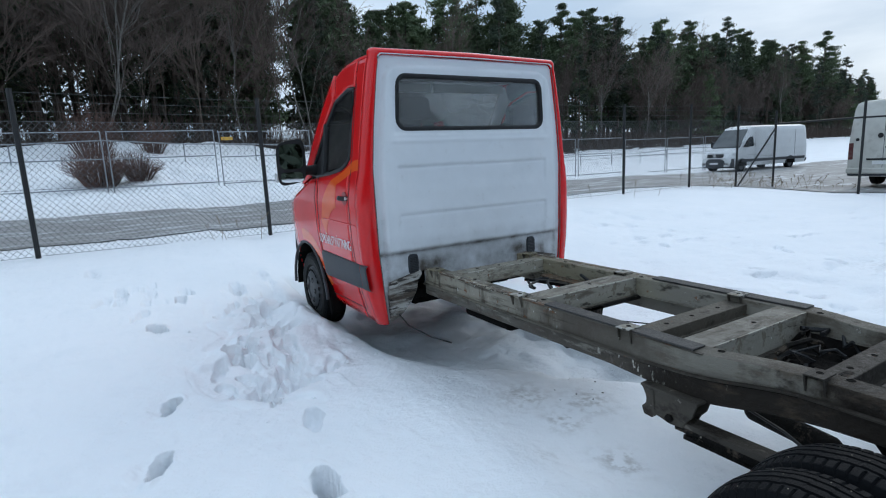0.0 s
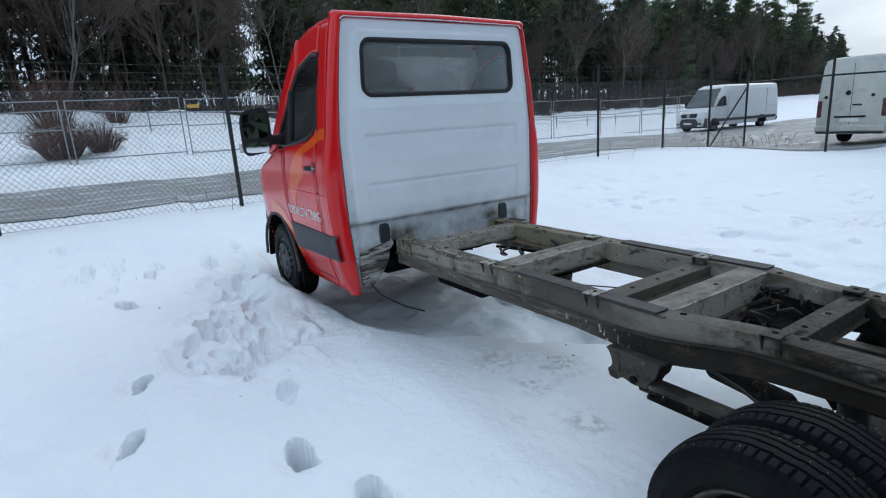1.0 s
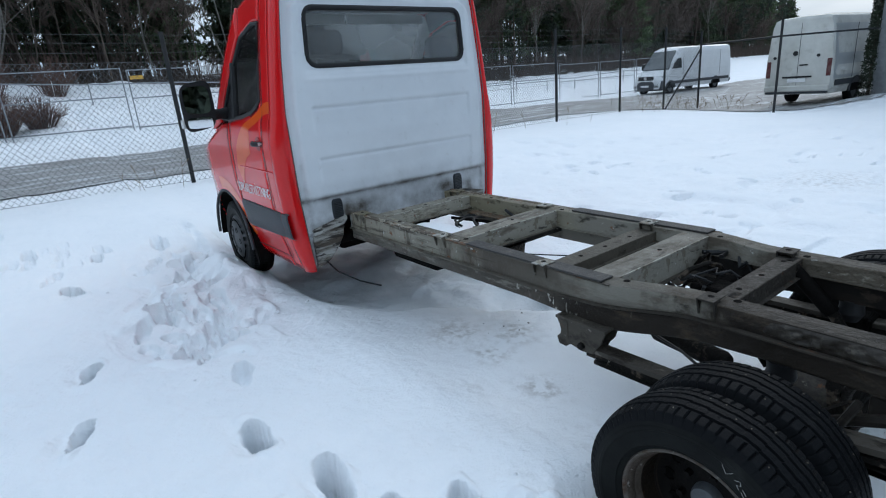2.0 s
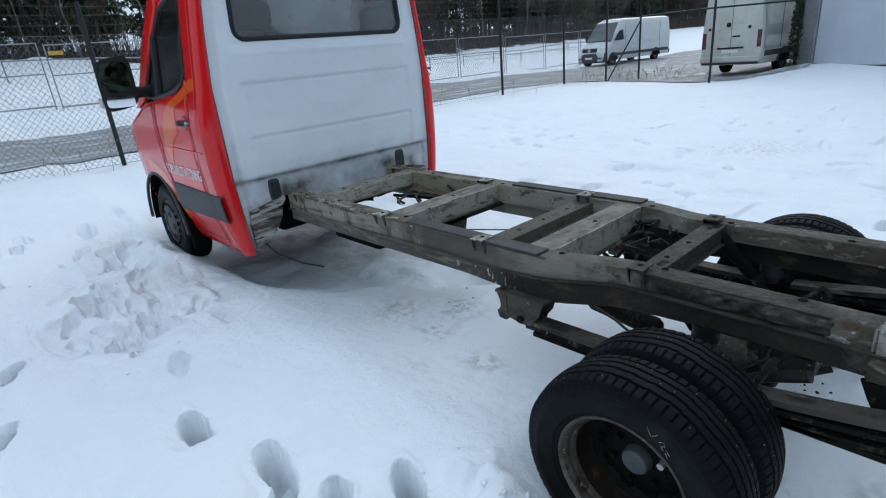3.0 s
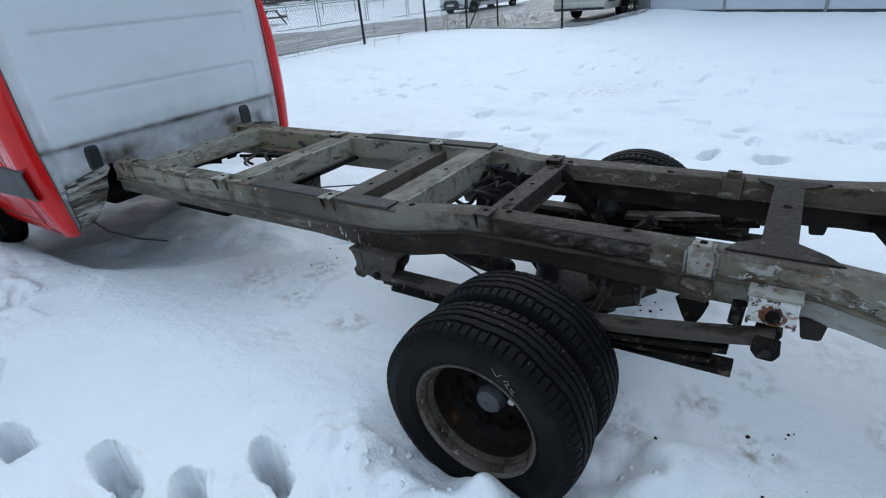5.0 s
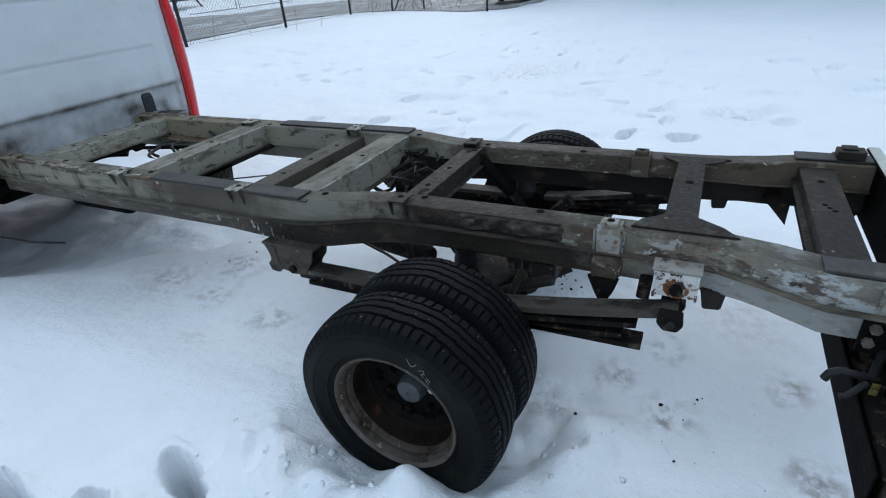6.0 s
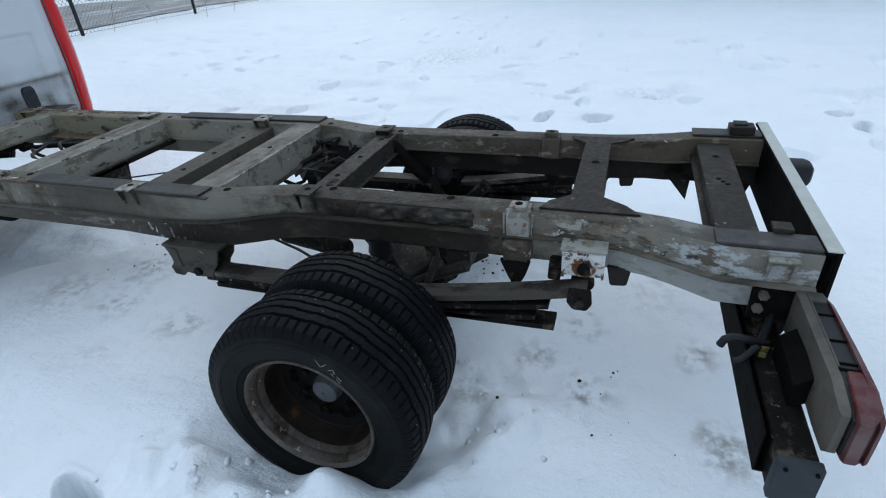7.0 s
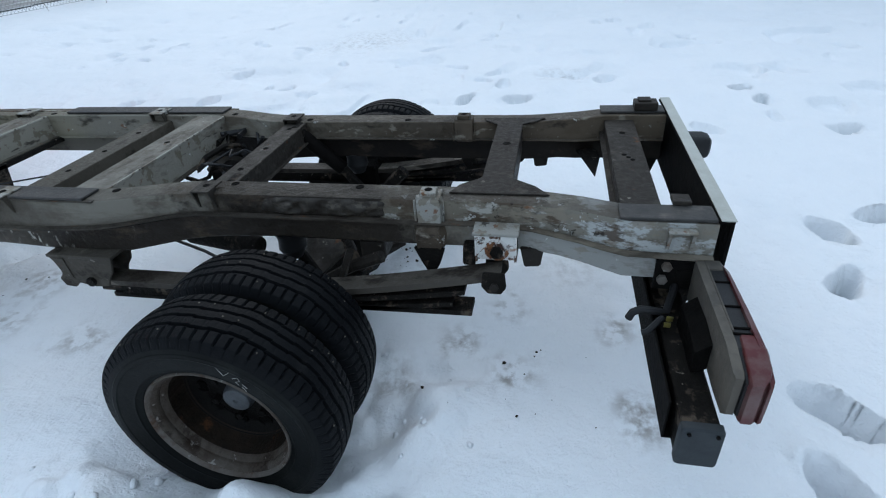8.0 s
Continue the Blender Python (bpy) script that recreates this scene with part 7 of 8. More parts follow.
for k in range(16):
    x0 = -16.6 + 3.5 * k
    yy = lambda x: 20.6 - 0.04 * x
    mesh_panel(x0, yy(x0), x0 + 3.44, yy(x0 + 3.44), 2.05, signed=k in (3, 5))
rail_fence = thing("rail_fence", "low galvanised rail fence on the bank", "fence")
for k in range(24):
    x0, y0 = -22 + 3.2 * k, 27.0
    part("post", tube([(x0, y0, gz(x0, y0) - 0.1), (x0, y0, gz(x0, y0) + 0.85)], 0.03, 6), GALV, rail_fence)
    part("rail", tube([(x0, y0, gz(x0, y0) + 0.82), (x0 + 3.2, y0, gz(x0 + 3.2, y0) + 0.82)], 0.028, 6), GALV, rail_fence)

# ---- vans ----


def van(m, paint, side_paint, label, length=6.95, wide=1.95, bumper=None):
    """A high-roof panel van. Local +y is forward, the origin lies on the ground at its middle."""
    v = thing("panel_van", label, "van", m, "parked vans")
    half = length / 2
    prof = [(0.32, 0.93), (0.55, 0.985), (0.95, 1.0), (1.35, 0.985), (1.9, 0.93), (2.35, 0.875), (2.52, 0.82), (2.60, 0.70), (2.62, 0.0)]

    def section(y, scale_top, zlow, kw):
        pts = []
        for sgn in (1, -1):
            row = [(sgn * w * kw * wide / 2, y, min(z, scale_top - (2.62 - z) * 0.25 if z > scale_top - 0.3 and scale_top < 2.6 else z)) for z, w in prof]
            row = [(x, yy, max(zlow, min(z, scale_top - 0.10 * (abs(x) / (wide / 2)) ** 4))) for x, yy, z in row]
            pts += row if sgn > 0 else row[::-1][1:]
        return pts

    st = [(-half, 2.50, 0.97), (-half + 0.05, 2.58, 0.99), (-half + 0.3, 2.62, 1), (0, 2.62, 1), (half - 2.15, 2.62, 1), (half - 1.85, 2.52, 1), (half - 1.25, 1.92, 1), (half - 0.92, 1.42, 1), (half - 0.5, 1.20, 0.98), (half - 0.15, 1.0, 0.93), (half - 0.02, 0.85, 0.88)]
    part("body", loft([section(y, t, 0.34, k) for y, t, k in st]), paint, v, "van body shell", smooth=True)
    for sgn in (-1, 1):
        xs_ = sgn * wide / 2
        part("rub_strip", joined(box(xs_ * 0.992, xs_ * 1.012, -half + 0.2, half - 1.0, 0.56, 0.72, 0.01)), PLASTIC, v, "dark plastic rub strip")
        sw = [(half - 1.10, 1.40), (half - 1.15, 1.46), (half - 1.62, 1.92), (half - 1.98, 1.98), (half - 2.0, 1.42)]
        part("side_window", loft([[(sgn * (wide / 2 * float(np.interp(z, [p[0] for p in prof], [p[1] for p in prof])) + o), y, z) for y, z in sw] for o in (-0.03, 0.006)]), VAN_GLASS, v, "dark cab window")
        mm = part("mirror", box(xs_ + sgn * 0.03, xs_ + sgn * 0.25, half - 1.3, half - 1.18, 1.40, 1.75, 0.04), BLACK, v, "black door mirror")
        part("headlamp", loft([[(sgn * x, y, z) for x, y, z in ((0.60, half - 0.16 + o, 0.88), (0.86, half - 0.36 + o, 0.86), (0.88, half - 0.45 + o, 1.05), (0.66, half - 0.28 + o, 1.03))] for o in (0.0, 0.05)]), CLEAR, v, "clear headlamp")
        part("tail_lamp", box(sgn * 0.80, sgn * 0.93, -half - 0.012, -half + 0.08, 0.85, 1.35, 0.015), LENS, v, "tall red tail lamp")
        for y in (half - 1.0, -half + 1.55):
            wh = holder("wheel", v, "wheel with dark rim", pose(sgn * (wide / 2 - 0.12), y, 0.34, 0, 0, 0 if sgn > 0 else 180))
            part("tyre", lathe([(0.20, -0.09), (0.30, -0.105), (0.335, -0.09), (0.345, 0.0), (0.335, 0.09), (0.30, 0.105), (0.20, 0.09)], 28), TYRE, wh, smooth=True)
            part("rim", lathe([(0.20, 0.085), (0.19, 0.06), (0.12, 0.075), (0.05, 0.085), (0.0, 0.085)], 24), HUB, wh, smooth=True)
            part("arch", tube([(sgn * 1.0 * wide / 2 * 0.99, y + 0.41 * math.cos(a), 0.34 + 0.41 * math.sin(a)) for a in np.linspace(0, math.pi, 16)], 0.035, 6), PLASTIC, v)
            part("wheel_well", prism([(y + 0.40 * math.cos(a), 0.34 + 0.40 * math.sin(a)) for a in np.linspace(0, math.pi, 14)], sgn * (wide / 2 - 0.2), sgn * (wide / 2 + 0.004), "x"), UNDER, v)
        for seam_y in (half - 2.12, -half + 1.2):
            part("side_seam", box(xs_ * 0.995, xs_ * 1.004, seam_y, seam_y + 0.02, 0.75, 2.3, 0.002, 1), PLASTIC, v)
        part("side_skin", loft([[(sgn * (wide / 2 * float(np.interp(z, [p[0] for p in prof], [p[1] for p in prof])) + o), y, z) for y, z in ((-half + 0.1, 0.76), (half - 2.2, 0.76), (half - 2.2, 1.30), (half - 2.2, 2.30), (-half + 0.12, 2.30), (-half + 0.1, 1.30))] for o in (-0.01, 0.004)]), side_paint, v)
    part("windscreen", loft([[(u * (0.88 if z < 1.7 else 0.78), y + 0.05 * (1 - u * u), z + o) for u in np.linspace(-1, 1, 9)] + [(u * 0.75, y2 + 0.05 * (1 - u * u), z2 + o) for u in np.linspace(1, -1, 9)] for y, z, y2, z2, o in
                             ((half - 0.90, 1.40, half - 1.72, 2.36, -0.03), (half - 0.86, 1.42, half - 1.70, 2.38, 0.02))]), VAN_SCREEN, v, "grey windscreen with its pale reflection painted in")
    part("grille", box(-0.50, 0.50, half - 0.12, half + 0.01, 0.84, 1.06, 0.03), BLACK, v, "black grille")
    part("badge", moved(lathe([(0.0, 0.0), (0.10, 0.0), (0.10, 0.02), (0.085, 0.02), (0.085, 0.008), (0.0, 0.008)], 20, "y"), pose(0, half + 0.02, 0.95, 180, 0, 0)), CLEAR, v, "round badge")
    part("front_bumper", loft([[(u * 0.95, half - 0.25 * abs(u) ** 3 + o, z) for u in np.linspace(-1, 1, 9)] + [(u * 0.95, half - 0.4, z) for u in np.linspace(1, -1, 9)] for z, o in ((0.25, -0.05), (0.35, 0.04), (0.62, 0.05), (0.78, 0.0))]), PLASTIC, v, "dark bumper", smooth=True)
    part("number_plate", box(-0.26, 0.26, half + 0.04, half + 0.065, 0.46, 0.57, 0.004), TEXT, v, "pale number plate")
    part("rear_bumper", box(-0.95, 0.95, -half - 0.07, -half + 0.1, 0.42, 0.60, 0.04, 3), bumper or PLASTIC, v, "rear bumper")
    part("bumper_lip", box(-0.90, 0.90, -half - 0.05, -half + 0.1, 0.36, 0.418, 0.01), PLASTIC, v, "dark bumper lip")
    part("number_plate", box(-0.26, 0.26, -half - 0.02, -half + 0.01, 0.70, 0.81, 0.004), TEXT, v, "pale number plate")
    part("plate_light_bar", box(-0.42, 0.42, -half - 0.03, -half + 0.01, 0.83, 0.88, 0.006), BLACK, v)
    part("door_seam", joined(box(-0.006, 0.006, -half - 0.006, -half + 0.02, 0.62, 2.4, 0.001, 1)), PLASTIC, v)
    for x, z, r in ((-0.10, 1.55, 0.07), (0.55, 1.45, 0.045), (-0.70, 1.45, 0.045)):
        part("door_lock", moved(lathe([(0.0, -0.02), (r, -0.02), (r * 1.05, 0.0)], 16, "y"), Matrix.Translation((x, -half - 0.004, z))), BLACK, v)
    part("door_handle", box(0.05, 0.28, -half - 0.03, -half + 0.01, 1.18, 1.22, 0.006), BLACK, v)
    return v


van(pose(30.5, 17.25, gz(30.5, 17.25) - 0.05, 0, 0, 84), VAN_WHITE, VAN_WHITE, "white high-roof panel van parked on slushy gravel")
van(pose(20.4, 5.75, gz(17.5, 7.5), 0, 0, -97), VAN_DIRTY, VAN_SILVER, "dirty white and silver panel van seen from behind", bumper=VAN_DIRTY)

# ---- hall ----
hall = thing("metal_hall", "pale grey metal-clad hall with framed panels", "building")
HX, HY, HD = 18.3, 4.35, Vector((-0.522, -0.853, 0)).normalized()
HN = Vector((-HD.y, HD.x, 0))
for k in range(9):
    a = Vector((HX, HY, 0)) + HD * (0.32 + 2.9 * k)
    b = a + HD * 2.84
    mid = a.lerp(b, 0.5)
    m = Matrix.LocRotScale((mid.x, mid.y, 0), Euler((0, 0, math.atan2(HD.y, HD.x))), None)
    part("wall_panel", box(-1.42, 1.42, -0.06, 0.06, -0.1, 6.0, 0.02), WALL_PANEL, hall, "pale cladding panel", matrix=m)
    part("post", box(1.41, 1.49, -0.09, 0.09, -0.1, 6.0, 0.01), GALV, hall, "grey steel post", matrix=m)
    part("plinth", box(-1.42, 1.42, -0.08, 0.08, -0.1, 0.22, 0.01), PLASTIC, hall, matrix=m)
m = Matrix.LocRotScale((HX, HY, 0), Euler((0, 0, math.atan2(HD.y, HD.x))), None)
part("corner_post", box(-0.25, 0.30, -0.10, 0.10, -0.1, 6.0, 0.02), GALV, hall, "grey corner post", matrix=m)
part("side_wall", box(-0.25, -0.10, 0.1, 9.0, -0.1, 6.0, 0.02), WALL_PANEL, hall, matrix=m)
part("roof", box(-0.6, 28.5, -0.5, 14.5, 6.0, 6.25, 0.03), PLASTIC, hall, matrix=m)
random.seed(3)
bm = Soup()


def leaf_tri(soup, p, size, rnd):
    g = rnd.gauss
    d, e = (g(0, 1), g(0, 1), g(0, 1)), (g(0, 1), g(0, 1), g(0, 1))
    kd = 0.62 * size / (math.sqrt(d[0] ** 2 + d[1] ** 2 + d[2] ** 2) + 1e-6)
    ke = 0.17 * size / (math.sqrt(e[0] ** 2 + e[1] ** 2 + e[2] ** 2) + 1e-6)
    x, y, z = p
    n = len(soup.points)
    soup.points += [(x - d[0] * kd, y - d[1] * kd, z - d[2] * kd), (x + e[0] * ke, y + e[1] * ke, z + e[2] * ke),
                    (x + d[0] * kd, y + d[1] * kd, z + d[2] * kd), (x - e[0] * ke, y - e[1] * ke, z - e[2] * ke)]
    soup.loops.append((n, n + 1, n + 2, n + 3))


rnd = random.Random(3)
for _ in range(5200):
    h = rnd.random() ** 0.8
    a, r = rnd.uniform(0, 6.28), 0.45 * (1 - 0.55 * h) * rnd.random() ** 0.4
    leaf_tri(bm, (18.5 + r * math.cos(a) * 0.75, 4.72 + r * math.sin(a) * 0.6, 0.1 + 4.2 * h), 0.11, rnd)
ev = thing("evergreen_column", "dark narrow evergreen against the hall corner", "tree")
part("crown", bm, IVY, ev)
part("trunk", tube([(18.5, 4.72, 0.0), (18.5, 4.72, 3.0)], 0.05, 6, 0.02), BARK, ev)

# ---- picnic table ----
tbl = thing("picnic_table", "dark wooden picnic table standing in snow", "table", pose(19.4, 24.4, gz(19.4, 24.4), 0, 0, 50))
for k in range(5):
    part("top_board", box(-0.9, 0.9, -0.36 + 0.145 * k, -0.225 + 0.145 * k, 0.72, 0.76, 0.006), WOOD, tbl)
for sgn in (-1, 1):
    for o in (0.0, 0.145):
        part("seat_board", box(-0.9, 0.9, sgn * 0.62 + o - 0.14, sgn * 0.62 + o, 0.42, 0.46, 0.006), WOOD, tbl)
    part("leg", joined(tube([(sgn * 0.65, -0.25, 0.72), (sgn * 0.65, -0.70, 0.0)], 0.05, 4), tube([(sgn * 0.65, 0.25, 0.72), (sgn * 0.65, 0.70, 0.0)], 0.05, 4), box(sgn * 0.65 - 0.03, sgn * 0.65 + 0.03, -0.78, 0.78, 0.36, 0.42, 0.005)), WOOD, tbl)

# ---- trees ----


def round_bar(soup, pts, radii, seg):
    for i, (p, r) in enumerate(zip(pts, radii)):
        d = (pts[min(i + 1, len(pts) - 1)] - pts[max(i - 1, 0)]).normalized()
        a = d.cross(Vector((0.9, 0.3, 0.1))).normalized()
        b = d.cross(a)
        n = len(soup.points)
        for k in range(seg):
            soup.points.append(tuple(p + r * (math.cos(2 * math.pi * k / seg) * a + math.sin(2 * math.pi * k / seg) * b)))
            if i:
                j = (k + 1) % seg
                soup.loops.append((n - seg + k, n - seg + j, n + j, n + k))


def pine_mesh(rnd, tall, bare, spread, count, leaf_size):
    """Trunk and crown of a conifer: whorled limbs that carry many small sprays."""
    trunk, crown = Soup(), Soup()
    bend = rnd.uniform(-0.02, 0.02)
    axis = [Vector((bend * z * z / tall, 0, z)) for z in np.linspace(0, tall, 9)]
    round_bar(trunk, axis, [0.015 * tall * (1 - 0.97 * i / 8) + 0.01 for i in range(9)], 7)
    limbs = int(21 + 11 * (1 - bare))
    per = max(1, count // limbs)
    for k in range(limbs):
        f = bare + (1 - bare) * ((k + rnd.random()) / limbs)
        z = tall * f
        reach = spread * (1.05 - (f - bare) / (1 - bare)) ** 0.75 * rnd.uniform(0.55, 1.15) + 0.25
        a = rnd.uniform(0, 2 * math.pi)
        tip = Vector((math.cos(a) * reach, math.sin(a) * reach, rnd.uniform(-0.10, 0.28) * reach))
        root = Vector((bend * z * z / tall, 0, z))
        wire_strip(trunk, root, root + tip, 0.035)
        for _ in range(per):
            u = rnd.random() ** 0.6
            p = root + tip * u + Vector((rnd.gauss(0, 1), rnd.gauss(0, 1), rnd.gauss(0, 0.42))) * (0.15 + 0.15 * reach)
            leaf_tri(crown, p, leaf_size * rnd.uniform(0.6, 1.4), rnd)
    return trunk, crown


def twig_tree(rnd, tall, levels, spread, stems=1, thin=0.012):
    """A bare tree: stems that fork into thinner and thinner twigs. Returns stem and twig meshes."""
    stem, twig = Soup(), Soup()

    def grow(p, d, ln, r, level):
        q = p + d * ln
        steps = 3 if level < 2 else 2
        pts = [p]
        for i in range(1, steps + 1):
            pts.append(p + d * ln * i / steps + Vector((rnd.gauss(0, 1), rnd.gauss(0, 1), 0)) * ln * 0.03)
        for a_, b_ in zip(pts, pts[1:]):
            if level < 2:
                round_bar(stem, [a_, b_], [r, r * 0.9], 6)
            else:
                wire_strip(twig, a_, b_, r)
        if level >= levels:
            return
        for _ in range(rnd.choice((4, 5, 6)) if level else 9):
            f = rnd.uniform(0.3, 1.0)
            side = Vector((rnd.gauss(0, 1), rnd.gauss(0, 1), rnd.gauss(0, 0.4))).normalized()
            nd = (d * rnd.uniform(0.6, 1.0) + side * spread * rnd.uniform(0.5, 1.0)).normalized()
            grow(pts[min(len(pts) - 1, max(1, int(f * (len(pts) - 1) + 0.5)))], nd, ln * rnd.uniform(0.38, 0.62), max(thin, r * rnd.uniform(0.35, 0.5)), level + 1)

    for k in range(stems):
        a = rnd.uniform(0, 6.28)
        lean = Vector((math.cos(a) * 0.22 * (stems > 1), math.sin(a) * 0.22 * (stems > 1), 1)).normalized()
        grow(Vector((0.15 * math.cos(a) * (stems > 1), 0.15 * math.sin(a) * (stems > 1), -0.1)), lean, tall * 0.72, 0.0034 * tall, 0)
    return stem, twig


def place_all(kinds, spots, rnd, group):
    """One tree of each kind is built; the others are copies at other spots."""
    made = {}
    for x, y, kind, size in spots:
        m = Matrix.LocRotScale((x, y, gz(x, y) - 0.1), Euler((rnd.gauss(0, 0.02), rnd.gauss(0, 0.02), rnd.uniform(0, 6.28))), (size, size, size * rnd.uniform(0.92, 1.1)))
        if kind not in made:
            name, label, cat, builder = kinds[kind]
            t = thing(name, label, cat, m, group)
            builder(t)
            made[kind] = t
        else:
            t = copy_thing(made[kind], m)
            t.matrix_basis = m


def pine_builder(seed, tall, bare, spread, count, leaf_size, mat):
    def build(t):
        tr, cr = pine_mesh(random.Random(seed), tall, bare, spread, count, leaf_size)
        part("trunk", tr, BARK, t)
        part("crown", cr, mat, t)
    return build


def bare_builder(seed, tall, levels, spread, bark, stems=1, thin=0.012):
    def build(t):
        st, tw = twig_tree(random.Random(seed), tall, levels, spread, stems, thin)
        part("trunk", st, bark, t)
        part("twig_crown", tw, TWIG, t)
    return build


KINDS = {
    "p1": ("pine_tree", "tall pine with a green crown and bare lower trunk", "tree", pine_builder(1, 17, 0.38, 3.5, 5313, 0.40, NEEDLE)),
    "p2": ("pine_tree", "tall pine with a ragged green crown", "tree", pine_builder(2, 18, 0.45, 3.3, 4851, 0.40, NEEDLE)),
    "p3": ("pine_tree", "young full pine with dense green branches", "tree", pine_builder(3, 14, 0.12, 2.8, 5544, 0.38, NEEDLE)),
    "s1": ("spruce_tree", "dark narrow spruce at the wood's edge", "tree", pine_builder(4, 17, 0.08, 2.4, 3927, 0.40, SPRUCE)),
    "s2": ("spruce_tree", "dark tall spruce in the wood", "tree", pine_builder(5, 20, 0.15, 2.6, 3696, 0.44, SPRUCE)),
    "b1": ("birch_tree", "leafless birch with a pale trunk", "tree", bare_builder(6, 13, 4, 0.55, BIRCH, 1, 0.011)),
    "b2": ("birch_tree", "leafless leaning birch with fine twigs", "tree", bare_builder(7, 14, 4, 0.5, BIRCH, 2, 0.011)),
    "d1": ("bare_tree", "leafless brown broad-crowned tree", "tree", bare_builder(8, 9, 4, 0.55, BARK, 2, 0.010)),
    "d2": ("bare_tree", "leafless grey-brown young tree", "tree", bare_builder(9, 11, 4, 0.42, BARK, 1, 0.010)),
}
rnd = random.Random(11)
spots = []
for row, (dy, n) in enumerate(((0, 44), (3.0, 60), (5.5, 70), (8.5, 64), (12, 44), (16, 30))):
    for k in range(n):
        x = -34 + 150 * (k + rnd.uniform(0.1, 0.9)) / n
        y = 37.5 + dy + rnd.uniform(-1.6, 1.6) + 0.05 * max(0, x)
        kind = rnd.choice(("p1", "p2", "p3", "s1", "p1", "p1", "p2", "p2", "p3") if row > 1 else ("p3", "s1", "b1", "d2", "p1", "p3", "p2", "s1", "d1") if row else ("d1", "s1", "p3", "d2", "b1", "s1"))
        size = float(np.interp(x, [9, 20, 45, 75, 110], [1.0, 0.80, 0.82, 0.86, 0.78])) * (1.0 if row > 0 else 0.8)
        if x < 2.75 * y and abs(x + 2.37 - 0.274 * (y + 0.57)) > 1.5:
            spots.append((x, y, kind, rnd.uniform(0.82, 1.08) * size))
place_all(KINDS, spots, rnd, "trees of the wood")
front = [(-9.5, 32.5, "b2", 1.0), (-2.9, 30.6, "b2", 0.85), (-7.4, 32.5, "d2", 1.1), (-1.2, 33.0, "d1", 1.0), (2.2, 33.5, "d2", 1.0), (4.5, 34.0, "b1", 0.9), (6.5, 33.0, "d2", 1.0), (-8, 35, "d1", 1.2), (-12, 34, "d2", 1.2),
         (-15, 33, "b1", 1.0), (9.5, 35.5, "b2", 0.9), (26, 37, "d1", 0.75), (30, 36, "d1", 0.85), (33, 38, "d1", 0.8), (40, 38, "b1", 0.85), (46, 37, "b1", 0.8), (50, 38, "d2", 0.9), (37, 40, "b1", 0.8), (57, 40, "d1", 1.0), (63, 40, "d1", 1.1),
         (70, 40, "d1", 1.1), (76, 42, "d2", 1.0), (22, 38, "b1", 0.9), (-19, 34, "d1", 1.2), (0.5, 36, "d2", 1.3), (3, 37, "d1", 1.2), (-3, 36.5, "d2", 1.2)]
place_all(KINDS, [(x, y, kind, size * (0.78 if x > 15 else 1.0)) for x, y, kind, size in front], rnd, "bare trees before the wood")

# needle litter on the wood's floor
LITTER = surf("needle_litter", (0.060, 0.047, 0.036), (0.035, 0.029, 0.023), 0.8, (0.85, 0.95), bump=0.6, bump_size=6, grime=((0.55, 0.57, 0.60), 0.35, 0.64, 0.05))


def wood_here(x, y):
    return y + lattice(x, y, 0.25, 81) * 1.6 + lattice(x, y, 0.9, 82) * 0.7 > 34.6 + 0.05 * np.maximum(0, x)


tagged(ground_mesh("wood_floor", np.arange(-50, 200, 0.8), np.arange(32, 95, 0.8), LITTER, 0.04, wood_here), "dark needle litter with patches of snow", "ground", kind="structure")

# far rows of the wood, too many to count
bt, bc = Soup(), Soup()
for k in range(330):
    x, y = rnd.uniform(-45, 190), rnd.uniform(55, 80)
    if x > 2.75 * y or abs(x + 2.37 - 0.274 * (y + 0.57)) < 1.3:
        continue
    z0, tall = gz(x, y), rnd.uniform(14, 18) * float(np.interp(x, [9, 20, 45, 75, 110], [1.0, 0.80, 0.82, 0.86, 0.78]))
    wire_strip(bt, (x, y, z0), (x, y, z0 + tall), 0.16)
    for _ in range(150):
        f = rnd.uniform(0.12, 1.0)
        r = 2.4 * (1.08 - f) ** 0.7 * rnd.random() ** 0.5
        a = rnd.uniform(0, 6.28)
        leaf_tri(bc, (x + r * math.cos(a), y + r * math.sin(a), z0 + tall * f), rnd.uniform(0.8, 1.5), rnd)
# the wood goes on behind the yard, where the door mirror looks
for k in range(260):
    x, y = -110 + 0.85 * k + rnd.uniform(-1, 1), -40 - rnd.uniform(0, 14)
    tall = rnd.uniform(14, 20)
    wire_strip(bt, (x, y, 0), (x, y, tall), 0.16)
    for _ in range(520):
        f = rnd.uniform(0.0, 1.0) ** 1.3
        r, a = 2.4 * (1.08 - f) ** 0.7 * rnd.random() ** 0.5, rnd.uniform(0, 6.28)
        leaf_tri(bc, (x + r * math.cos(a), y + r * math.sin(a), tall * f), rnd.uniform(1.3, 2.4), rnd)
tagged(part("far_wood_trunks", bt, BARK), "trunks deep in the dark wood", "wood", kind="stuff")
tagged(part("far_wood", bc, SPRUCE), "dark crowns deep in the wood", "wood", kind="stuff")
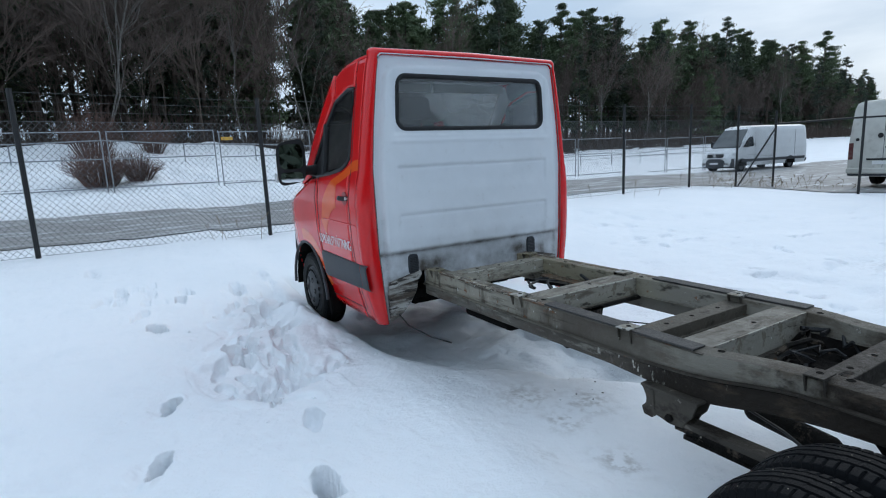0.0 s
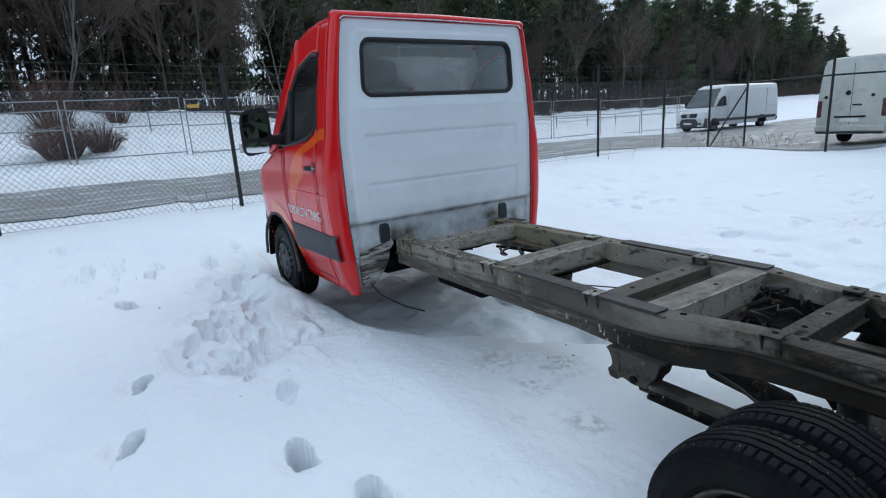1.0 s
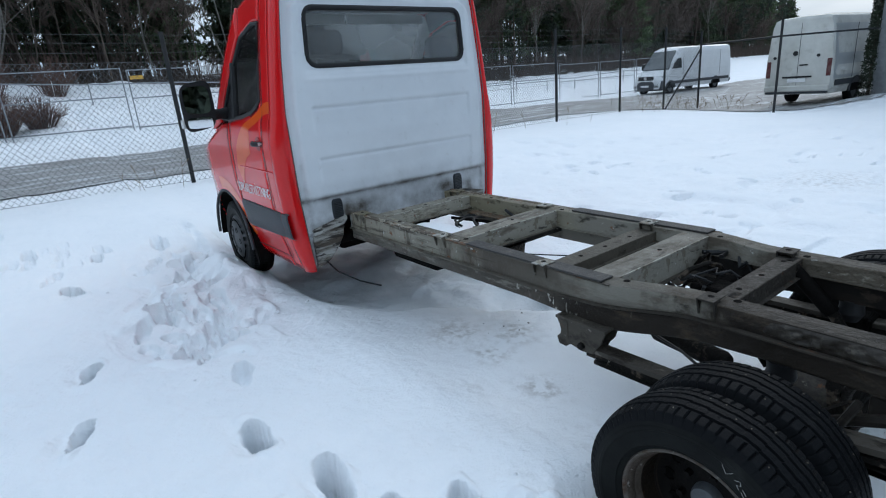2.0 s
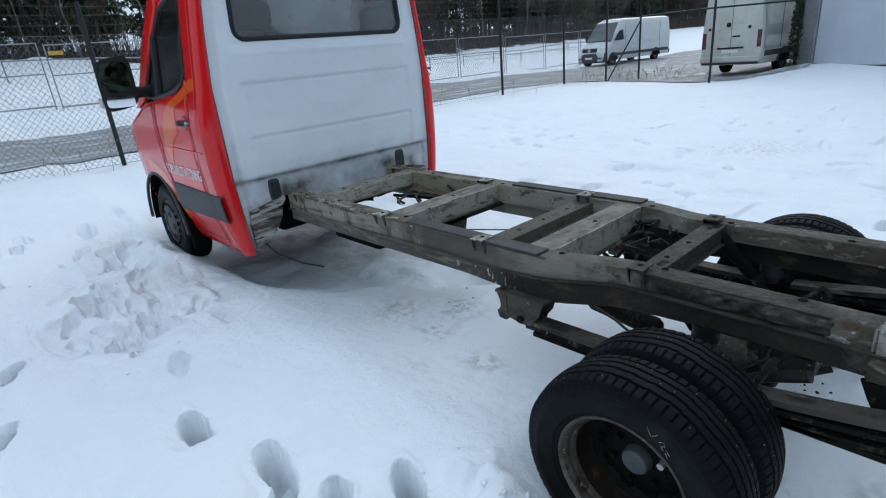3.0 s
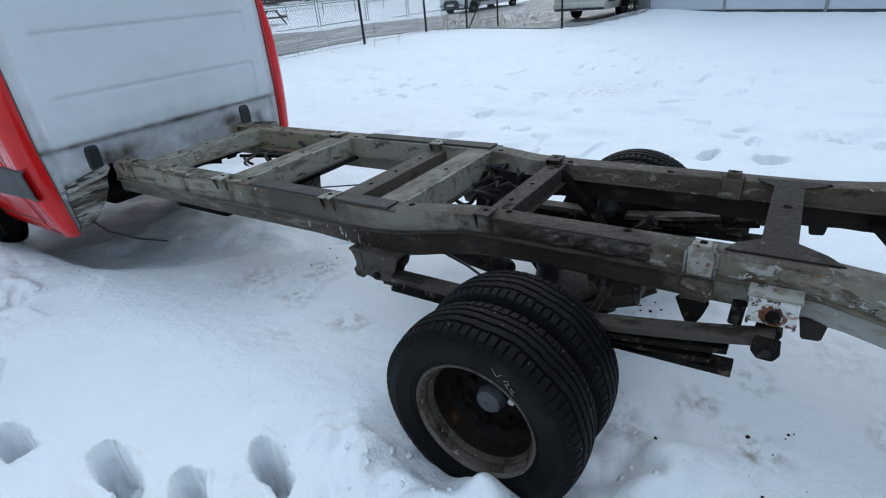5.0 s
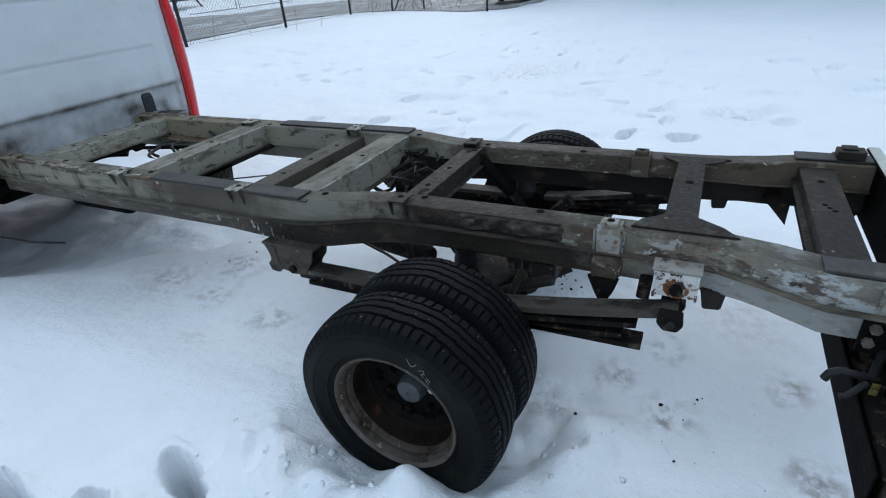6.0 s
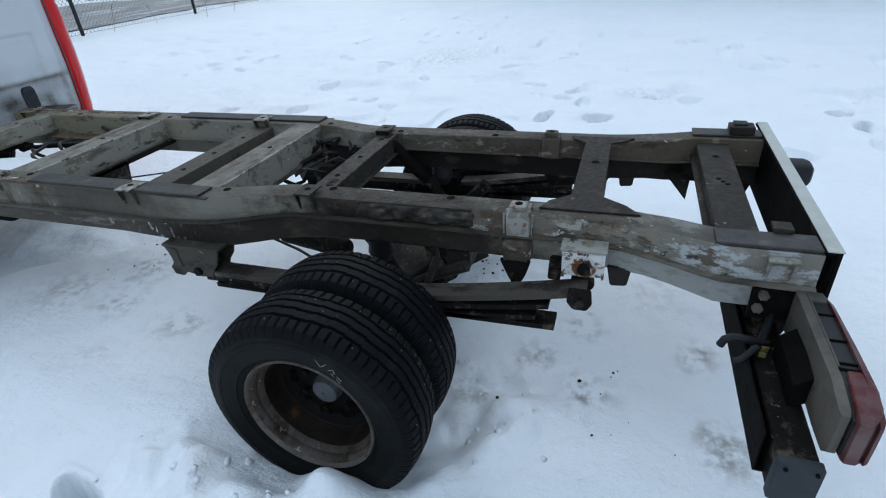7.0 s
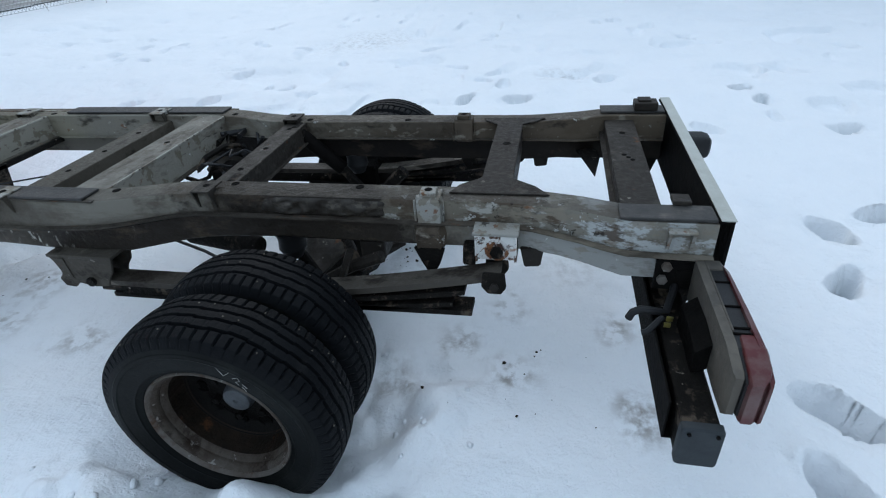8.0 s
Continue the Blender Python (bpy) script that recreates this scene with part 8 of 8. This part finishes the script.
# brushwood along the wood's edge
bu = Soup()
for k in range(12000):
    x = rnd.uniform(-34, 110)
    y = 34.0 + abs(rnd.gauss(0, 4.0)) + 0.05 * max(0, x)
    z0 = gz(x, y)
    h = rnd.uniform(0.5, 3.2) * rnd.random() ** 0.5 * (1.0 if x < 12 else 0.75)
    wire_strip(bu, (x, y, z0 - 0.05), (x + rnd.gauss(0, 0.35), y + rnd.gauss(0, 0.3), z0 + h), rnd.uniform(0.008, 0.02))
tagged(part("brushwood", bu, TWIG), "brown brushwood along the wood's edge", "undergrowth", kind="stuff")


def shrub(x, y, wide, tall, n, seed):
    r_ = random.Random(seed)
    bm = Soup()
    for _ in range(n):
        a, d = r_.uniform(0, 6.28), r_.random() ** 0.5
        p = Vector((0.35 * wide * d * math.cos(a), 0.35 * wide * d * math.sin(a), -0.05))
        up = r_.uniform(0.35, 1.0) ** 0.8
        q = Vector((wide * d * math.cos(a) * (0.55 + 0.45 * up), wide * d * math.sin(a) * (0.55 + 0.45 * up), tall * up * (1.12 - 0.62 * d * d)))
        mid = p.lerp(q, 0.5) + Vector((0, 0, 0.12 * tall))
        wire_strip(bm, p, mid, 0.009)
        wire_strip(bm, mid, q, 0.006)
        for _ in range(3):
            b0 = mid.lerp(q, r_.random())
            wire_strip(bm, b0, b0 + Vector((r_.gauss(0, 0.2), r_.gauss(0, 0.2), r_.uniform(0.05, 0.4))) * wide * 0.6, 0.004)
    sb = thing("shrub", "leafless red-brown shrub in the snow", "shrub", pose(x, y, gz(x, y)))
    part("crown", bm, SHRUB, sb)


shrub(-2.9, 21.6, 1.25, 1.45, 420, 1)
shrub(-1.7, 21.9, 1.0, 1.0, 240, 2)
shrub(-3.2, 28.5, 1.7, 2.3, 260, 3)
shrub(-0.8, 29.0, 1.3, 1.7, 160, 4)

# dry grass at the fence
bg = Soup()
for k in range(95):
    x, y = rnd.choice(((13.3, 8.6), (14.6, 8.2), (15.6, 7.9), (16.6, 7.2), (12.6, 8.8))) if k % 4 else (rnd.uniform(-2, 17), 9.0)
    x, y = x + rnd.gauss(0, 0.45), y + rnd.gauss(0, 0.3)
    z0, h = gz(x, y), rnd.uniform(0.12, 0.5)
    lean = Vector((rnd.gauss(0, 0.14), rnd.gauss(0, 0.14), h))
    wire_strip(bg, Vector((x, y, z0 - 0.02)), Vector((x, y, z0)) + lean, 0.004)
    wire_strip(bg, Vector((x, y, z0)) + lean * 0.7, Vector((x, y, z0)) + lean * 0.9 + Vector((rnd.gauss(0, 0.06), rnd.gauss(0, 0.06), 0.03)), 0.006)
tagged(part("dry_grass", bg, STRAW), "dry grass stalks poking through snow", "grass", kind="stuff")

# loose lumps of snow by the trodden way and the near wheel, dark clods fallen from the axle
def scatter(name, spots, count, r0, r1, material, label, category, seed):
    """Small uneven lumps strewn about the spots: (x, y, spread)."""
    r_, soup = random.Random(seed), Soup()
    for _ in range(count):
        cx, cy, far = r_.choice(spots)
        x, y = cx + r_.gauss(0, far), cy + r_.gauss(0, far)
        r, z0 = r0 + (r1 - r0) * r_.random() ** 2, gz(x, y)
        n0 = len(soup.points)
        for p_ in ((1, 0, 0), (0.6, 0.7, 0.1), (-0.5, 0.8, 0), (-1, 0, 0.1), (-0.5, -0.8, 0), (0.55, -0.75, 0.1), (0.3, 0.2, 0.75), (-0.3, -0.1, 0.8), (0, 0, -0.6)):
            soup.points.append(tuple(q_ + r * (d_ + r_.uniform(-0.25, 0.25)) for q_, d_ in zip((x, y, z0 + r * 0.2), p_)))
        for a_, b_, c_ in ((0, 1, 6), (1, 2, 6), (2, 7, 6), (2, 3, 7), (3, 4, 7), (4, 5, 7), (5, 6, 7), (5, 0, 6)):
            soup.loops.append((n0 + a_, n0 + b_, n0 + c_))
        for a_ in range(6):
            soup.loops.append((n0 + (a_ + 1) % 6, n0 + a_, n0 + 8))
    tagged(part(name, soup, material, smooth="all"), label, category, kind="stuff")


scatter("snow_lumps", ((-1.55, 3.3, 0.35), (-1.5, 3.0, 0.4), (-1.35, 4.4, 0.4), (-1.2, 0.1, 0.15), (-1.15, 0.35, 0.12), (-0.62, -0.42, 0.12)), 110, 0.004, 0.018, SNOW, "small loose lumps of snow", "snow", 41)
scatter("mud_clods", ((0.28, -0.14, 0.10), (0.22, -0.20, 0.12), (0.34, -0.10, 0.08), (0.25, -0.12, 0.10), (-0.45, -0.78, 0.15), (0.1, 1.8, 0.15)), 70, 0.002, 0.010, MUD, "dark clods and specks of dirt on snow", "dirt", 42)
